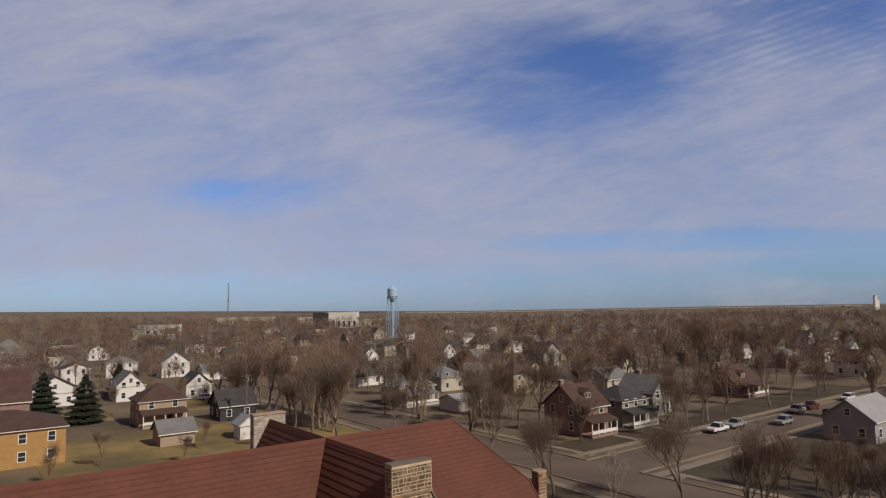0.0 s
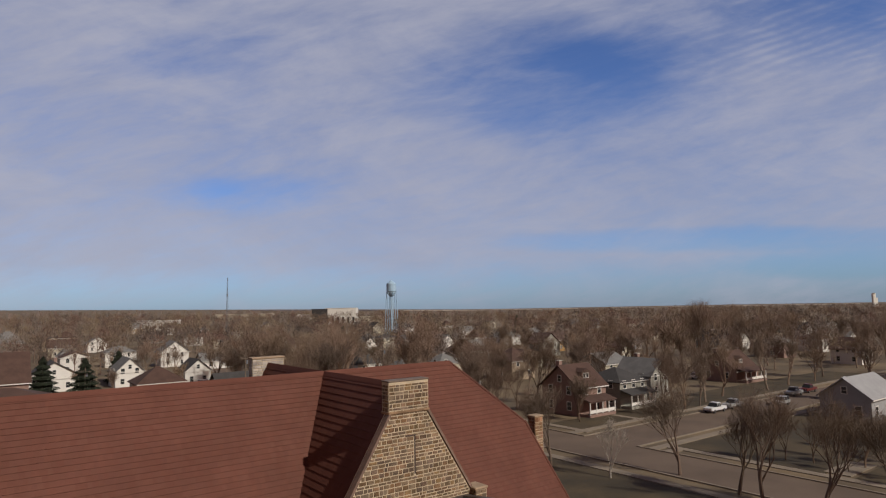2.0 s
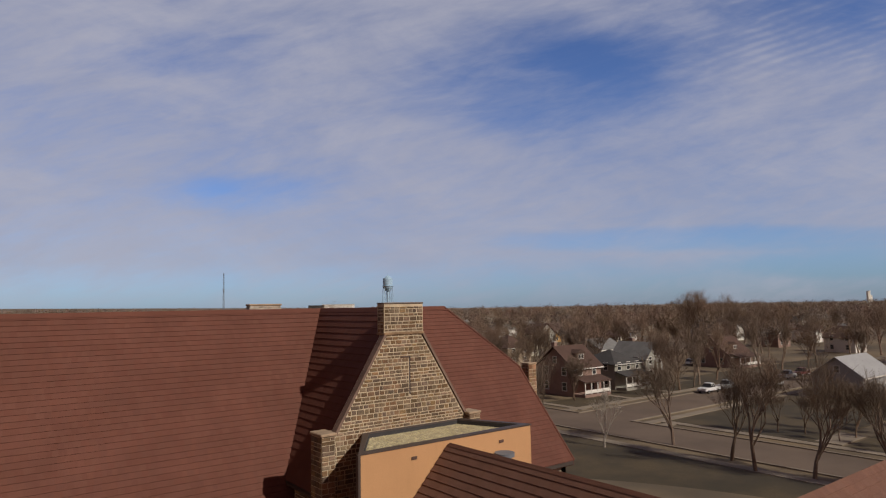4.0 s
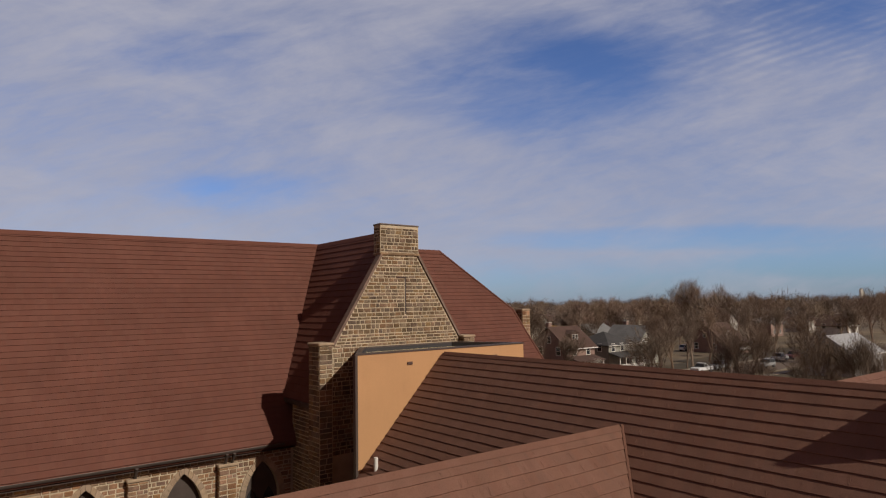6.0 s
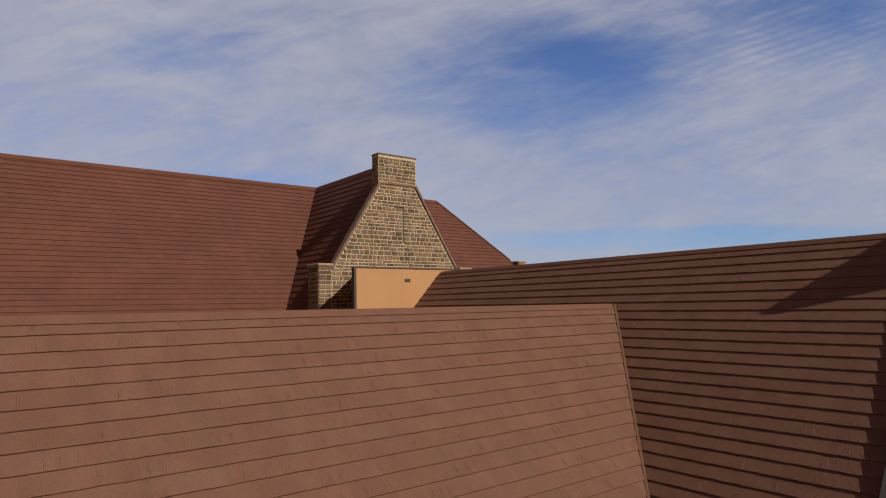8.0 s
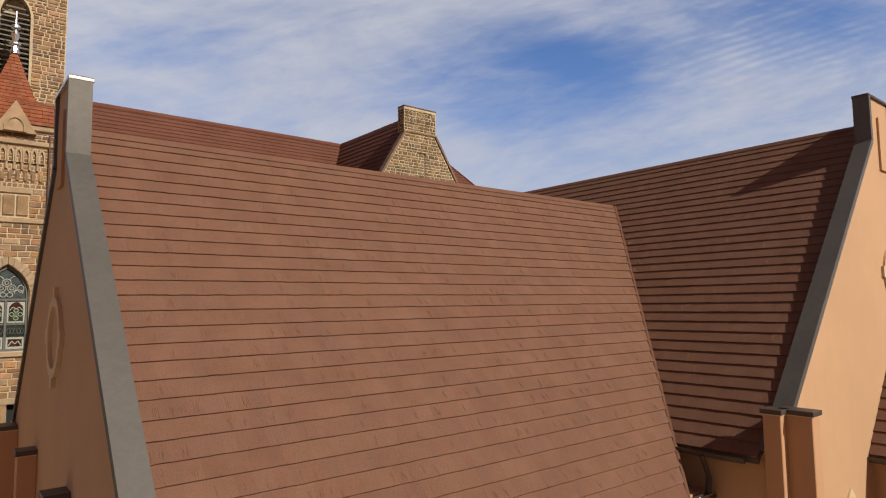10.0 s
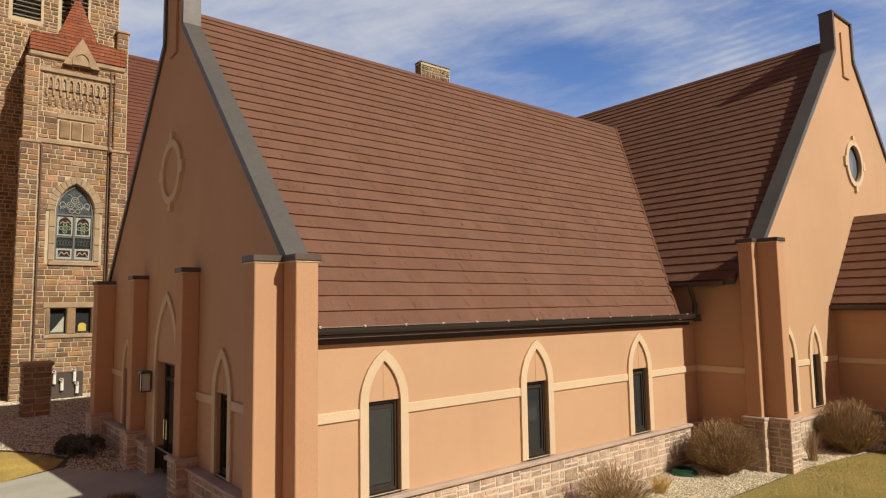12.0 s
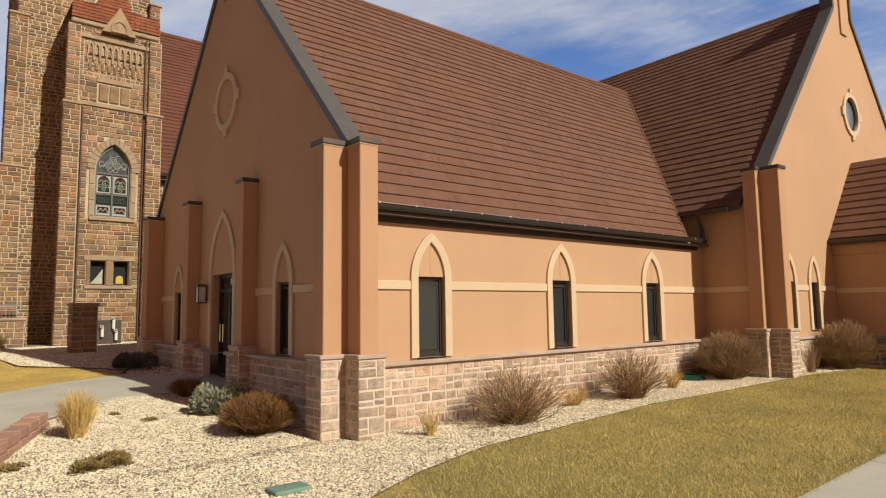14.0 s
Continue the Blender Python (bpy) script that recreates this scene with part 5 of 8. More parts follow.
        for a, b in (((-0.19, 6.98), (-0.09, 7.10)), ((-0.09, 7.10), (0, 7.03)), ((0, 7.03), (0.09, 7.10)), ((0.09, 7.10), (0.19, 6.98))):
            g.tube(m @ Vector((c + a[0], a[1], -0.15)), m @ Vector((c + b[0], b[1], -0.15)), 0.016, 0.016, 4)
        part("chevron", g, TRACERY, light)
        part("transom", plate("transom", rect(c - 0.28, c + 0.28, 6.47, 6.53), [], 0.02, m @ pose(0, 0, -0.15), LEAD), LEAD, light)
        part("border", plate("border", rect(c - 0.265, c + 0.265, 5.63, 6.04), [rect(c - 0.21, c + 0.21, 5.71, 5.97)], 0.012, m @ pose(0, 0, -0.160), TRACERY), TRACERY, light)
        part("red_pane", plate("red_pane", rect(c - 0.205, c + 0.205, 5.715, 5.965), [], 0.008, m @ pose(0, 0, -0.167), GLASS_RED), GLASS_RED, light)
        g = Geo()
        for a, b in (((-0.19, 5.74), (-0.09, 5.90)), ((-0.09, 5.90), (0, 5.80)), ((0, 5.80), (0.09, 5.90)), ((0.09, 5.90), (0.19, 5.74))):
            g.tube(m @ Vector((c + a[0], a[1], -0.15)), m @ Vector((c + b[0], b[1], -0.15)), 0.018, 0.018, 4)
        part("chevron", g, TRACERY, light)
        for k in range(5):
            part("lattice_bar", ring(c - 0.2 + 0.1 * k, 6.25, 0.05, 2.2, 6, th=0.008), LEAD, light)
    for a, b in ((-0.22, 0.34), (0.64, 1.20)):
        s = part("small_window", plate("small_window", rect(a, b, 2.72, 3.70), [rect(a + 0.05, b - 0.05, 2.78, 3.64)], 0.07, m @ pose(0, 0, -0.2), FRAME), FRAME, body, "small dark square window")
        part("pane", plate("pane", rect(a + 0.04, b - 0.04, 2.76, 3.65), [], 0.01, m @ pose(0, 0, -0.25), GLASS), GLASS, s)
        if a < 0:
            part("curtain", plate("curtain", [(a + 0.05, 2.78), (b - 0.05, 2.78), (b - 0.05, 3.40), (a + 0.22, 2.98)], [], 0.006, m @ pose(0, 0, -0.235), CURTAIN), CURTAIN, s, "pale green-white draped curtain")
        else:
            part("lampshade", plate("lampshade", arch(a + 0.28, 0.14, 2.80, 3.0, 3.12), [], 0.006, m @ pose(0, 0, -0.235), SHADE), SHADE, s, "yellow lampshade behind the glass")
    part("lintel", bm_mesh("lintel", soft_box(-0.46, 1.44, y - 0.06, y + 0.1, 3.72, 3.94, 0.015), QUARTZ_DRESS), QUARTZ_DRESS, body)
    part("window_sill", bm_mesh("window_sill", soft_box(-0.42, 1.4, y - 0.08, y + 0.1, 2.56, 2.70, 0.015), QUARTZ_DRESS), QUARTZ_DRESS, body)
    for a, b in ((-0.36, -0.23), (0.35, 0.63), (1.21, 1.34)):
        part("jamb_stone", bm_mesh("jamb_stone", soft_box(a, b, y - 0.05, y + 0.1, 2.705, 3.715, 0.015), QUARTZ), QUARTZ, body)
    fine_lay = dict(course=(0.10, 0.16), length=(0.12, 0.26), joint=0.022)
    masonry(body, m, span(-0.75, 1.6), 11.40, 12.94, QUARTZ, 0.012, seed=111, **fine_lay)
    # frieze: a row of small pointed arches on corbels
    n = 9
    for i in range(n):
        c = -0.64 + 2.12 * (i + 0.5) / n
        part("frieze_arch", plate("frieze_arch", arch(c, 0.112, 12.30, 12.62, 12.88, 4), [arch(c, 0.062, 12.301, 12.58, 12.76, 4)], 0.09, m @ pose(0, 0, 0.085), QUARTZ_DRESS), QUARTZ_DRESS, body)
        part("corbel", bm_mesh("corbel", soft_box(c - 0.155, c - 0.075, y - 0.085, y + 0.05, 12.02, 12.30, 0.02), QUARTZ_DRESS), QUARTZ_DRESS, body)
        part("frieze_block", bm_mesh("frieze_block", soft_box(c - 0.06, c + 0.06, y - 0.06, y + 0.05, 11.62, 11.94, 0.03), QUARTZ), QUARTZ, body)
    part("string_course", bm_mesh("string_course", soft_box(-0.9, 1.75, y - 0.1, y + 0.1, 12.95, 13.12, 0.02), QUARTZ_DRESS), QUARTZ_DRESS, body)
    part("string_course", bm_mesh("string_course", soft_box(-0.9, 1.75, y - 0.08, y + 0.1, 10.1, 10.25, 0.02), QUARTZ_DRESS), QUARTZ_DRESS, body)
    for i in range(3):
        part("carved_panel", bm_mesh("carved_panel", soft_box(-0.16 + i * 0.41, 0.2 + i * 0.41, y - 0.06, y + 0.08, 10.36, 11.1, 0.03), QUARTZ), QUARTZ, body)
    part("band_stone", bm_mesh("band_stone", soft_box(-0.25, 1.1, y - 0.07, y + 0.08, 11.17, 11.38, 0.02), QUARTZ_DRESS), QUARTZ_DRESS, body)
    # gablet
    g = Geo()
    g.prism([m @ Vector(p) for p in ((-0.16, 13.35, 0.24), (1.16, 13.35, 0.24), (0.5, 14.52, 0.24))], (0, 1.3, 0))
    part("gablet", g, QUARTZ_DRESS, body, "small dressed stone gablet")
    outer, inner_ = arch(0.5, 0.34, 13.38, 13.55, 13.98), arch(0.5, 0.25, 13.381, 13.55, 13.86)
    part("gablet_arch", plate("gablet_arch", outer, [inner_], 0.05, m @ pose(0, 0, 0.285), QUARTZ_DRESS), QUARTZ_DRESS, body)
    part("cornice", bm_mesh("cornice", soft_box(x0 - 0.12, x1 + 0.12, y - 0.12, 22.5, 13.5, 13.72, 0.04), QUARTZ_DRESS), QUARTZ_DRESS, body)
    # corner piers of the turret
    masonry_pier(body, x0 - 0.28, x0 + 0.32, y - 0.28, y + 0.3, 0.0, 10.0, 93, "corner_pier")
    masonry_pier(body, x1 - 0.32, x1 + 0.28, y - 0.28, y + 0.3, 0.0, 10.0, 95, "corner_pier")
    masonry_pier(body, x1 - 0.25, x1 + 0.22, y - 0.16, y + 0.3, 10.12, 13.4, 97, "corner_pier", cap=False)
    masonry_pier(body, x0 - 0.22, x0 + 0.25, y - 0.16, y + 0.3, 10.12, 13.4, 99, "corner_pier", cap=False)
    g = Geo()
    g.tube((x1 - 0.40, y - 0.08, 13.4), (x1 - 0.40, y - 0.08, 0.2), 0.035, 0.035, 6)
    part("downspout", g, PIPE, t)
    g = Geo()
    g.tube((x0 + 0.42, y - 0.08, 10.0), (x0 + 0.42, y - 0.08, 0.2), 0.035, 0.035, 6)
    part("downspout", g, PIPE, t)
    # orange pyramidal cap laid in courses with finial
    roof = thing("turret_roof", "orange tiled pyramid cap with bright metal finial", "")
    roof.parent = t
    apex = Vector((0.5, 21.35, 16.8))
    ring = [Vector((x0 - 0.1, 19.95, 13.72)), Vector((x1 + 0.1, 19.95, 13.72)), Vector((x1 + 0.1, 22.75, 13.72)), Vector((x0 - 0.1, 22.75, 13.72))]
    g = Geo()
    n = 22
    for i in range(n):
        f0, f1 = 1 - i / n, 1 - (i + 1) / n
        bell = lambda f: 0.03 + 0.60 * f if f < 0.64 else min(1.0, 0.414 + (f - 0.64) * 4.2)
        lo = [apex + (p - apex) * bell(f0) for p in ring]
        hi = [apex + (p - apex) * bell(f1) for p in ring]
        for p, f in ((lo, f0), (hi, f1)):
            for q in p:
                q.z = 16.8 - 3.08 * f
        lo = [q + Vector((q.x - apex.x, q.y - apex.y, 0)).normalized() * 0.035 for q in lo]
        for s in range(4):
            a, b, c, d = lo[s], lo[(s + 1) % 4], hi[(s + 1) % 4], hi[s]
            k = max(1, int((b - a).length / 0.2))
            for j in range(k):
                g.add([a.lerp(b, j / k), a.lerp(b, (j + 0.97) / k), d.lerp(c, (j + 0.97) / k), d.lerp(c, j / k)], [(0, 1, 2, 3)])
    part("tiles", g, TURRET_TILE, roof, kind="stuff")
    for a, b, r0, r1 in ((17.2, 17.55, 0.16, 0.10), (17.55, 17.6, 0.2, 0.2), (17.6, 17.95, 0.06, 0.14), (17.95, 18.2, 0.14, 0.05), (18.2, 18.3, 0.16, 0.16), (18.3, 18.9, 0.05, 0.02)):
        g = Geo()
        g.tube((apex.x, apex.y, a - 0.5), (apex.x, apex.y, b - 0.5), r0, r1, 10)
        part("finial", g, SHINY, roof, "bright metal finial")
    # bell tower
    bx0, bx1, by0, by1 = -2.9, 2.3, 22.3, 27.5
    bm_ = south(by0)
    louvers = [arch(-1.2, 0.5, 15.8, 18.6, 19.5), arch(0.55, 0.5, 15.8, 18.6, 19.5)]
    big = part("tower_wall", plate("tower_wall", rect(bx0, bx1, -0.2, 24.0), louvers, 0.6, bm_, OLD_MORTAR), OLD_MORTAR, t)
    masonry(big, bm_, minus(bx0, bx1, [arch_hole(-1.2, 0.6, 15.7, 18.6, 19.6), arch_hole(0.55, 0.6, 15.7, 18.6, 19.6)]), 0.0, 21.5, QUARTZ, 0.026, seed=101, **LAY)
    masonry(big, west(bx0), span(-by1, -by0), 0.0, 21.0, QUARTZ, 0.026, seed=102, **LAY)
    part("tower_core", boxed(bx0, bx1, by0 + 0.6, by1, -0.2, 24.0), OLD_MORTAR, t)
    for c in (-1.2, 0.55):
        lv = thing("louver", "weathered grey belfry louver", "")
        lv.parent = t
        z = 15.9
        while z < 19.0:
            hw = 0.5 if z < 18.6 else 0.5 * (19.5 - z) / 0.9
            g = Geo()
            g.prism([(c - hw, by0 + 0.05, z), (c + hw, by0 + 0.05, z), (c + hw, by0 + 0.3, z + 0.14), (c - hw, by0 + 0.3, z + 0.14)], (0, 0, 0.03))
            part("slat", g, LOUVER, lv)
            z += 0.2
    masonry_pier(big, bx0 - 0.55, bx0 + 0.35, by0 - 0.75, by0 + 0.3, 0.0, 7.5, 105, "corner_pier")
    masonry_pier(big, bx0 - 0.3, bx0 + 0.35, by0 - 0.45, by0 + 0.3, 7.6, 14.0, 107, "corner_pier")
    masonry_pier(big, bx0 - 0.7, bx0 + 0.4, by0 - 0.95, by0 - 0.7, 0.0, 3.2, 108, "corner_pier")
    masonry_pier(big, bx1 - 0.1, bx1 + 0.35, by0 - 0.3, by0 + 0.3, 13.0, 16.0, 109, "corner_pier")


LEAD = material("grey window lead", (0.13, 0.13, 0.125), 0.6, vary=0.15, fine=20, bump=0.1)
GLASS_HEAD = material("grey-blue leaded glass", (0.065, 0.08, 0.088), 0.2, vary=0.4, scale=5, fine=9, bump=0.1, spec=0.5)
GLASS_RED = material("dark red glass", (0.055, 0.024, 0.02), 0.2, vary=0.4, scale=6, fine=9, bump=0.1, spec=0.5)
GLASS_GREEN = material("green glass", (0.09, 0.155, 0.05), 0.2, vary=0.4, scale=6, fine=9, bump=0.1, spec=0.5)
CURTAIN = material("pale curtain cloth", (0.42, 0.42, 0.34), 0.9, vary=0.15, scale=4, fine=20, bump=0.2)
SHADE = material("yellow lampshade cloth", (0.55, 0.40, 0.09), 0.8, vary=0.1, scale=4, fine=20, bump=0.1)
TRACERY = material("pale tracery", (0.38, 0.385, 0.35), 0.7, vary=0.1, fine=20, bump=0.1)
LOUVER = material("weathered louver", (0.16, 0.15, 0.14), 0.8, vary=0.2, fine=10, bump=0.2)
STAINED = material("stained glass", (0.03, 0.038, 0.032), 0.15, vary=0.6, scale=2.5, fine=7, bump=0.1, dark=(0.02, 0.03, 0.03), spec=0.6)

build_tower()

# ---- ground ----


def grid_sheet(xs, ys, z, lift=0.0):
    g = Geo()
    for y in ys:
        for x in xs:
            g.v.append((x, y, z(x, y) + lift))
    n = len(xs)
    for j in range(len(ys) - 1):
        for i in range(n - 1):
            g.f.append((j * n + i, j * n + i + 1, (j + 1) * n + i + 1, (j + 1) * n + i))
    return g


def steps(*stops):
    """Grid lines: (from, to, step) pieces joined."""
    out = []
    for a, b, s in stops:
        v = a
        while v < b - 1e-6:
            out.append(v)
            v += s
    return out + [stops[-1][1]]


lines_x = steps((-4500, -500, 500), (-500, -40, 46), (-40, 60, 1.0), (60, 400, 34), (400, 4800, 400))
lines_y = steps((-3000, -500, 500), (-500, -40, 46), (-40, 60, 1.0), (60, 400, 34), (400, 4800, 400))
tagged(part("ground", grid_sheet(lines_x, lines_y, ground_z), TOWN), "brown winter ground with dormant grass", "ground", kind="structure")


def patch(name, outline, lift, mat, label, category, step=0.5, thick=0.0, kind="structure"):
    """A sheet that follows the ground inside an outline."""
    bm = bmesh.new()
    vs = [bm.verts.new((x, y, 0)) for x, y in outline]
    edges = [bm.edges.new((vs[i], vs[(i + 1) % len(vs)])) for i in range(len(vs))]
    bmesh.ops.triangle_fill(bm, use_beauty=True, use_dissolve=False, edges=edges)
    xs, ys = [p[0] for p in outline], [p[1] for p in outline]
    for axis, lo, hi in ((0, min(xs), max(xs)), (1, min(ys), max(ys))):
        v = lo + step
        while v < hi:
            co, no = Vector((0, 0, 0)), Vector((0, 0, 0))
            co[axis], no[axis] = v, 1
            bmesh.ops.bisect_plane(bm, geom=bm.verts[:] + bm.edges[:] + bm.faces[:], plane_co=co, plane_no=no)
            v += step
    for v in bm.verts:
        v.co.z = ground_z(v.co.x, v.co.y) + lift
    if thick:
        ext = bmesh.ops.extrude_face_region(bm, geom=bm.faces[:])
        for e in ext["geom"]:
            if isinstance(e, bmesh.types.BMVert):
                e.co.z -= thick
    bmesh.ops.recalc_face_normals(bm, faces=bm.faces)
    return tagged(part(name, bm_mesh(name, bm, mat), mat), label, category, kind=kind)


# church yard: pebble beds, lawns and walks
BED_EDGE = [(-3.6, -3.9), (-2.4, -3.4), (-1.43, -2.89), (-0.5, -2.46), (0.92, -2.05), (2.14, -1.97), (3.28, -1.90), (5.5, -1.75), (8.2, -1.97), (11.3, -2.13), (13.2, -2.4), (15.4, -2.9)]
BED_SOUTH = BED_EDGE + [(15.4, -1.4), (10.7, -1.4), (10.7, 0.1), (0.1, 0.1), (0.1, 5.1), (-1.2, 5.2), (-2.2, 5.3), (-3.5, 4.0), (-4.4, 2.9), (-8.0, 1.0), (-8.0, -3.0)]
patch("pebble_bed", BED_SOUTH, 0.012, BED, "pale pebble planting bed along the stone base", "planting bed")
BED_NORTH = [(-0.2, 7.0), (0.1, 7.0), (0.1, 12.0), (13.0, 12.0), (13.0, 21.6), (-3.8, 21.6), (-3.5, 17.2), (-3.2, 12.6), (-2.0, 11.0), (-1.1, 9.4), (-1.3, 8.6)]
patch("pebble_bed", BED_NORTH, 0.012, BED, "pale pebble bed between wing and tower", "planting bed")
WALK = [(-9.0, 2.6), (-4.4, 3.2), (-3.55, 4.15), (-2.3, 5.25), (-1.2, 5.15), (0.3, 5.1), (0.3, 7.0), (-0.3, 7.05), (-1.4, 8.5), (-2.7, 8.0), (-4.2, 6.9), (-9.0, 5.4)]
patch("pavement", WALK, 0.05, CONCRETE, "curved pale concrete walk to the west door", "walk", thick=0.12)
patch("lawn", [(-30, 5.6), (-9.0, 5.5), (-4.2, 7.0), (-2.7, 8.1), (-1.5, 8.7), (-1.2, 9.4), (-2.05, 11.0), (-3.25, 12.5), (-3.6, 17.5), (-30, 17.5)], 0.02, GOLD_LAWN, "golden dormant lawn", "lawn")
patch("lawn", [(p[0], p[1]) for p in BED_EDGE] + [(15.4, -5.85), (-1.0, -6.0), (-8.0, -6.1), (-8.0, -4.2)], 0.02, LAWN, "mown dormant lawn turning green", "lawn")
for i in range(12):
    x = -9.0 + i * 2.1
    patch("pavement", [(x, -7.6), (x + 2.085, -7.6), (x + 2.085, -5.92), (x, -5.92)], 0.03, CONCRETE, "pale concrete sidewalk slab beside the lawn", "sidewalk", thick=0.12, step=2.5)


def inside(poly, x, y):
    hit = False
    for (x0, y0), (x1, y1) in zip(poly, poly[1:] + poly[:1]):
        if (y0 > y) != (y1 > y) and x < (x1 - x0) * (y - y0) / (y1 - y0) + x0:
            hit = not hit
    return hit


def scatter_pebbles(name, poly, box_, n, seed, sizes, label):
    rr = random.Random(seed)
    g = Geo()
    k = 0
    while k < n:
        x, y = rr.uniform(box_[0], box_[1]), rr.uniform(box_[2], box_[3])
        if inside(poly, x, y):
            pebble(g, x, y, ground_z(x, y) + 0.008, rr.uniform(*sizes), rr)
        k += 1
    tagged(part(name, g, PEBBLE), label, "pebbles", kind="stuff")


scatter_pebbles("pebbles", BED_SOUTH, (-5.2, 0.1, -3.9, 5.2), 85000, 3, (0.014, 0.030), "loose pale cream pebbles of the planting bed")
scatter_pebbles("pebbles", BED_SOUTH, (0.1, 15.4, -2.9, 0.1), 62000, 4, (0.015, 0.032), "loose pale cream pebbles along the wall")
scatter_pebbles("pebbles", BED_NORTH, (-3.8, 2.3, 7.0, 20.2), 34000, 6, (0.02, 0.045), "loose pale pebbles between wing and tower")


def grass_field(poly, box_, n, seed, tall, label, mat=GRASS):
    rr = random.Random(seed)
    g = Geo()
    for _ in range(n):
        x, y = rr.uniform(box_[0], box_[1]), rr.uniform(box_[2], box_[3])
        if inside(poly, x, y):
            z, h, a = ground_z(x, y) + 0.015, rr.uniform(*tall), rr.uniform(0, 6.28)
            w, l = 0.0042, rr.uniform(-1.0, 1.0) * h
            c, s = math.cos(a), math.sin(a)
            g.add([(x - c * w, y - s * w, z), (x + c * w, y + s * w, z), (x + s * l, y - c * l, z + h)], [(0, 1, 2)])
    tagged(part("grass", g, mat), label, "grass", kind="stuff")


LAWN_S = BED_EDGE + [(15.4, -5.85), (-1.0, -6.0), (-8.0, -6.1), (-8.0, -4.2)]
grass_field(LAWN_S, (-4, 15.4, -6.0, -1.7), 230000, 21, (0.016, 0.042), "short dormant grass blades with green patches")
grass_field([(-9, 5.5), (-4.2, 7.0), (-2.7, 8.1), (-1.5, 8.7), (-1.2, 9.4), (-2.05, 11.0), (-3.25, 12.5), (-3.6, 17.5), (-9, 17.5)], (-9, -1.2, 5.5, 17.5), 60000, 22, (0.016, 0.042), "golden dormant grass blades", GOLD_GRASS)
# pink block kerb of the walk, two courses high
for i in range(9):
    a = Vector((-3.72, 3.55)).lerp(Vector((-5.25, -0.3)), i / 9)
    b = Vector((-3.72, 3.55)).lerp(Vector((-5.25, -0.3)), (i + 0.975) / 9)
    n = Vector((b.y - a.y, a.x - b.x)).normalized() * 0.15
    for row in range(2):
        z = ground_z(a.x, a.y) - 0.05 + row * 0.15
        bm = soft_box(0, (b - a).length, -0.15 + row * 0.02, 0.15 - row * 0.02, 0, 0.144, 0.012)
        ob = part("kerb_block", bm_mesh("kerb_block", bm, KERB), KERB)
        ob.matrix_world = Matrix.Translation((a.x, a.y, z)) @ Matrix.Rotation(math.atan2(b.y - a.y, b.x - a.x), 4, "Z")
        tagged(ob, "pinkish concrete kerb block beside the walk", "kerb block", group="kerb blocks of the walk")

# ---- the town ----
WHITE_TRIM = WHITE_PAINT


PLOTS = []


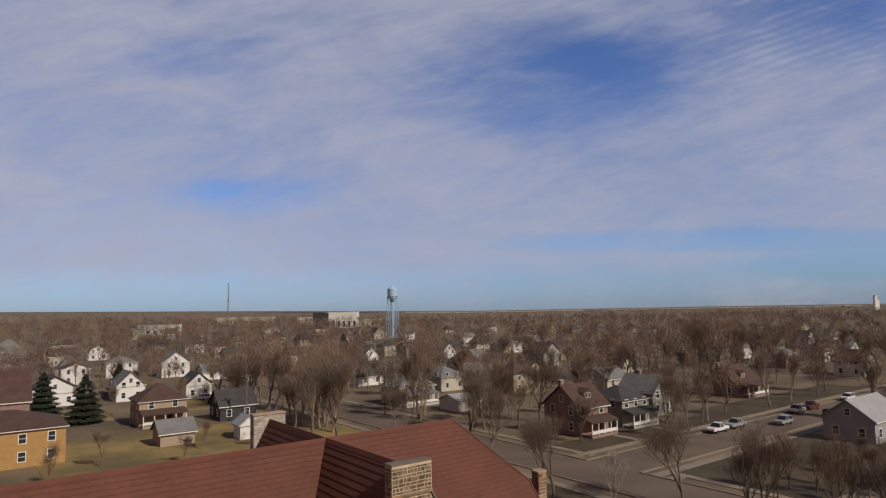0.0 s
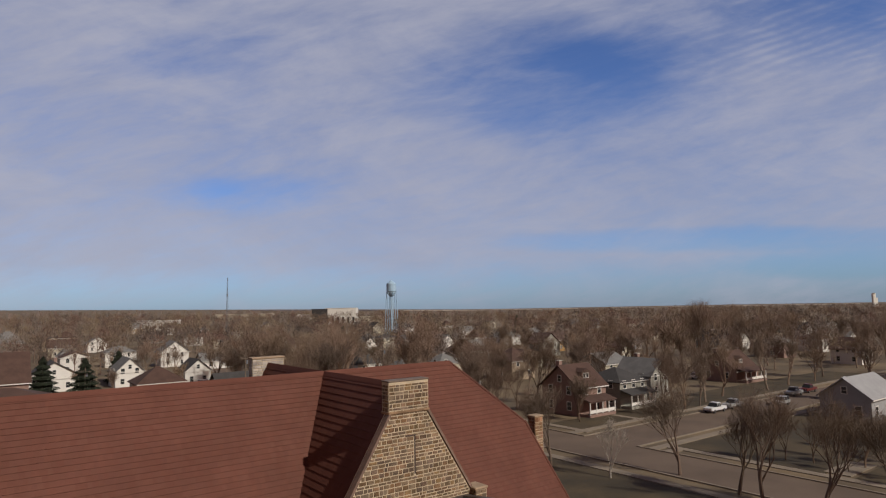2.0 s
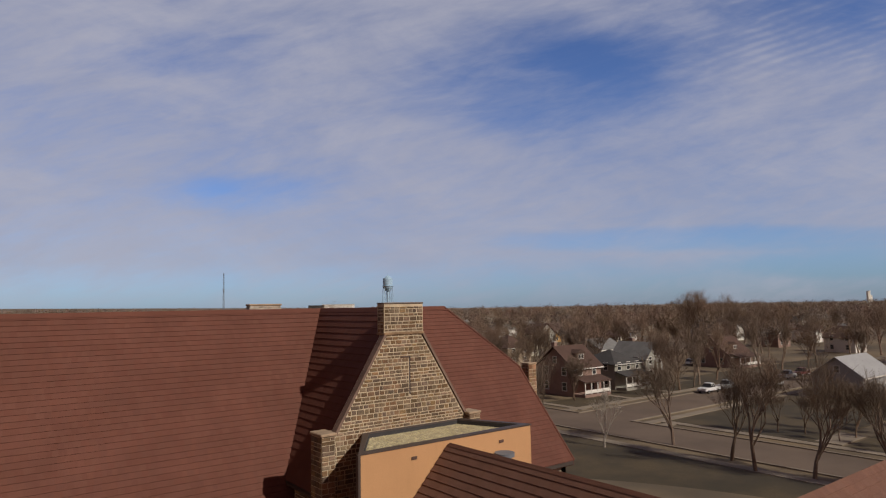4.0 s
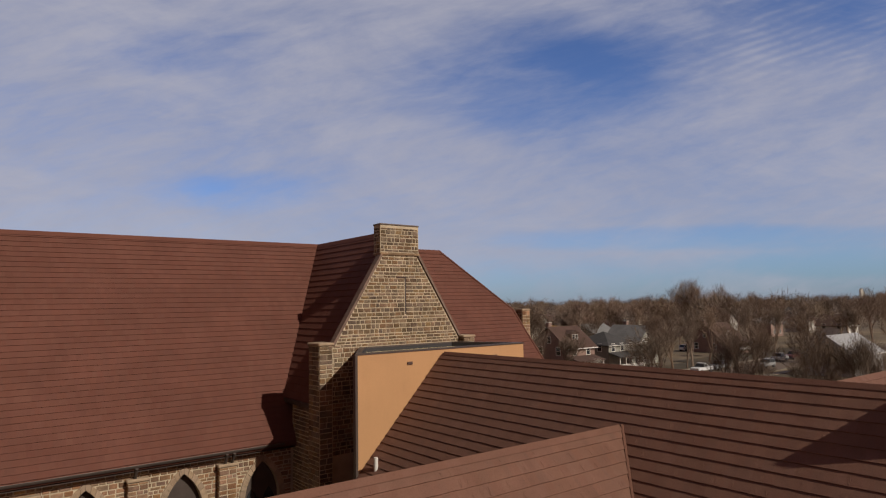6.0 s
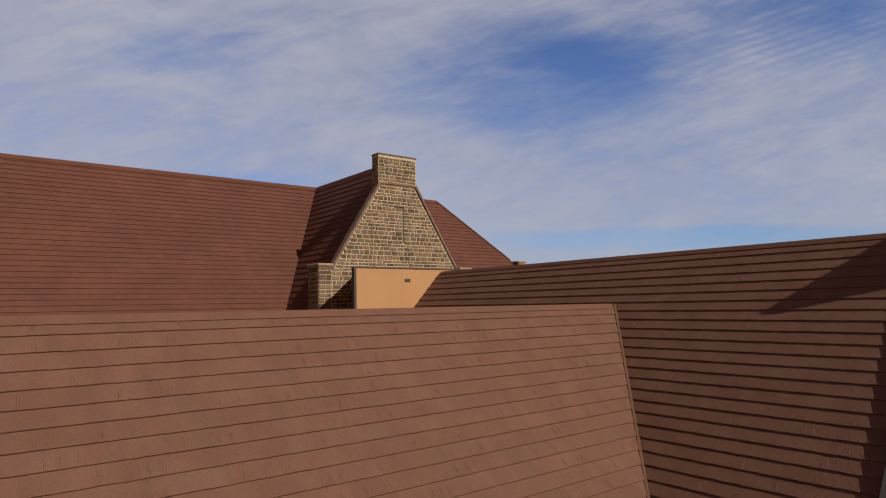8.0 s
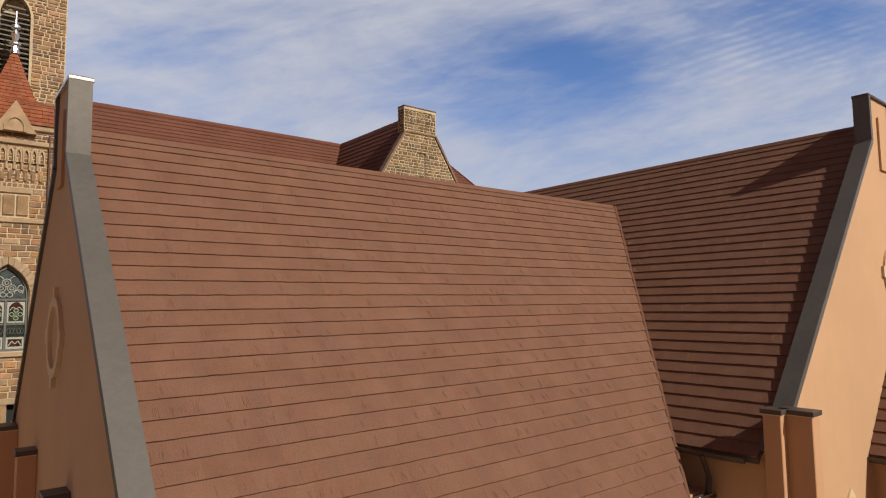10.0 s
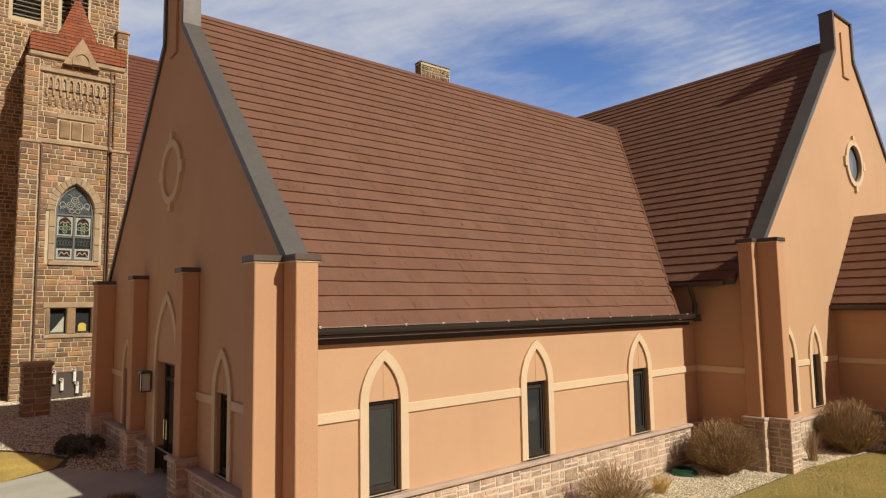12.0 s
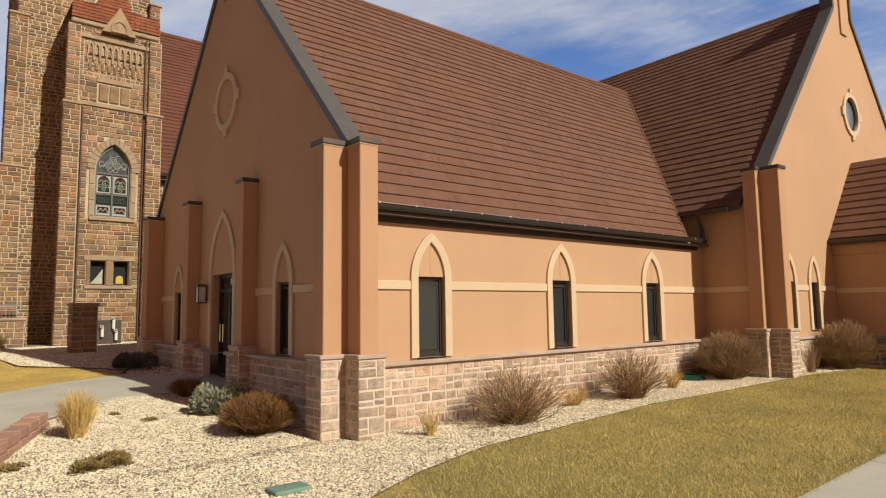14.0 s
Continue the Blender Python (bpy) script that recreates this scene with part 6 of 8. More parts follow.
def house(x, y, w, d, eave, ridge, wall, roof, style="x", label="", porch=None, windows=(2, 2), dormer=False, chimney=False, over=0.45):
    """A house whose south-west corner is (x, y). style: ridge along x or y, or hip. porch: side that carries one."""
    z = ground_z(x, y)
    PLOTS.append((x, y))
    h = thing("house", label, "house", at=(x, y, z))
    base = lambda name, g, mat, lab="": part(name, g, mat, h, lab)
    t = 0.25
    r = ridge
    # walls with gable ends
    if style == "x":
        west_ = [(0, 0, -0.3), (0, d, -0.3), (0, d, eave), (0, d / 2, r - 0.1), (0, 0, eave)]
        for name, dx in (("wall_west", 0), ("wall_east", w - t)):
            g = Geo()
            g.prism([(dx, b, c) for a, b, c in west_], (t, 0, 0))
            base(name, g, wall)
        base("wall_south", boxed(t, w - t, 0, t, -0.3, eave), wall)
        base("wall_north", boxed(t, w - t, d - t, d, -0.3, eave), wall)
    elif style == "y":
        for name, dy in (("wall_south", 0), ("wall_north", d - t)):
            g = Geo()
            g.prism([(0, dy, -0.3), (w, dy, -0.3), (w, dy, eave), (w / 2, dy, r - 0.1), (0, dy, eave)], (0, t, 0))
            base(name, g, wall)
        base("wall_west", boxed(0, t, t, d - t, -0.3, eave), wall)
        base("wall_east", boxed(w - t, w, t, d - t, -0.3, eave), wall)
    else:
        base("wall_south", boxed(0, w, 0, t, -0.3, eave), wall)
        base("wall_north", boxed(0, w, d - t, d, -0.3, eave), wall)
        base("wall_west", boxed(0, t, t, d - t, -0.3, eave), wall)
        base("wall_east", boxed(w - t, w, t, d - t, -0.3, eave), wall)
    o = over
    g = Geo()
    th = 0.18
    if style == "x":
        s = (r - eave) / (d / 2) * o
        g.prism([(-o, -o, eave - s), (w + o, -o, eave - s), (w + o, d / 2, r), (-o, d / 2, r)], (0, 0, th))
        g.prism([(-o, d + o, eave - s), (-o, d / 2, r), (w + o, d / 2, r), (w + o, d + o, eave - s)], (0, 0, th))
    elif style == "y":
        s = (r - eave) / (w / 2) * o
        g.prism([(-o, -o, eave - s), (w / 2, -o, r), (w / 2, d + o, r), (-o, d + o, eave - s)], (0, 0, th))
        g.prism([(w + o, -o, eave - s), (w + o, d + o, eave - s), (w / 2, d + o, r), (w / 2, -o, r)], (0, 0, th))
    else:
        i = min(w, d) / 2
        a, b = ((i, d / 2), (w - i, d / 2)) if w >= d else ((w / 2, i), (w / 2, d - i))
        e = eave - 0.1
        c = [(-o, -o, e), (w + o, -o, e), (w + o, d + o, e), (-o, d + o, e)]
        A, B = (*a, r), (*b, r)
        n = len(g.v)
        g.add(c + [A, B] + [(p[0], p[1], e - 0.15) for p in c], ([(0, 1, 5, 4), (1, 2, 5), (2, 3, 4, 5), (3, 0, 4)] if w >= d else [(0, 1, 4), (1, 2, 5, 4), (2, 3, 5), (3, 0, 4, 5)]) + [(0, 6, 7, 1), (1, 7, 8, 2), (2, 8, 9, 3), (3, 9, 6, 0), (6, 9, 8, 7)])
    rf = base("roof", g, roof)
    # eave boards
    base("fascia", boxed(-o, w + o, -o - 0.03, -o, eave - 0.42 if style == "x" else eave - 0.25, eave - 0.12 if style != "x" else eave - 0.24), WHITE_TRIM)
    # windows on the south and west faces
    floors = max(1, round(eave / 2.8))

    def window(face, u, zc, ww=0.95, hh=1.4):
        f = axes((0, 0, 0), (1, 0, 0), (0, 0, 1)) if face == "s" else axes((0, 0, 0), (0, -1, 0), (0, 0, 1))
        uu = u if face == "s" else -u
        win = part("window", plate("window", rect(uu - ww / 2 - 0.12, uu + ww / 2 + 0.12, zc - hh / 2 - 0.12, zc + hh / 2 + 0.12), [rect(uu - ww / 2, uu + ww / 2, zc - hh / 2, zc - 0.03), rect(uu - ww / 2, uu + ww / 2, zc + 0.03, zc + hh / 2)], 0.08, f @ pose(0, 0, 0.06), WHITE_TRIM), WHITE_TRIM, h)
        part("pane", plate("pane", rect(uu - ww / 2, uu + ww / 2, zc - hh / 2, zc + hh / 2), [], 0.02, f @ pose(0, 0, 0.03), GLASS), GLASS, win)

    for fl in range(floors):
        zc = 1.7 + fl * 2.8
        for i in range(windows[0]):
            if not (porch == "s" and fl == 0):
                window("s", w * (i + 0.5) / windows[0], zc)
        for i in range(windows[1]):
            window("w", d * (i + 0.5) / windows[1], zc)
    if style == "x" and windows[1]:
        window("w", d / 2, eave + (r - eave) * 0.35, 0.8, 1.1)
    if style == "y" and windows[0]:
        window("s", w / 2, eave + (r - eave) * 0.35, 0.8, 1.1)
    if porch:
        pw, pd = w * 0.92, 2.5
        p = part("porch", boxed(0.2, 0.2 + pw, -pd, 0, -0.3, 0.55), wall, h)
        g = Geo()
        g.prism([(0, -pd - 0.25, 2.75), (pw + 0.4, -pd - 0.25, 2.75), (pw + 0.4, 0, 3.5), (0, 0, 3.5)], (0, 0, 0.14))
        part("porch_roof", g, roof, p)
        for i in range(5):
            xx = 0.3 + (pw - 0.25) * i / 4
            part("post", boxed(xx, xx + 0.18, -pd + 0.05, -pd + 0.23, 0.55, 2.78), WHITE_TRIM, p)
        part("railing", boxed(0.3, pw, -pd + 0.1, -pd + 0.16, 0.75, 1.35), WHITE_TRIM, p)
        part("beam", boxed(0.2, 0.2 + pw, -pd, -pd + 0.2, 2.6, 2.8), WHITE_TRIM, p)
        part("front_door", boxed(w * 0.6, w * 0.6 + 1.0, -0.05, 0.02, 0.55, 2.6), DARK_SIDING, h)
    if dormer:
        k = (r - eave) / (d / 2)
        y0, z0 = d * 0.16, eave + k * d * 0.16
        dm = part("dormer", boxed(w / 2 - 1.0, w / 2 + 1.0, y0, y0 + 2.0, z0 - 0.3, z0 + 1.3), wall, h)
        g = Geo()
        g.prism([(w / 2 - 1.25, y0 - 0.25, z0 + 1.25), (w / 2, y0 - 0.25, z0 + 1.95), (w / 2 + 1.25, y0 - 0.25, z0 + 1.25)], (0, 2.4, 0))
        part("dormer_roof", g, roof, dm)
        for xx in (-0.42, 0.42):
            part("window", boxed(w / 2 + xx - 0.36, w / 2 + xx + 0.36, y0 - 0.06, y0 + 0.02, z0 + 0.15, z0 + 1.1), WHITE_TRIM, dm)
            part("pane", boxed(w / 2 + xx - 0.26, w / 2 + xx + 0.26, y0 - 0.09, y0 - 0.061, z0 + 0.25, z0 + 1.0), GLASS, dm)
    if chimney:
        cx, cy = (0.5, d * 0.55) if style != "y" else (w * 0.5 + 0.8, d * 0.7)
        part("chimney", boxed(cx - 0.4, cx + 0.4, cy - 0.4, cy + 0.4, eave - 1.0, r + 0.9), CHIM, h)
        part("chimney_cap", boxed(cx - 0.48, cx + 0.48, cy - 0.48, cy + 0.48, r + 0.9, r + 1.02), CONCRETE, h)
    return h


CHIM = BRICK_TAN
# across the street corner
house(92.4, 75.0, 7.8, 9.0, 5.3, 8.9, BRICK_TAN, ROOF_BROWN, "x", "two-storey brick house with brown roof, dormer and white porch", porch="s", dormer=True, chimney=True)
house(105.2, 75.6, 8.6, 9.0, 5.1, 7.5, GREY_SIDING, ROOF_DARK, "hip", "grey two-storey house with dark hip roof and white porch", porch="s", windows=(3, 2))
house(120.0, 79.0, 7.0, 9.0, 5.0, 8.2, GREY_SIDING, ROOF_GREY, "y", "grey two-storey house with grey gable roof behind bare trees", chimney=True)
house(158.5, 81.0, 11.0, 10.0, 3.0, 7.4, BRICK_TAN, ROOF_BROWN, "x", "wide bungalow with big brown roof and dormer", dormer=True, chimney=True, porch="s")
house(123.0, 38.6, 13.0, 8.0, 3.9, 6.9, BLUE_GREY, ROOF_PALE, "x", "pale blue-grey gabled house with light metal roof", windows=(3, 2))
# north of the church
house(-8.0, 118.0, 24.0, 14.0, 6.0, 8.4, ORANGE_BRICK, ROOF_BROWN, "hip", "long orange-brick building with brown hip roof", windows=(6, 4))
house(-6.0, 150.0, 19.0, 13.0, 7.0, 12.6, BRICK_TAN, ROOF_BROWN, "x", "tall brick house with steep brown roof and pale chimney", chimney=False)
house(32.0, 143.0, 9.6, 9.0, 5.4, 8.6, TAN_SIDING, ROOF_BROWN, "hip", "tan two-storey house with brown hip roof and porch", porch="s")
house(30.8, 119.0, 6.0, 6.0, 2.5, 4.3, TAN_SIDING, ROOF_GREY, "x", "small tan garage with grey gable roof", windows=(0, 0))
house(15.0, 193.0, 13.0, 10.0, 3.8, 7.8, WHITE_PAINT, ROOF_DARK, "y", "white house with steep dark roof and white chimney", chimney=True)
house(35.6, 190.0, 7.2, 10.0, 4.4, 7.9, WHITE_PAINT, ROOF_GREY, "y", "narrow white gabled house")
house(51.8, 182.0, 7.0, 8.5, 4.0, 7.0, WHITE_PAINT, ROOF_DARK, "y", "small white gabled house with dark roof and windows")
house(70.0, 229.0, 12.0, 8.0, 3.0, 5.4, WHITE_PAINT, ROOF_GREY, "x", "low white ranch house with grey roof")
house(61.0, 250.0, 10.0, 9.0, 5.6, 9.4, WHITE_PAINT, ROOF_GREY, "y", "tall white two-storey gabled house")
house(47.5, 138.5, 8.0, 7.5, 3.4, 6.4, DARK_SIDING, ROOF_DARK, "x", "dark-sided house with dark gable roof")
house(44.0, 115.5, 3.4, 3.6, 2.9, 4.3, WHITE_PAINT, ROOF_PALE, "y", "small white shed with pale roof", windows=(0, 0))
house(88.0, 128.5, 10.5, 9.0, 4.6, 8.0, CREAM, ROOF_GREY, "hip", "cream two-storey house with grey hip roof", porch="s", windows=(3, 3))
house(112.0, 144.0, 9.0, 9.0, 4.2, 6.8, CREAM, ROOF_GREY, "hip", "cream house with grey hip roof")
house(93.5, 112.5, 7.0, 7.0, 2.4, 3.6, WHITE_PAINT, ROOF_PALE, "x", "low garage with pale roof", windows=(1, 0))
house(11.0, 352.0, 14.0, 12.0, 7.0, 12.4, GREY_SIDING, ROOF_GREY, "hip", "grey two-storey house far behind bare trees", porch="s")
house(150.0, 148.0, 8.0, 8.0, 3.4, 5.6, CREAM, ROOF_BROWN, "y", "small cream gabled house")
house(226.0, 243.0, 13.0, 11.0, 4.5, 8.0, WHITE_PAINT, ROOF_GREY, "hip", "white house with broad grey hip roof")
house(213.0, 193.0, 12.0, 10.0, 5.0, 8.4, ORANGE_BRICK, ROOF_BROWN, "x", "orange-brown brick house among bare trees")
house(171.0, 222.0, 7.0, 9.0, 5.0, 8.2, WHITE_PAINT, ROOF_GREY, "y", "white gabled house among bare trees")
house(113.0, 252.0, 11.0, 9.0, 5.2, 8.4, CREAM, ROOF_BROWN, "x", "cream house with reddish brown roof")
house(103.0, 307.0, 12.0, 9.0, 3.6, 6.4, GREY_SIDING, ROOF_DARK, "x", "grey house with dark roof among trees")
house(343.0, 144.0, 7.0, 9.0, 5.6, 9.0, WHITE_PAINT, ROOF_DARK, "y", "white gabled house far off")
house(318.0, 115.0, 8.0, 8.0, 3.4, 6.0, WHITE_PAINT, ROOF_GREY, "y", "small white gabled house far off")
house(226.0, 77.0, 9.0, 9.0, 4.8, 8.2, WHITE_PAINT, ROOF_BROWN, "y", "white house with brown gable roof")
house(376.0, 145.0, 11.0, 9.0, 5.0, 8.4, WHITE_PAINT, ROOF_GREY, "y", "white two-storey house far off")
house(195.0, 496.0, 14.0, 10.0, 6.5, 10.8, CREAM, ROOF_GREY, "y", "large cream gabled house far off")
house(52.0, 366.0, 10.0, 9.0, 4.4, 7.8, WHITE_PAINT, ROOF_GREY, "y", "white gabled house far off")
house(33.0, 342.0, 12.0, 9.0, 4.6, 8.0, CREAM, ROOF_BROWN, "x", "cream house with brown roof far off")
# white specks of farther streets
rr_town = random.Random(77)
for near, far, count in ((135, 300, 90), (260, 640, 75)):
    for i in range(count):
        a, r_ = radians(rr_town.uniform(4, 70)), rr_town.uniform(near, far)
        x, y = 2 + r_ * math.sin(a), -4 + r_ * math.cos(a)
        w, d = rr_town.uniform(7, 11), rr_town.uniform(8, 10)
        kind = (rr_town.choice((3.0, 5.2, 5.6)), rr_town.uniform(7.2, 9.2), rr_town.choice((WHITE_PAINT, WHITE_PAINT, CREAM, CREAM, GREY_SIDING, TAN_SIDING, BRICK_TAN)), rr_town.choice((ROOF_GREY, ROOF_DARK, ROOF_BROWN)), rr_town.choice(("x", "y", "hip")))
        if min(math.hypot(x - p, y - q) for p, q in PLOTS) < 21 or 40 < y < 68 or 54 < x < 86 or (160 < x < 225 and 60 < y < 115):
            continue
        house(x, y, w, d, *kind, "small town house half hidden by bare trees", windows=(2, 1))


def long_building(x, y, w, d, h, mat, label, turn=0.0):
    b = thing("commercial_building", label, "building", at=(x, y, ground_z(x, y)))
    b.rotation_euler[2] = turn
    part("wall", boxed(0, w, 0, d, -1, h), mat, b)
    part("parapet", boxed(-0.3, w + 0.3, -0.3, d + 0.3, h, h + 0.5), mat, b)
    n = max(3, int(w / 6))
    for i in range(n):
        part("window", boxed(w * (i + 0.3) / n, w * (i + 0.7) / n, -0.08, 0.0, 1.5, h * 0.45), GLASS, b)
    return b


def far_point(px_u, dist):
    """A place seen at a bearing (as tangent from straight ahead) and distance from the flight."""
    a = radians(36.75) + math.atan(px_u)
    return 2.3 + dist * math.sin(a), -4.5 + dist * math.cos(a)


for u, dist, w, h, mat, label in ((-0.205, 800, 19, 18.5, DARK_SIDING, "dark end block of the factory far off"), (-0.184, 800, 38, 19.5, FACTORY_WHITE, "long white flat-roofed factory on the horizon"),
                                  (-0.48, 690, 34, 9, FACTORY_WHITE, "white flat commercial building far off"), (-0.36, 1050, 90, 10, CREAM, "row of pale low warehouses far off"),
                                  (-0.13, 900, 40, 8, CREAM, "low pale store building far off"), (-0.23, 1100, 50, 9, FACTORY_WHITE, "white low building far off")):
    x, y = far_point(u, dist)
    long_building(x, y, w, 22, h, mat, label, -radians(36.75))


def water_tower():
    x, y = far_point(-0.0795, 520)
    t = thing("water_tower", "pale blue elevated steel water tank on legs", "water tower", at=(x, y, 0))
    g = Geo()
    prof = [(0.4, 29.5), (2.4, 31.0), (3.7, 33.0), (4.0, 34.5), (4.0, 40.2), (3.9, 40.6), (0.3, 43.2), (0.25, 43.9), (0.02, 44.0)]
    n = 20
    for r, z in prof:
        g.v += [(r * math.cos(2 * math.pi * i / n), r * math.sin(2 * math.pi * i / n), z) for i in range(n)]
    for j in range(len(prof) - 1):
        g.f += [(j * n + i, j * n + (i + 1) % n, (j + 1) * n + (i + 1) % n, (j + 1) * n + i) for i in range(n)]
    part("tank", g, TANK, t)
    g = Geo()
    g.tube((0, 0, 34.4), (0, 0, 34.7), 4.5, 4.5, 20)
    part("balcony", g, TANK, t)
    g = Geo()
    g.tube((0, 0, 0), (0, 0, 30), 0.75, 0.75, 10)
    part("riser", g, TANK, t)
    for i in range(6):
        a = i * math.pi / 3 + 0.3
        g = Geo()
        g.tube((5.6 * math.cos(a), 5.6 * math.sin(a), 0), (3.9 * math.cos(a), 3.9 * math.sin(a), 34), 0.3, 0.26, 6)
        part("leg", g, TANK, t)
        b = a + math.pi / 3
        for z, r in ((12, 5.0), (24, 4.4)):
            g = Geo()
            g.tube((r * math.cos(a), r * math.sin(a), z), (r * math.cos(b), r * math.sin(b), z), 0.1, 0.1, 4)
            part("strut", g, TANK, t)


water_tower()


def radio_mast():
    x, y = far_point(-0.338, 570)
    t = thing("radio_mast", "thin steel lattice radio mast", "mast", at=(x, y, 0))
    for i in range(3):
        a = i * 2.094
        g = Geo()
        g.tube((1.2 * math.cos(a), 1.2 * math.sin(a), 0), (0.3 * math.cos(a), 0.3 * math.sin(a), 49), 0.14, 0.10, 4)
        part("leg", g, STEEL, t)
    for k in range(24):
        z, f = k * 2.0, 1 - k * 2.0 / 49
        g = Geo()
        r = 0.3 + 0.9 * f
        for i in range(3):
            a, b = i * 2.094, (i + 1) * 2.094
            g.tube((r * math.cos(a), r * math.sin(a), z), (r * math.cos(b), r * math.sin(b), z + 2), 0.06, 0.06, 3)
        part("brace", g, STEEL, t)
    part("antenna", boxed(-0.5, 0.5, -0.5, 0.5, 33, 35.2), STEEL, t)


radio_mast()


def grain_elevator():
    x, y = far_point(0.680, 1900)
    t = thing("grain_elevator", "white concrete grain elevator on the horizon", "grain elevator", at=(x, y, 0))
    for i in range(4):
        g = Geo()
        g.tube((i * 6.5, 0, 0), (i * 6.5, 0, 24 if i else 34), 3.2, 3.2, 14)
        part("silo", g, FACTORY_WHITE, t)
    part("head_house", boxed(4, 9, -3, 3, 24, 36), FACTORY_WHITE, t)


grain_elevator()

# ---- streets ----


def strip(name, x0, x1, y0, y1, z, mat, label, category, thick=0.1):
    return tagged(part(name, boxed(x0, x1, y0, y1, z - thick, z), mat), label, category, kind="structure")


strip("road", 69.8, 79.6, -140, 420, 0.03, ASPHALT, "worn brownish grey asphalt street", "road")
strip("road", 79.6, 420, 53.2, 62.8, 0.034, ASPHALT, "worn brownish grey asphalt side street", "road")
for x0, x1, y0, y1 in ((69.5, 69.8, -140, 420), (79.6, 79.9, -140, 53.2), (79.6, 79.9, 62.8, 420), (79.9, 420, 52.9, 53.2), (79.9, 420, 62.8, 63.1)):
    strip("kerb", x0, x1, y0, y1, 0.16, STREET_CONC, "pale concrete street kerb", "kerb", 0.3)
for x0, x1, y0, y1, s in ((82.2, 83.7, -60, 51.5, "x"), (82.2, 83.7, 64.5, 200, "x"), (83.7, 260, 50.0, 51.5, "y"), (83.7, 260, 65.2, 66.7, "y"), (65.8, 67.3, -60, 200, "x")):
    strip("pavement", x0, x1, y0, y1, 0.10, STREET_CONC, "narrow pale concrete sidewalk", "sidewalk", 0.3)
for x0, x1, y0, y1 in ((79.9, 82.2, 47.5, 49.0), (79.9, 82.2, 50.0, 51.5), (79.9, 82.2, 65.2, 66.7), (97.5, 98.8, 66.7, 72.0), (109.5, 110.8, 66.7, 72.5), (84.5, 92, 27.5, 30.5)):
    strip("pavement", x0, x1, y0, y1, 0.115, STREET_CONC, "short concrete walk across the grass", "sidewalk", 0.3)
for x0, x1, y0, y1 in ((2, 60, 118.5, 136), (-4, 30, 158, 176), (42, 64, 160, 180), (12, 65.6, 95, 118)):
    strip("lawn", x0, x1, y0, y1, 0.05, YARD, "golden dormant grass yard between houses", "lawn", 0.2)
for x0, x1, y0, y1 in ((84, 130, 67, 74), (84, 125, 30, 49.8), (40, 65.6, 5, 94.9), (130, 200, 67, 78), (83.9, 118, -40, 27)):
    strip("lawn", x0, x1, y0, y1, 0.06, TOWN_LAWN, "dull brown-green winter lawn", "lawn", 0.2)


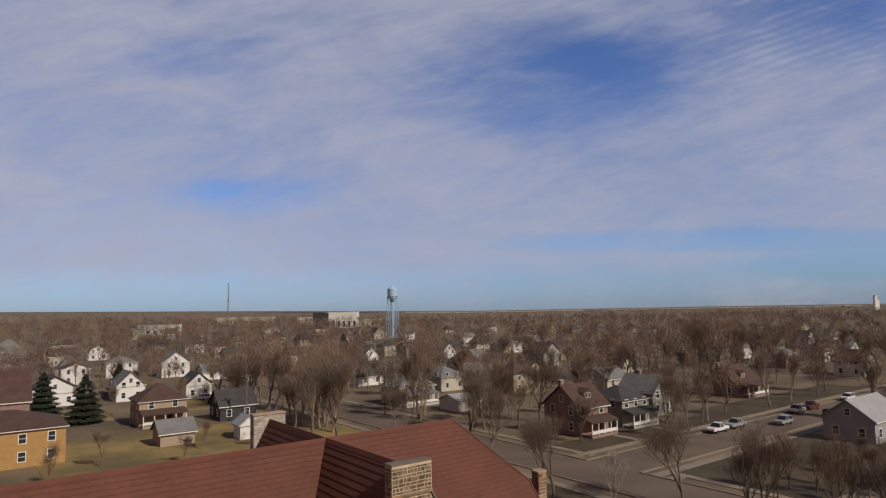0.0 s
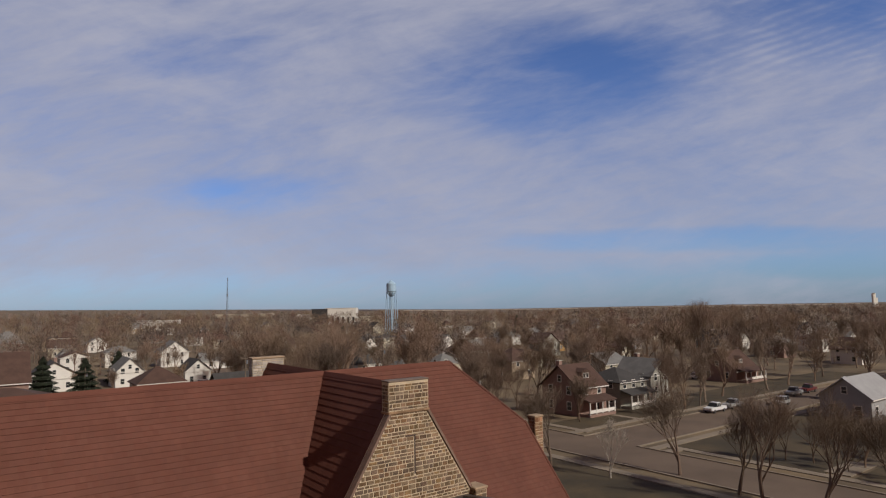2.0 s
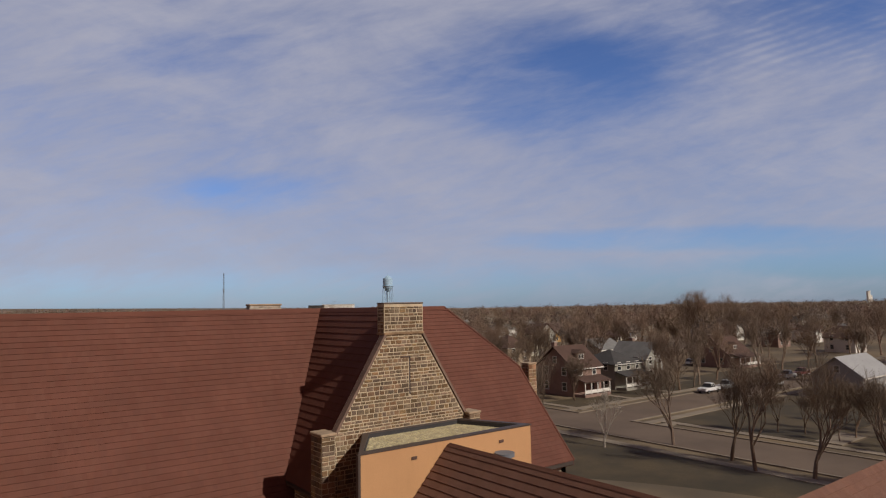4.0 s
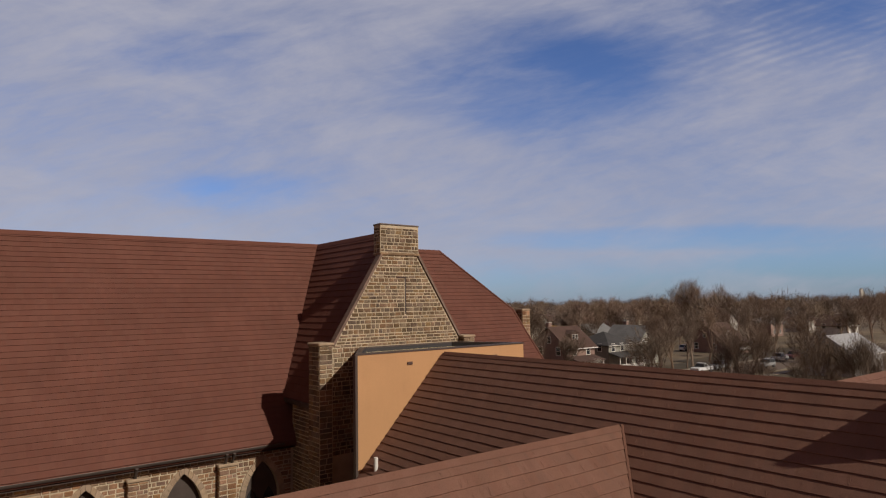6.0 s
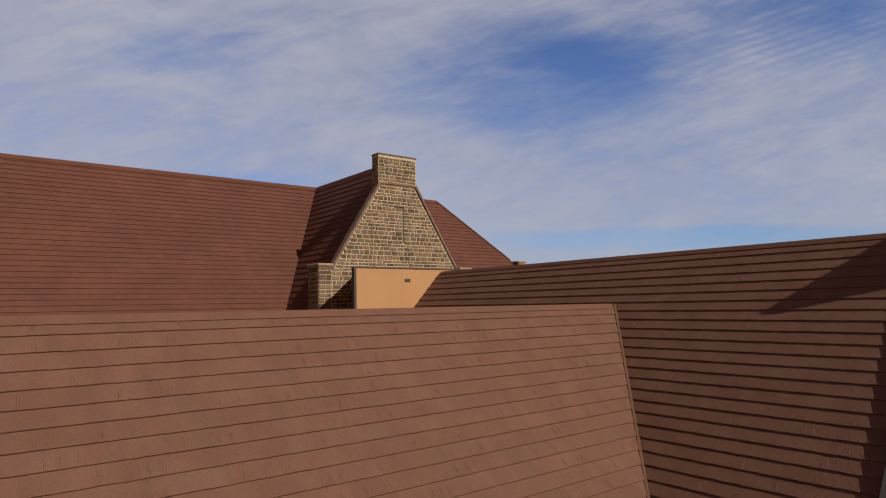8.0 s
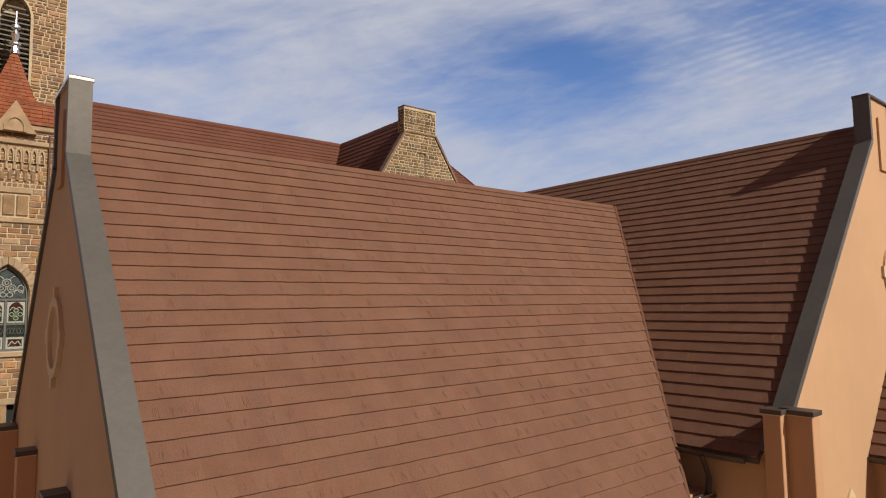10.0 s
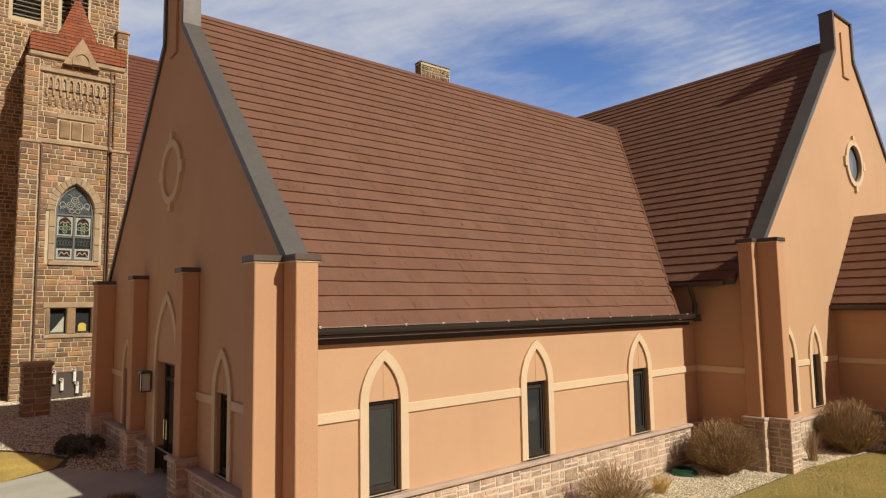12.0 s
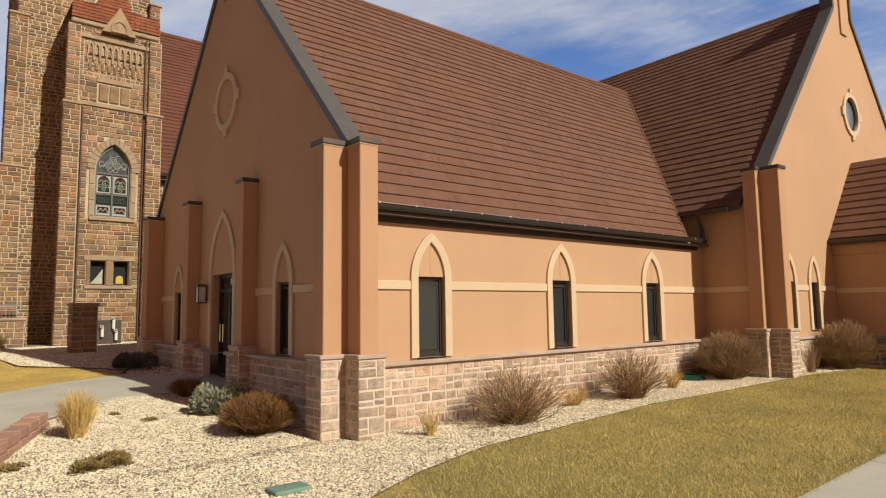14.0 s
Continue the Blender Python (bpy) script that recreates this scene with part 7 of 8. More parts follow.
def car(x, y, turn, paint, label, kind="suv"):
    """A parked car: body, cabin, glass, wheels, lamps."""
    c = thing("car", label, "car", group="cars parked in the street", at=(x, y, 0.035 + ground_z(x, y)))
    c.rotation_euler[2] = turn
    L, W = (5.1, 1.85) if kind == "pickup" else (4.4, 1.78)
    side = [(-L / 2, 0.45), (L / 2, 0.45), (L / 2, 0.85), (L / 2 - 0.15, 0.98), (L * 0.24, 1.06), (-L / 2 + 0.05, 1.06 if kind == "pickup" else 1.1), (-L / 2, 0.9)]
    g = Geo()
    g.prism([(p, -W / 2, q) for p, q in side], (0, W, 0))
    part("body", bevel(g, "body", paint, 0.07), paint, c)
    if kind == "pickup":
        cab = [(L * 0.22, 1.05), (L * 0.08, 1.68), (-L * 0.13, 1.72), (-L * 0.16, 1.05)]
    else:
        cab = [(L * 0.24, 1.05), (L * 0.07, 1.66), (-L * 0.40, 1.68), (-L * 0.48, 1.05)]
    g = Geo()
    lo, hi = W / 2 - 0.05, W / 2 - 0.22
    pts = [(cab[0][0], -lo, cab[0][1]), (cab[1][0], -hi, cab[1][1]), (cab[2][0], -hi, cab[2][1]), (cab[3][0], -lo, cab[3][1])]
    g.add(pts + [(a, -b, q) for a, b, q in pts], [(0, 1, 2, 3), (7, 6, 5, 4), (0, 4, 5, 1), (1, 5, 6, 2), (2, 6, 7, 3), (3, 7, 4, 0)])
    part("cabin_glass", g, GLASS, c)
    part("roof_panel", bm_mesh("roof_panel", soft_box(cab[2][0], cab[1][0], -hi - 0.02, hi + 0.02, cab[1][1] - 0.02, cab[2][1] + 0.06, 0.03), paint), paint, c)
    for s in (-1, 1):
        for u in (0.0, 0.33, 0.62):
            xx = cab[3][0] + 0.08 + (cab[0][0] - cab[3][0] - 0.2) * u
            g = Geo()
            g.tube((xx, s * (lo + 0.005), 1.05), (xx + (0.12 if u == 0 else 0.0), s * (hi + 0.01), 1.68), 0.045, 0.045, 4)
            part("pillar", g, paint, c)
        for xx in (-L * 0.31, L * 0.31):
            g = Geo()
            g.tube((xx, s * (W / 2 - 0.2), 0.33), (xx, s * (W / 2 + 0.02), 0.33), 0.33, 0.33, 14)
            wheel = part("wheel", g, RUBBER, c)
            g = Geo()
            g.tube((xx, s * (W / 2 + 0.021), 0.33), (xx, s * (W / 2 + 0.035), 0.33), 0.2, 0.18, 10)
            part("rim", g, SHINY, wheel)
        part("headlight", boxed(L / 2 - 0.12, L / 2 + 0.012, s * 0.62 - 0.16, s * 0.62 + 0.16, 0.72, 0.86), SHINY, c)
        part("tail_light", boxed(-L / 2 - 0.012, -L / 2 + 0.1, s * 0.72 - 0.1, s * 0.72 + 0.1, 0.78, 0.98), CAR_RED, c)
    part("bumper", boxed(L / 2 - 0.05, L / 2 + 0.06, -W / 2 + 0.1, W / 2 - 0.1, 0.42, 0.58), STEEL, c)
    return c


def bevel(g, name, mat, r):
    bm = bmesh.new()
    bm.from_mesh(g.mesh(name, mat))
    bmesh.ops.recalc_face_normals(bm, faces=bm.faces)
    bmesh.ops.bevel(bm, geom=bm.edges[:], offset=r, segments=2, affect="EDGES")
    return bm_mesh(name, bm, mat)


car(114.5, 61.4, math.pi, CAR_WHITE, "white pickup truck parked at the kerb", "pickup")
car(121.0, 61.5, math.pi, CAR_SILVER, "grey pickup truck parked behind another", "pickup")
car(130.5, 57.0, math.pi, CAR_SILVER, "silver sport utility car in the side street")
car(146.0, 61.5, math.pi, CAR_SILVER, "silver pickup parked at the far kerb", "pickup")
car(153.0, 61.6, math.pi, CAR_RED, "dark red pickup parked at the far kerb", "pickup")
car(172.0, 61.4, math.pi, CAR_WHITE, "white car parked down the street")
car(146.0, 54.6, 0.0, CAR_RED, "maroon car parked along the near kerb")
car(71.6, 18.0, math.pi / 2, CAR_DARK, "dark pickup truck parked along the street", "pickup")
car(58.0, 172.0, 0.3, CAR_DARK, "dark car parked beside a white house")
car(160.0, 92.5, 0.0, CAR_WHITE, "white car parked behind the bungalow")
car(56.0, 177.5, 0.2, CAR_WHITE, "white car parked beside a house")


def pole(x, y, h):
    p = thing("utility_pole", "weathered wooden utility pole with crossarm", "utility pole", group="utility poles", at=(x, y, 0))
    g = Geo()
    g.tube((0, 0, -0.5), (0, 0, h), 0.16, 0.11, 8)
    part("post", g, POLE_WOOD, p)
    part("crossarm", boxed(-1.1, 1.1, -0.07, 0.07, h - 0.9, h - 0.76), POLE_WOOD, p)
    for xx in (-0.9, -0.4, 0.4, 0.9):
        part("insulator", boxed(xx - 0.05, xx + 0.05, -0.05, 0.05, h - 0.76, h - 0.6), GLASS, p)
    g = Geo()
    g.tube((0.3, 0, h - 2.0), (0.3, 0, h - 1.2), 0.22, 0.22, 8)
    part("transformer", g, STEEL, p)


for x, y, h in ((23.9, 157.0, 8.5), (51.0, 132.0, 11.0), (79.0, 121.0, 12.0), (150, 105, 10)):
    pole(x, y, h)

# ---- trees ----


def grow(seed, height, spread, depth=5, twigs=6, thick=0.0065):
    """A bare tree: trunk with limbs, and a fine crown of twigs, as two meshes' geometry."""
    rr = random.Random(seed)
    wood, fine = Geo(), Geo()

    def limb(p, d, length, r, level):
        n = 2 if level < 3 else 1
        q = p
        for i in range(n):
            d = (d + Vector((rr.uniform(-1, 1), rr.uniform(-1, 1), rr.uniform(-0.2, 0.7))) * 0.16).normalized()
            e = q + d * length / n
            r1 = r * (0.82 if n == 2 else 0.62)
            (wood if level < 3 else fine).tube(q, e, r, max(r1, 0.012), 6 if level < 2 else 4 if level < 3 else 3, caps=False)
            q, r = e, r1
        if level >= 3:
            for _ in range(twigs if level >= depth else 3):
                w = (d * 1.0 + Vector((rr.uniform(-1, 1), rr.uniform(-1, 1), rr.uniform(-0.3, 0.9)))).normalized()
                st = p.lerp(q, rr.uniform(0.3, 1.0))
                side = w.cross(Vector((rr.uniform(-1, 1), rr.uniform(-1, 1), rr.uniform(-1, 1)))).normalized() * thick
                fine.add([st - side, st + side, st + w * rr.uniform(0.05, 0.10) * height * (1 if depth > 4 else 1.35)], [(0, 1, 2)])
        if level >= depth:
            return
        kids = rr.choice((4, 5)) if level < 1 else rr.choice((3, 4))
        for i in range(kids):
            side = Vector((rr.uniform(-1, 1), rr.uniform(-1, 1), rr.uniform(0.0, 0.9))).normalized()
            f = spread * (0.66 if level < 2 else 0.80)
            nd = (d * (1 - f * 0.5) + side * f).normalized()
            start = q if i == 0 else p.lerp(q, rr.uniform(0.5, 1.0))
            limb(start, nd, length * rr.uniform(0.66, 0.86), r * rr.uniform(0.6, 0.8), level + 1)

    limb(Vector((0, 0, -0.2)), Vector((0, 0, 1)), height * 0.25, height * 0.016, 0)
    return wood, fine


def tree_kind(seed, height, spread, bark, label, depth=5, twigs=6, thick=0.0065):
    wood, fine = grow(seed, height, spread, depth, twigs, thick)
    t = thing("tree", label, "tree")
    part("trunk", wood, bark, t)
    part("crown", fine, bark, t, "fine bare twigs")
    return t


kinds = [tree_kind(s, h, sp, BARK_NEAR, "bare deciduous tree with spreading twiggy crown") for s, h, sp in ((1, 14, 0.62), (2, 16, 0.55), (3, 13, 0.7), (4, 17, 0.6), (5, 15, 0.5))]
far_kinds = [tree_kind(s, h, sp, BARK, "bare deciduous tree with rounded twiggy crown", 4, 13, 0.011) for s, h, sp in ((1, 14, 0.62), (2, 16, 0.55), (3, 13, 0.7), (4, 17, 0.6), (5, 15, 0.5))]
birch = tree_kind(9, 9, 0.5, BIRCH, "pale-barked birch with fine bare branches", 4, 5)
rt = random.Random(12)
spots = [(70.8, 40.6, 0, 0.8), (68.7, 32.3, 1, 0.68), (66.2, 28.4, 2, 0.92), (67.6, 23.5, 3, 0.66), (64.0, 57.0, 2, 0.75), (62.0, 53.0, 0, 0.7), (69.0, 17.0, 4, 0.75), (72.0, 8.5, 1, 0.8), (87.0, 36.0, 2, 0.65), (90.0, 28.0, 4, 0.7),
         (84.0, 92.0, 3, 1.0), (86.0, 97.0, 1, 1.0), (89.5, 88.0, 0, 0.85), (117.0, 72.0, 4, 0.95), (124.0, 69.0, 0, 1.0), (134.0, 71.0, 3, 0.9), (150.0, 69.0, 1, 1.0), (162.0, 70.0, 4, 1.0), (174.0, 69.0, 2, 1.0),
         (186.0, 72.0, 3, 1.0), (20.0, 110.0, 2, 0.75), (45.0, 108.0, 0, 0.7),
         (68.9, 79.0, 1, 0.95), (69.1, 73.5, 3, 0.85), (88.6, 71.5, 2, 0.62), (90.0, 73.0, 0, 0.7), (103.5, 64.9, 1, 0.85), (113.5, 66.9, 3, 0.8), (119.0, 67.2, 0, 0.85), (84.5, 38.0, 3, 0.55), (88.0, 33.0, 0, 0.6), (92.5, 32.0, 1, 0.6),
         (96.0, 27.0, 2, 0.6), (98.5, 25.5, 3, 0.6), (93.0, 24.0, 4, 0.6), (103.0, 30.0, 0, 0.55), (109.0, 27.0, 2, 0.6), (31.0, 104.0, 2, 0.6), (12.0, 102.0, 1, 0.6), (36.0, 112.0, 4, 0.6)]
for i in range(16):
    spots.append((rt.uniform(84, 118), rt.uniform(12, 36), rt.randrange(5), rt.uniform(0.45, 0.62)))
for i in range(46):
    spots.append((rt.uniform(56, 104), rt.uniform(98, 175), rt.randrange(5), rt.uniform(0.9, 1.35)))
for i in range(58):
    spots.append((rt.uniform(100, 215), rt.uniform(88, 185), rt.randrange(5), rt.uniform(0.7, 1.15)))
for i in range(30):
    spots.append((rt.uniform(-5, 60), rt.uniform(165, 245), rt.randrange(5), rt.uniform(0.55, 0.9)))
for i in range(44):
    spots.append((rt.uniform(138, 270), rt.uniform(12, 50), rt.randrange(5), rt.uniform(0.8, 1.2)))
for i in range(12):
    spots.append((*far_point(rt.uniform(0.37, 0.52), rt.uniform(225, 300)), rt.randrange(5), rt.uniform(1.25, 1.5)))
for i in range(14):
    spots.append((*far_point(rt.uniform(0.05, 0.37), rt.uniform(200, 320)), rt.randrange(5), rt.uniform(1.05, 1.25)))
for i in range(16):
    spots.append((*far_point(rt.uniform(0.5, 0.74), rt.uniform(220, 360)), rt.randrange(5), rt.uniform(1.05, 1.3)))
for x, y, k, s in spots:
    if y > 80 and any(p - 2 < x < p + 12 and q - 3 < y < q + 12 for p, q in PLOTS):
        continue
    if (69.5 < x < 80.5) and y > 45:
        x -= 14
    m = Matrix.Translation((x, y, ground_z(x, y))) @ Matrix.Rotation(rt.uniform(0, 6.28), 4, "Z")
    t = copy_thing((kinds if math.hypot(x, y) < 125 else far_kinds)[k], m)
    s *= 1.2 if 60 < x < 75 and y < 60 else 0.8 if 84 < x < 112 and y < 40 else 0.75 if y > 99 and x < 46 else 1.0
    t.scale = (s, s, s * rt.uniform(0.92, 1.08))
for t, (x, y) in zip(kinds, ((64.5, -6.0), (71.5, -14.0), (95.0, 100.0), (99.0, 92.0), (60.0, 85.0))):
    t.matrix_world = Matrix.Translation((x, y, 0))
for t, (x, y) in zip(far_kinds, ((128.0, 98.0), (141.0, 118.0), (96.0, 150.0), (86.0, 168.0), (171.0, 104.0))):
    t.matrix_world = Matrix.Translation((x, y, 0))
birch.matrix_world = Matrix.Translation((63.7, 45.2, 0))


def spruce(x, y, h, seed):
    rr = random.Random(seed)
    t = thing("spruce", "dense dark green spruce tree", "tree", group="spruces by the houses", at=(x, y, ground_z(x, y)))
    g = Geo()
    g.tube((0, 0, -0.2), (0, 0, h * 0.9), 0.2, 0.04, 6)
    part("trunk", g, BARK, t)
    g = Geo()
    for i in range(9000):
        f = rr.random() ** 0.62
        z = h * (1 - f)
        tier = 0.78 + 0.22 * math.sin(z * 5.0 + seed)
        r = (f ** 0.8) * h * 0.46 * tier * (1 - 0.75 * rr.random() ** 2)
        a = rr.uniform(0, 6.28)
        p = Vector((r * math.cos(a), r * math.sin(a), z + 0.35 - r * 0.12))
        s = rr.uniform(0.3, 0.6)
        d = Vector((math.cos(a), math.sin(a), -0.35)) * s
        w = Vector((-math.sin(a), math.cos(a), rr.uniform(-0.4, 0.4))) * s * 0.4
        g.add([p - w, p + w, p + d], [(0, 1, 2)])
    part("crown", g, SPRUCE, t)


spruce(17.6, 178.0, 10.0, 1)
spruce(24.0, 158.5, 10.3, 2)
spruce(39.0, 206.0, 9.0, 3)
spruce(300.0, 310.0, 14.0, 4)
spruce(150.0, 275.0, 12.0, 5)
spruce(330.0, 190.0, 11.0, 6)


# far bare woods: trunks and slivers of twig, too many to count
def woods():
    rr = random.Random(31)
    uni = rr.uniform
    made = [Geo() for _ in range(6)]
    for r0, r1, count, sliver, width, hh in ((190, 430, 900, 330, 0.075, (8, 17)), (430, 900, 1700, 200, 0.13, (7, 19)), (900, 2600, 1300, 46, 0.6, (7, 11))):
        for _ in range(count):
            a = radians(uni(-4, 80))
            r = math.sqrt(uni(r0 * r0, r1 * r1))
            x, y = 2 + r * math.sin(a), -4 + r * math.cos(a)
            if (52 < y < 64 and x < 420) or (r < 430 and any(p - 3 < x < p + 12 and q - 9 < y < q + 12 for p, q in PLOTS)):
                continue
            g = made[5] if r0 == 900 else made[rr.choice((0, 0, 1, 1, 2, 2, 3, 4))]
            z, h = ground_z(x, y), uni(*hh)
            w = h * uni(0.30, 0.42)
            fork = Vector((x, y, z + h * 0.3))
            g.add([(x - width * 1.6, y, z - 0.3), (x + width * 1.6, y + width, z - 0.3), (x, y, z + h * 0.7)], [(0, 1, 2)])
            # rounded clumps of twigs round a few limbs
            lobes = []
            for _ in range(rr.randint(5, 8)):
                b, k = uni(0, 6.283), uni(0.15, 0.75)
                lobes.append((Vector((x + w * k * math.cos(b), y + w * k * math.sin(b), z + h * (0.80 - 0.42 * k * k * uni(0.5, 1.4)))), h * uni(0.13, 0.20)))
            for c, _ in lobes:
                g.add([fork - Vector((width, 0, 0)), fork + Vector((width, 0, 0)), c], [(0, 1, 2)])
            for _ in range(sliver):
                c, rad = rr.choice(lobes)
                d = Vector((rr.gauss(0, 1), rr.gauss(0, 1), rr.gauss(0, 1))).normalized()
                st = c + d * rad * uni(0.25, 1.0)
                e = (d + Vector((uni(-0.7, 0.7), uni(-0.7, 0.7), uni(-0.1, 0.9)))).normalized() * h * uni(0.05, 0.11)
                side = Vector((uni(-1, 1), uni(-1, 1), uni(-0.5, 0.5))).normalized() * width
                g.add([st - side, st + side, st + e], [(0, 1, 2)])
    for g, mat, label in zip(made, WOODS + [FAR_WOODS], ("brown bare winter trees over the town", "tan-grey bare cottonwoods over the town", "reddish bare winter trees over the town", "dark bare winter trees over the town", "grey bare winter trees over the town", "brown shelter belts near the horizon, paled for haze")):
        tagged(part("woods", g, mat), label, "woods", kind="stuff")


def field(u0, u1, d0, d1, mat, label):
    """A flat farm field far beyond the town."""
    g = Geo()
    n = 8
    for d in (d0, d1):
        for i in range(n + 1):
            x, y = far_point(u0 + (u1 - u0) * i / n, d)
            g.v.append((x, y, ground_z(x, y) + 2.0))
    g.f += [(i, i + 1, n + 2 + i, n + 1 + i) for i in range(n)]
    tagged(part("field", g, mat), label, "field", kind="structure")


STUBBLE = material("pale stubble field", (0.42, 0.33, 0.24), 0.95, vary=0.2, scale=0.004, fine=0.05, bump=0)
PLOUGHED = material("dark ploughed field", (0.16, 0.13, 0.12), 0.95, vary=0.2, scale=0.004, fine=0.05, bump=0)
field(-0.06, 0.22, 2900, 3600, STUBBLE, "pale tan stubble field at the horizon")
field(0.26, 0.66, 3000, 3500, STUBBLE, "pale tan stubble field at the horizon")
field(-0.30, -0.10, 3300, 4000, PLOUGHED, "dark ploughed field at the horizon")
woods()

# ---- planting and small things of the yard ----


def shrub(x, y, width, height, stems, mat, label, seed, name="shrub", upright=False, twig=4, group="", loose=0.2):
    """A leafless shrub: many thin stems rise from the base to a rounded crown and split into twigs there."""
    rr = random.Random(seed)
    t = thing(name, label, "shrub", group, at=(x, y, ground_z(x, y)))
    g = Geo()
    for _ in range(stems):
        a = rr.uniform(0, 6.283)
        p = Vector((0.13 * width * rr.uniform(-1, 1), 0.13 * width * rr.uniform(-1, 1), -0.02))
        k = rr.uniform(1 - 2 * loose, 1.0 + 0.25 * loose)
        if upright:
            f = math.sqrt(rr.random())
            end = Vector((0.5 * width * f * math.cos(a), 0.5 * width * f * math.sin(a), height * (1 - 0.25 * f * f) * k))
        else:
            c = rr.uniform(-0.30, 1.0)
            s = math.sqrt(1 - c * c)
            end = Vector((0.5 * width * s * math.cos(a) * k, 0.5 * width * s * math.sin(a) * k, height * (0.42 + 0.58 * c * k)))
        mid = p.lerp(end, 0.5) + Vector((rr.uniform(-1, 1), rr.uniform(-1, 1), rr.uniform(-0.5, 1))) * 0.05 * width
        r = rr.uniform(0.0035, 0.006)
        g.tube(p, mid, r, r * 0.8, 3, False)
        g.tube(mid, end, r * 0.8, r * 0.35, 3, False)
        for _ in range(twig):
            q = mid.lerp(end, rr.uniform(0.35, 1.0))
            d = (end - mid).normalized() + Vector((rr.uniform(-1, 1), rr.uniform(-1, 1), rr.uniform(-0.4, 0.9))) * 0.75
            e = q + d.normalized() * rr.uniform(0.05, 0.14) * max(width, 0.7)
            n = d.cross(Vector((rr.uniform(-1, 1), rr.uniform(-1, 1), rr.uniform(-1, 1)))).normalized() * r * 0.75
            g.add([q - n, q + n, e], [(0, 1, 2)])
    part("stem", g, mat, t, kind="stuff")
    return t


shrub(2.58, -1.08, 1.75, 1.0, 520, TWIG, "leafless tan shrub in the pebble bed", 1, group="leafless shrubs along the wall")
shrub(6.0, -0.98, 1.55, 1.0, 480, TWIG, "leafless tan shrub in the pebble bed", 2, group="leafless shrubs along the wall")
shrub(10.0, -0.98, 1.6, 1.15, 1500, TWIG, "dense rounded leafless shrub beside the corner", 3, twig=5, loose=0.1, group="leafless shrubs along the wall")
shrub(13.9, -2.2, 1.5, 1.3, 1500, TWIG, "dense rounded leafless shrub before the gable", 4, twig=5, loose=0.1, group="leafless shrubs along the wall")
shrub(12.3, -1.95, 0.6, 0.8, 90, TWIG, "thin leafless shrub before the gable", 5, upright=True)
shrub(-1.02, 1.12, 1.22, 0.62, 1700, RUST, "low russet mounded shrub by the corner", 6, twig=6, loose=0.1)
shrub(-1.0, 4.75, 0.8, 0.38, 500, RUST, "low russet mounded shrub beside the walk", 7, twig=5, loose=0.12)
shrub(0.92, -0.85, 0.45, 0.5, 70, STRAW, "thin dry ornamental grass at the wall", 8, "ornamental_grass", True, 1)
shrub(4.5, -0.72, 0.7, 0.38, 120, STRAW, "low dry ornamental grass at the wall", 9, "ornamental_grass", True, 1)
shrub(7.7, -0.85, 0.6, 0.45, 120, STRAW, "dry ornamental grass at the wall", 10, "ornamental_grass", True, 1)
shrub(-3.35, 2.45, 0.66, 0.74, 620, STRAW, "golden upright ornamental grass beside the walk", 11, "ornamental_grass", True, 1)


def mound(x, y, width, depth, height, n, mat, label, seed, name="evergreen_shrub", leaf=0.045):
    """A low shrub of many small leaves over short stems, with an uneven outline."""
    rr = random.Random(seed)
    t = thing(name, label, "shrub", at=(x, y, ground_z(x, y)))
    g = Geo()
    lobes = [(rr.uniform(-0.32, 0.32) * width, rr.uniform(-0.32, 0.32) * depth, rr.uniform(0.5, 0.9)) for _ in range(9)]
    for _ in range(n):
        lx, ly, s = rr.choice(lobes)
        a, b = rr.uniform(0, 6.283), math.acos(rr.uniform(-0.1, 1))
        k = rr.uniform(0.6, 1.0)
        p = Vector((lx + 0.32 * width * s * k * math.sin(b) * math.cos(a), ly + 0.32 * depth * s * k * math.sin(b) * math.sin(a), height * (0.15 + 0.85 * s * k * math.cos(b))))
        d = Vector((math.sin(b) * math.cos(a), math.sin(b) * math.sin(a), math.cos(b) + 0.3)).normalized()
        q = d.cross(Vector((rr.uniform(-1, 1), rr.uniform(-1, 1), rr.uniform(-1, 1)))).normalized()
        l = leaf * rr.uniform(0.7, 1.4)
        g.add([p - q * l * 0.4, p + q * l * 0.4, p + d * l], [(0, 1, 2)])
    part("foliage", g, mat, t, kind="stuff")
    g = Geo()
    for i in range(12):
        a = i * 0.52
        g.tube((0, 0, -0.02), (0.3 * width * math.cos(a), 0.3 * depth * math.sin(a), height * 0.5), 0.008, 0.004, 4)
    part("stem", g, BARK, t)


mound(-1.02, 2.75, 0.98, 0.95, 0.66, 9500, JUNIPER, "grey-green juniper beside the stone base", 1)
mound(-0.2, 3.1, 0.6, 0.6, 0.35, 1500, DARKBUSH, "dark low evergreen in the wall's shade", 2)
mound(-0.75, 9.75, 1.1, 1.9, 0.55, 5200, DARKBUSH, "dark spreading evergreen by the wing", 3)
mound(-3.38, 0.72, 0.8, 0.62, 0.17, 4200, MAT, "flat olive groundcover mat in the pebbles", 4, "groundcover", 0.03)
mound(-4.3, 1.2, 0.4, 0.4, 0.07, 700, MAT, "small olive groundcover mat in the pebbles", 5, "groundcover", 0.03)
mound(-2.18, 2.98, 0.28, 0.22, 0.06, 400, MAT, "small dry groundcover tuft in the pebbles", 6, "groundcover", 0.03)
mound(-2.52, 3.8, 0.24, 0.2, 0.05, 300, MAT, "small dry groundcover tuft in the pebbles", 7, "groundcover", 0.03)

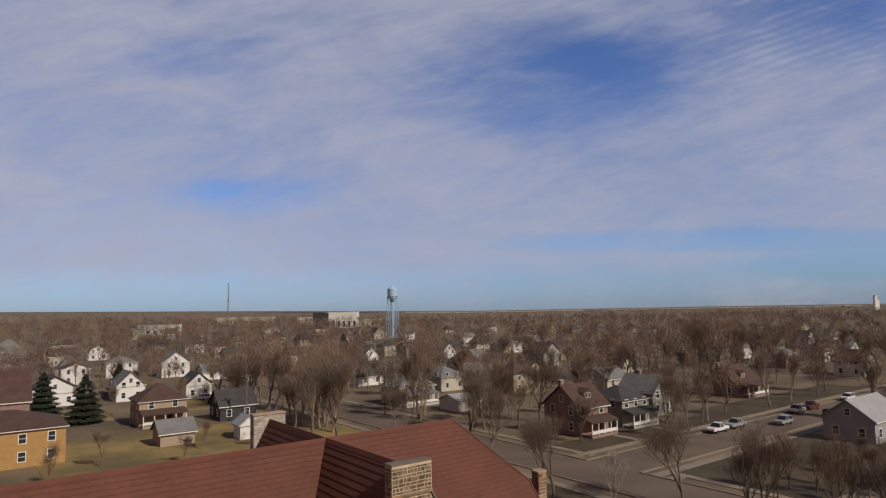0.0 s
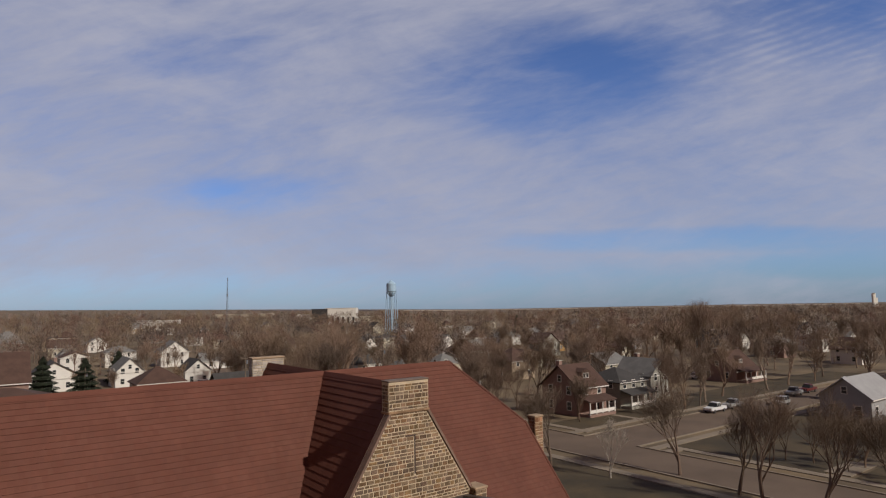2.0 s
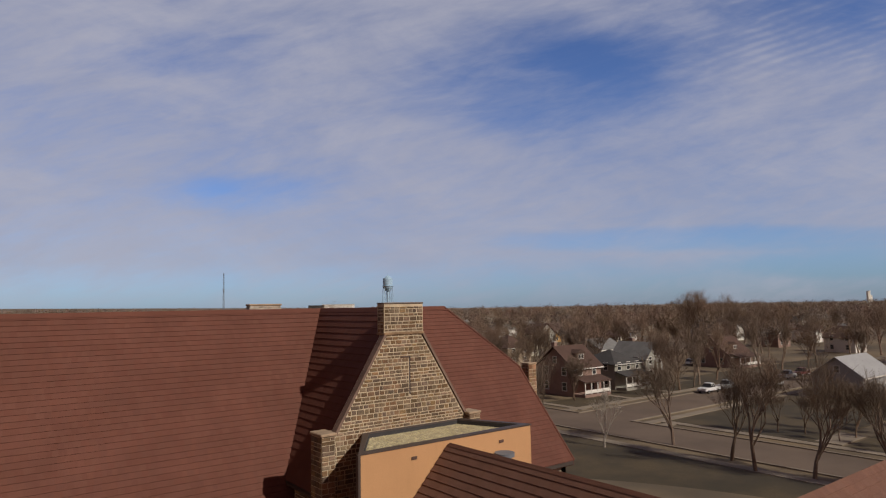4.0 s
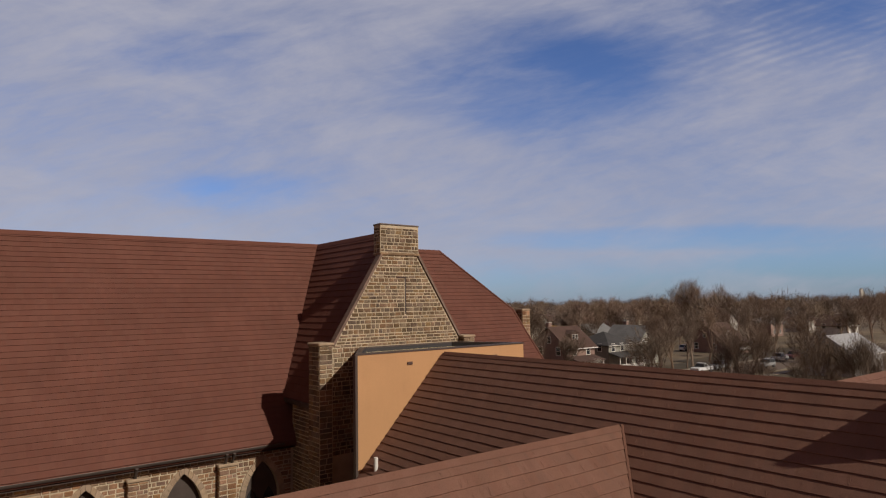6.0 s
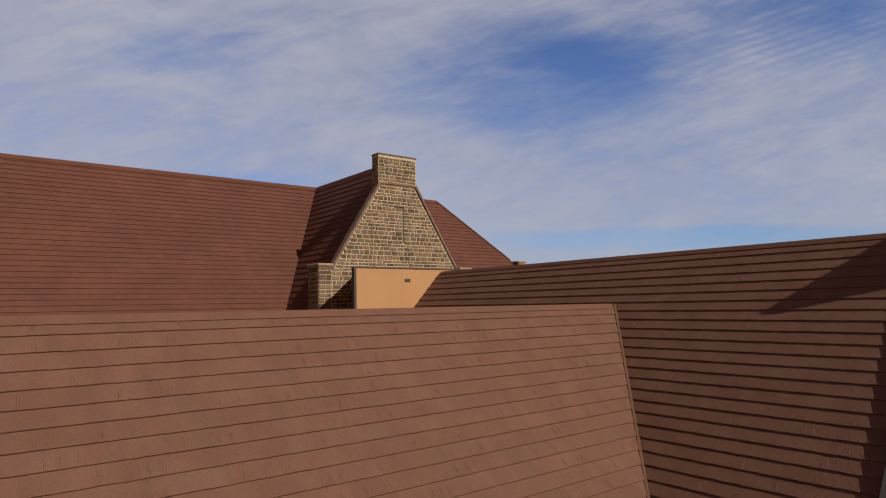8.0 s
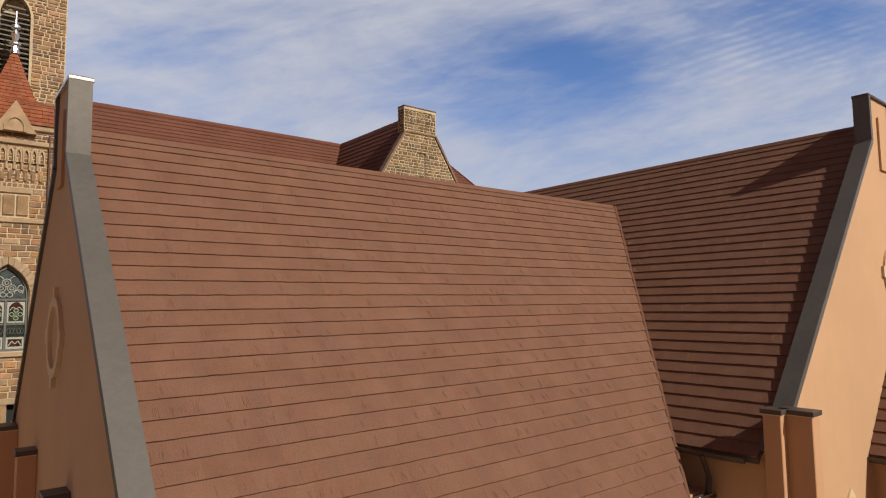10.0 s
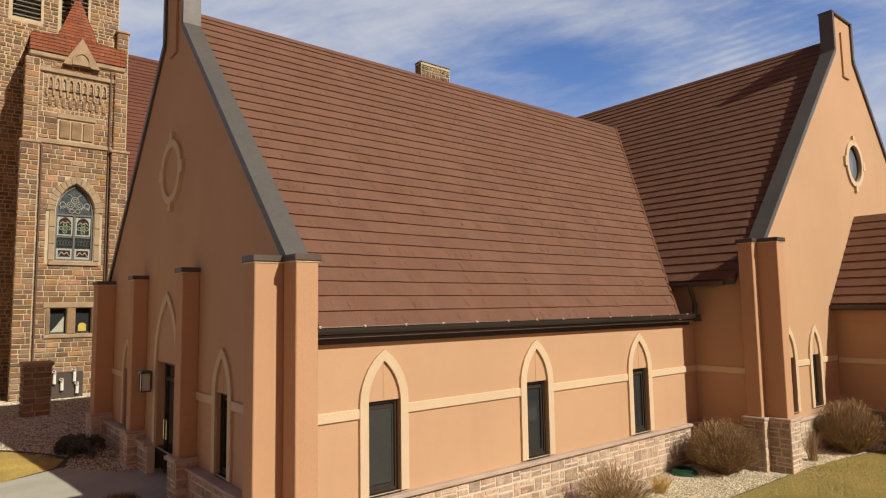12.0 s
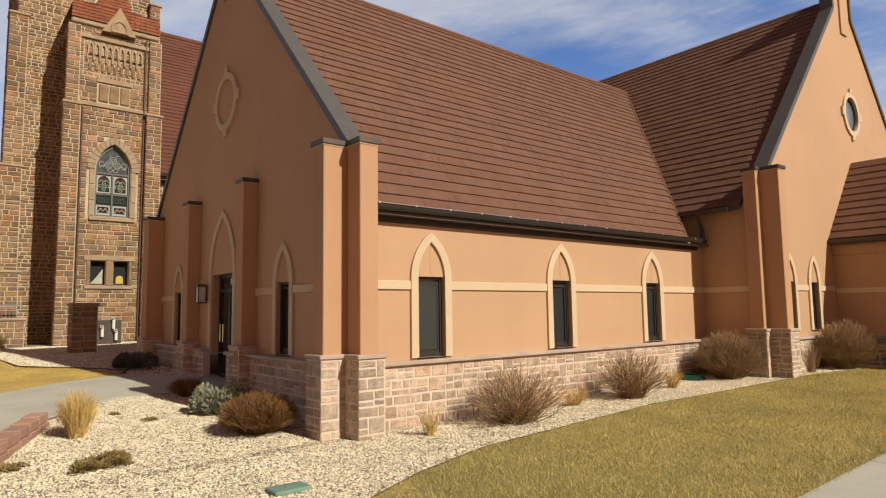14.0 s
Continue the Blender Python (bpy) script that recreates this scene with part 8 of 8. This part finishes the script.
# wall lantern beside the door
lantern = thing("wall_lantern", "black metal wall lantern with pale glass", "lantern", at=(-0.06, 6.9, 1.75))
part("back_plate", boxed(0.05, 0.10, -0.08, 0.08, 0.05, 0.42), CAP, lantern)
part("roof_cap", boxed(-0.16, 0.10, -0.13, 0.13, 0.40, 0.46, taper=0.03), CAP, lantern)
part("base", boxed(-0.14, 0.08, -0.11, 0.11, 0.0, 0.03), CAP, lantern)
for sx in (-0.13, 0.05):
    for sy in (-0.10, 0.08):
        part("bar", boxed(sx, sx + 0.02, sy, sy + 0.02, 0.03, 0.40), CAP, lantern)
part("glass", boxed(-0.115, 0.055, -0.085, 0.085, 0.031, 0.399), LANTERN_GLASS, lantern, "milky lantern glass")

# stone gate pier, gas meters, low wall with railing near the tower
pier = thing("stone_pier", "short quartzite block pier with pale cap", "pier")
masonry_pier(pier, -1.4, -0.62, 16.05, 16.75, 0.0, 1.82, 121, "shaft")
cab = thing("meter_cabinet", "dark utility cabinet with white bent pipes at the tower", "meter", at=(0.0, 19.55, 0.35))
part("cabinet", boxed(-0.25, 0.85, -0.2, 0.1, 0.0, 0.95), CAP, cab)
for xx, z0, z1 in ((-0.1, 0.55, 0.92), (0.55, 0.6, 0.98), (0.15, 0.3, 0.62), (0.65, 0.15, 0.45)):
    g = Geo()
    g.tube((xx, -0.27, z0), (xx, -0.27, z1), 0.058, 0.058, 12)
    g.tube((xx, -0.27, z1), (xx - 0.03, -0.33, z1 + 0.09), 0.058, 0.070, 12)
    bend = part("pipe", g, WHITE_PAINT, cab, "white bent vent pipe")
    # the pipe end is closed; a dark disc stands for its shaded inside
    g = Geo()
    g.tube((xx - 0.03, -0.33, z1 + 0.088), (xx - 0.032, -0.334, z1 + 0.095), 0.048, 0.048, 12)
    part("mouth", g, CAP, bend, "dark disc for the shade inside the pipe")
low = thing("low_wall", "low quartzite garden wall with iron railing", "wall")
masonry_pier(low, -6.0, -2.3, 20.6, 21.0, -0.1, 1.32, 131, "wall_body")
for i in range(9):
    part("bar", boxed(-3.4 + i * 0.12, -3.38 + i * 0.12, 20.79, 20.81, 1.44, 1.92), STEEL, low)
part("rail", boxed(-3.45, -2.4, 20.78, 20.82, 1.92, 1.96), STEEL, low)

cover = thing("utility_cover", "faded green plastic utility cover among the pebbles", "utility cover", at=(-1.97, -1.98, ground_z(-1.97, -1.98)))
part("lid", bm_mesh("lid", soft_box(-0.22, 0.22, -0.15, 0.15, 0.0, 0.055, 0.015), COVER), COVER, cover)
part("bolt", boxed(-0.03, 0.03, -0.03, 0.03, 0.055, 0.062), COVER, cover)
hose = thing("garden_hose", "coiled green garden hose on the pebbles", "hose", at=(9.3, -0.42, ground_z(9.3, -0.42)))
for k in range(5):
    bm = bmesh.new()
    r0, n = 0.30 - k * 0.022, 30
    rows = [[bm.verts.new(((r0 + 0.014 * math.cos(b)) * math.cos(a), (r0 + 0.014 * math.cos(b)) * math.sin(a), 0.03 + k * 0.022 + 0.014 * math.sin(b))) for b in (0, 1.571, 3.142, 4.712)] for a in [2 * math.pi * i / n for i in range(n)]]
    for i in range(n):
        for j in range(4):
            bm.faces.new((rows[i][j], rows[(i + 1) % n][j], rows[(i + 1) % n][(j + 1) % 4], rows[i][(j + 1) % 4]))
    part("coil", bm_mesh("coil", bm, HOSE), HOSE, hose)
edging = thing("bed_edging", "dark metal edging between pebbles and lawn", "edging")
for a, b in zip(BED_EDGE, BED_EDGE[1:]):
    g = Geo()
    g.prism([(a[0], a[1], ground_z(*a)), (b[0], b[1], ground_z(*b)), (b[0], b[1] + 0.02, ground_z(*b)), (a[0], a[1] + 0.02, ground_z(*a))], (0, 0, 0.028))
    part("strip", g, CAP, edging)
NORTH_EDGE = [(-3.55, 17.4), (-3.45, 15.0), (-3.2, 12.6), (-2.6, 11.7), (-2.0, 11.0), (-1.45, 10.1), (-1.15, 9.4)]
for a, b in zip(NORTH_EDGE, NORTH_EDGE[1:]):
    g = Geo()
    g.prism([(a[0], a[1], ground_z(*a)), (b[0], b[1], ground_z(*b)), (b[0] + 0.03, b[1], ground_z(*b)), (a[0] + 0.03, a[1], ground_z(*a))], (0, 0, 0.05))
    part("strip", g, CAP, edging)
shrub(-4.3, 19.9, 1.1, 1.0, 160, TWIG, "thin leafless shrub before the low stone wall", 15, upright=True)
shrub(-3.2, 20.1, 0.8, 0.7, 110, STRAW, "dry ornamental grass before the low stone wall", 16, "ornamental_grass", True, 1)
# vents on the roofs
pipe = thing("vent_pipe", "white plastic roof vent pipe", "vent pipe")
g = Geo()
g.tube((14.1, 14.85, 7.6), (14.1, 14.85, 8.2), 0.075, 0.075, 10)
part("tube", g, WHITE_PAINT, pipe)
vent = thing("roof_vent", "dark round metal roof vent", "roof vent")
g = Geo()
g.tube((20.3, 15.1, 8.5), (20.3, 15.1, 10.85), 0.3, 0.3, 14)
part("stack", g, STEEL, vent)
g = Geo()
g.tube((20.3, 15.1, 10.85), (20.3, 15.1, 11.0), 0.42, 0.42, 14)
part("hood", g, STEEL, vent)
# small scupper on the corner of the base ledge
spout = thing("drain_spout", "small bronze drain spout on the stone ledge", "spout", at=(0.34, -0.16, 0.69))
part("lip", boxed(-0.03, 0.03, -0.06, 0.06, 0.0, 0.17, taper=0.022), CAP, spout)

# ---- the stones of the new wing's base, one by one ----
def base_stones():
    wall_s = [o for o in wing_a.children if o.name.startswith("wall_south")][0]
    wall_w = [o for o in wing_a.children if o.name.startswith("wall_west")][0]
    lay = dict(course=(0.16, 0.27), length=(0.14, 0.42), joint=0.023, mixed=True)
    masonry(wall_s, south(-0.07), span(0.44, 10.78), -0.58, 0.60, BASE_STONE, 0.009, single=True, seed=201, **lay)
    masonry(wall_w, west(-0.07), lambda v: [(-10.85, -8.12), (-7.58, -6.72), (-5.18, -4.5), (-3.96, -0.53)], -0.5, 0.60, BASE_STONE, 0.009, single=True, seed=203, **lay)


base_stones()
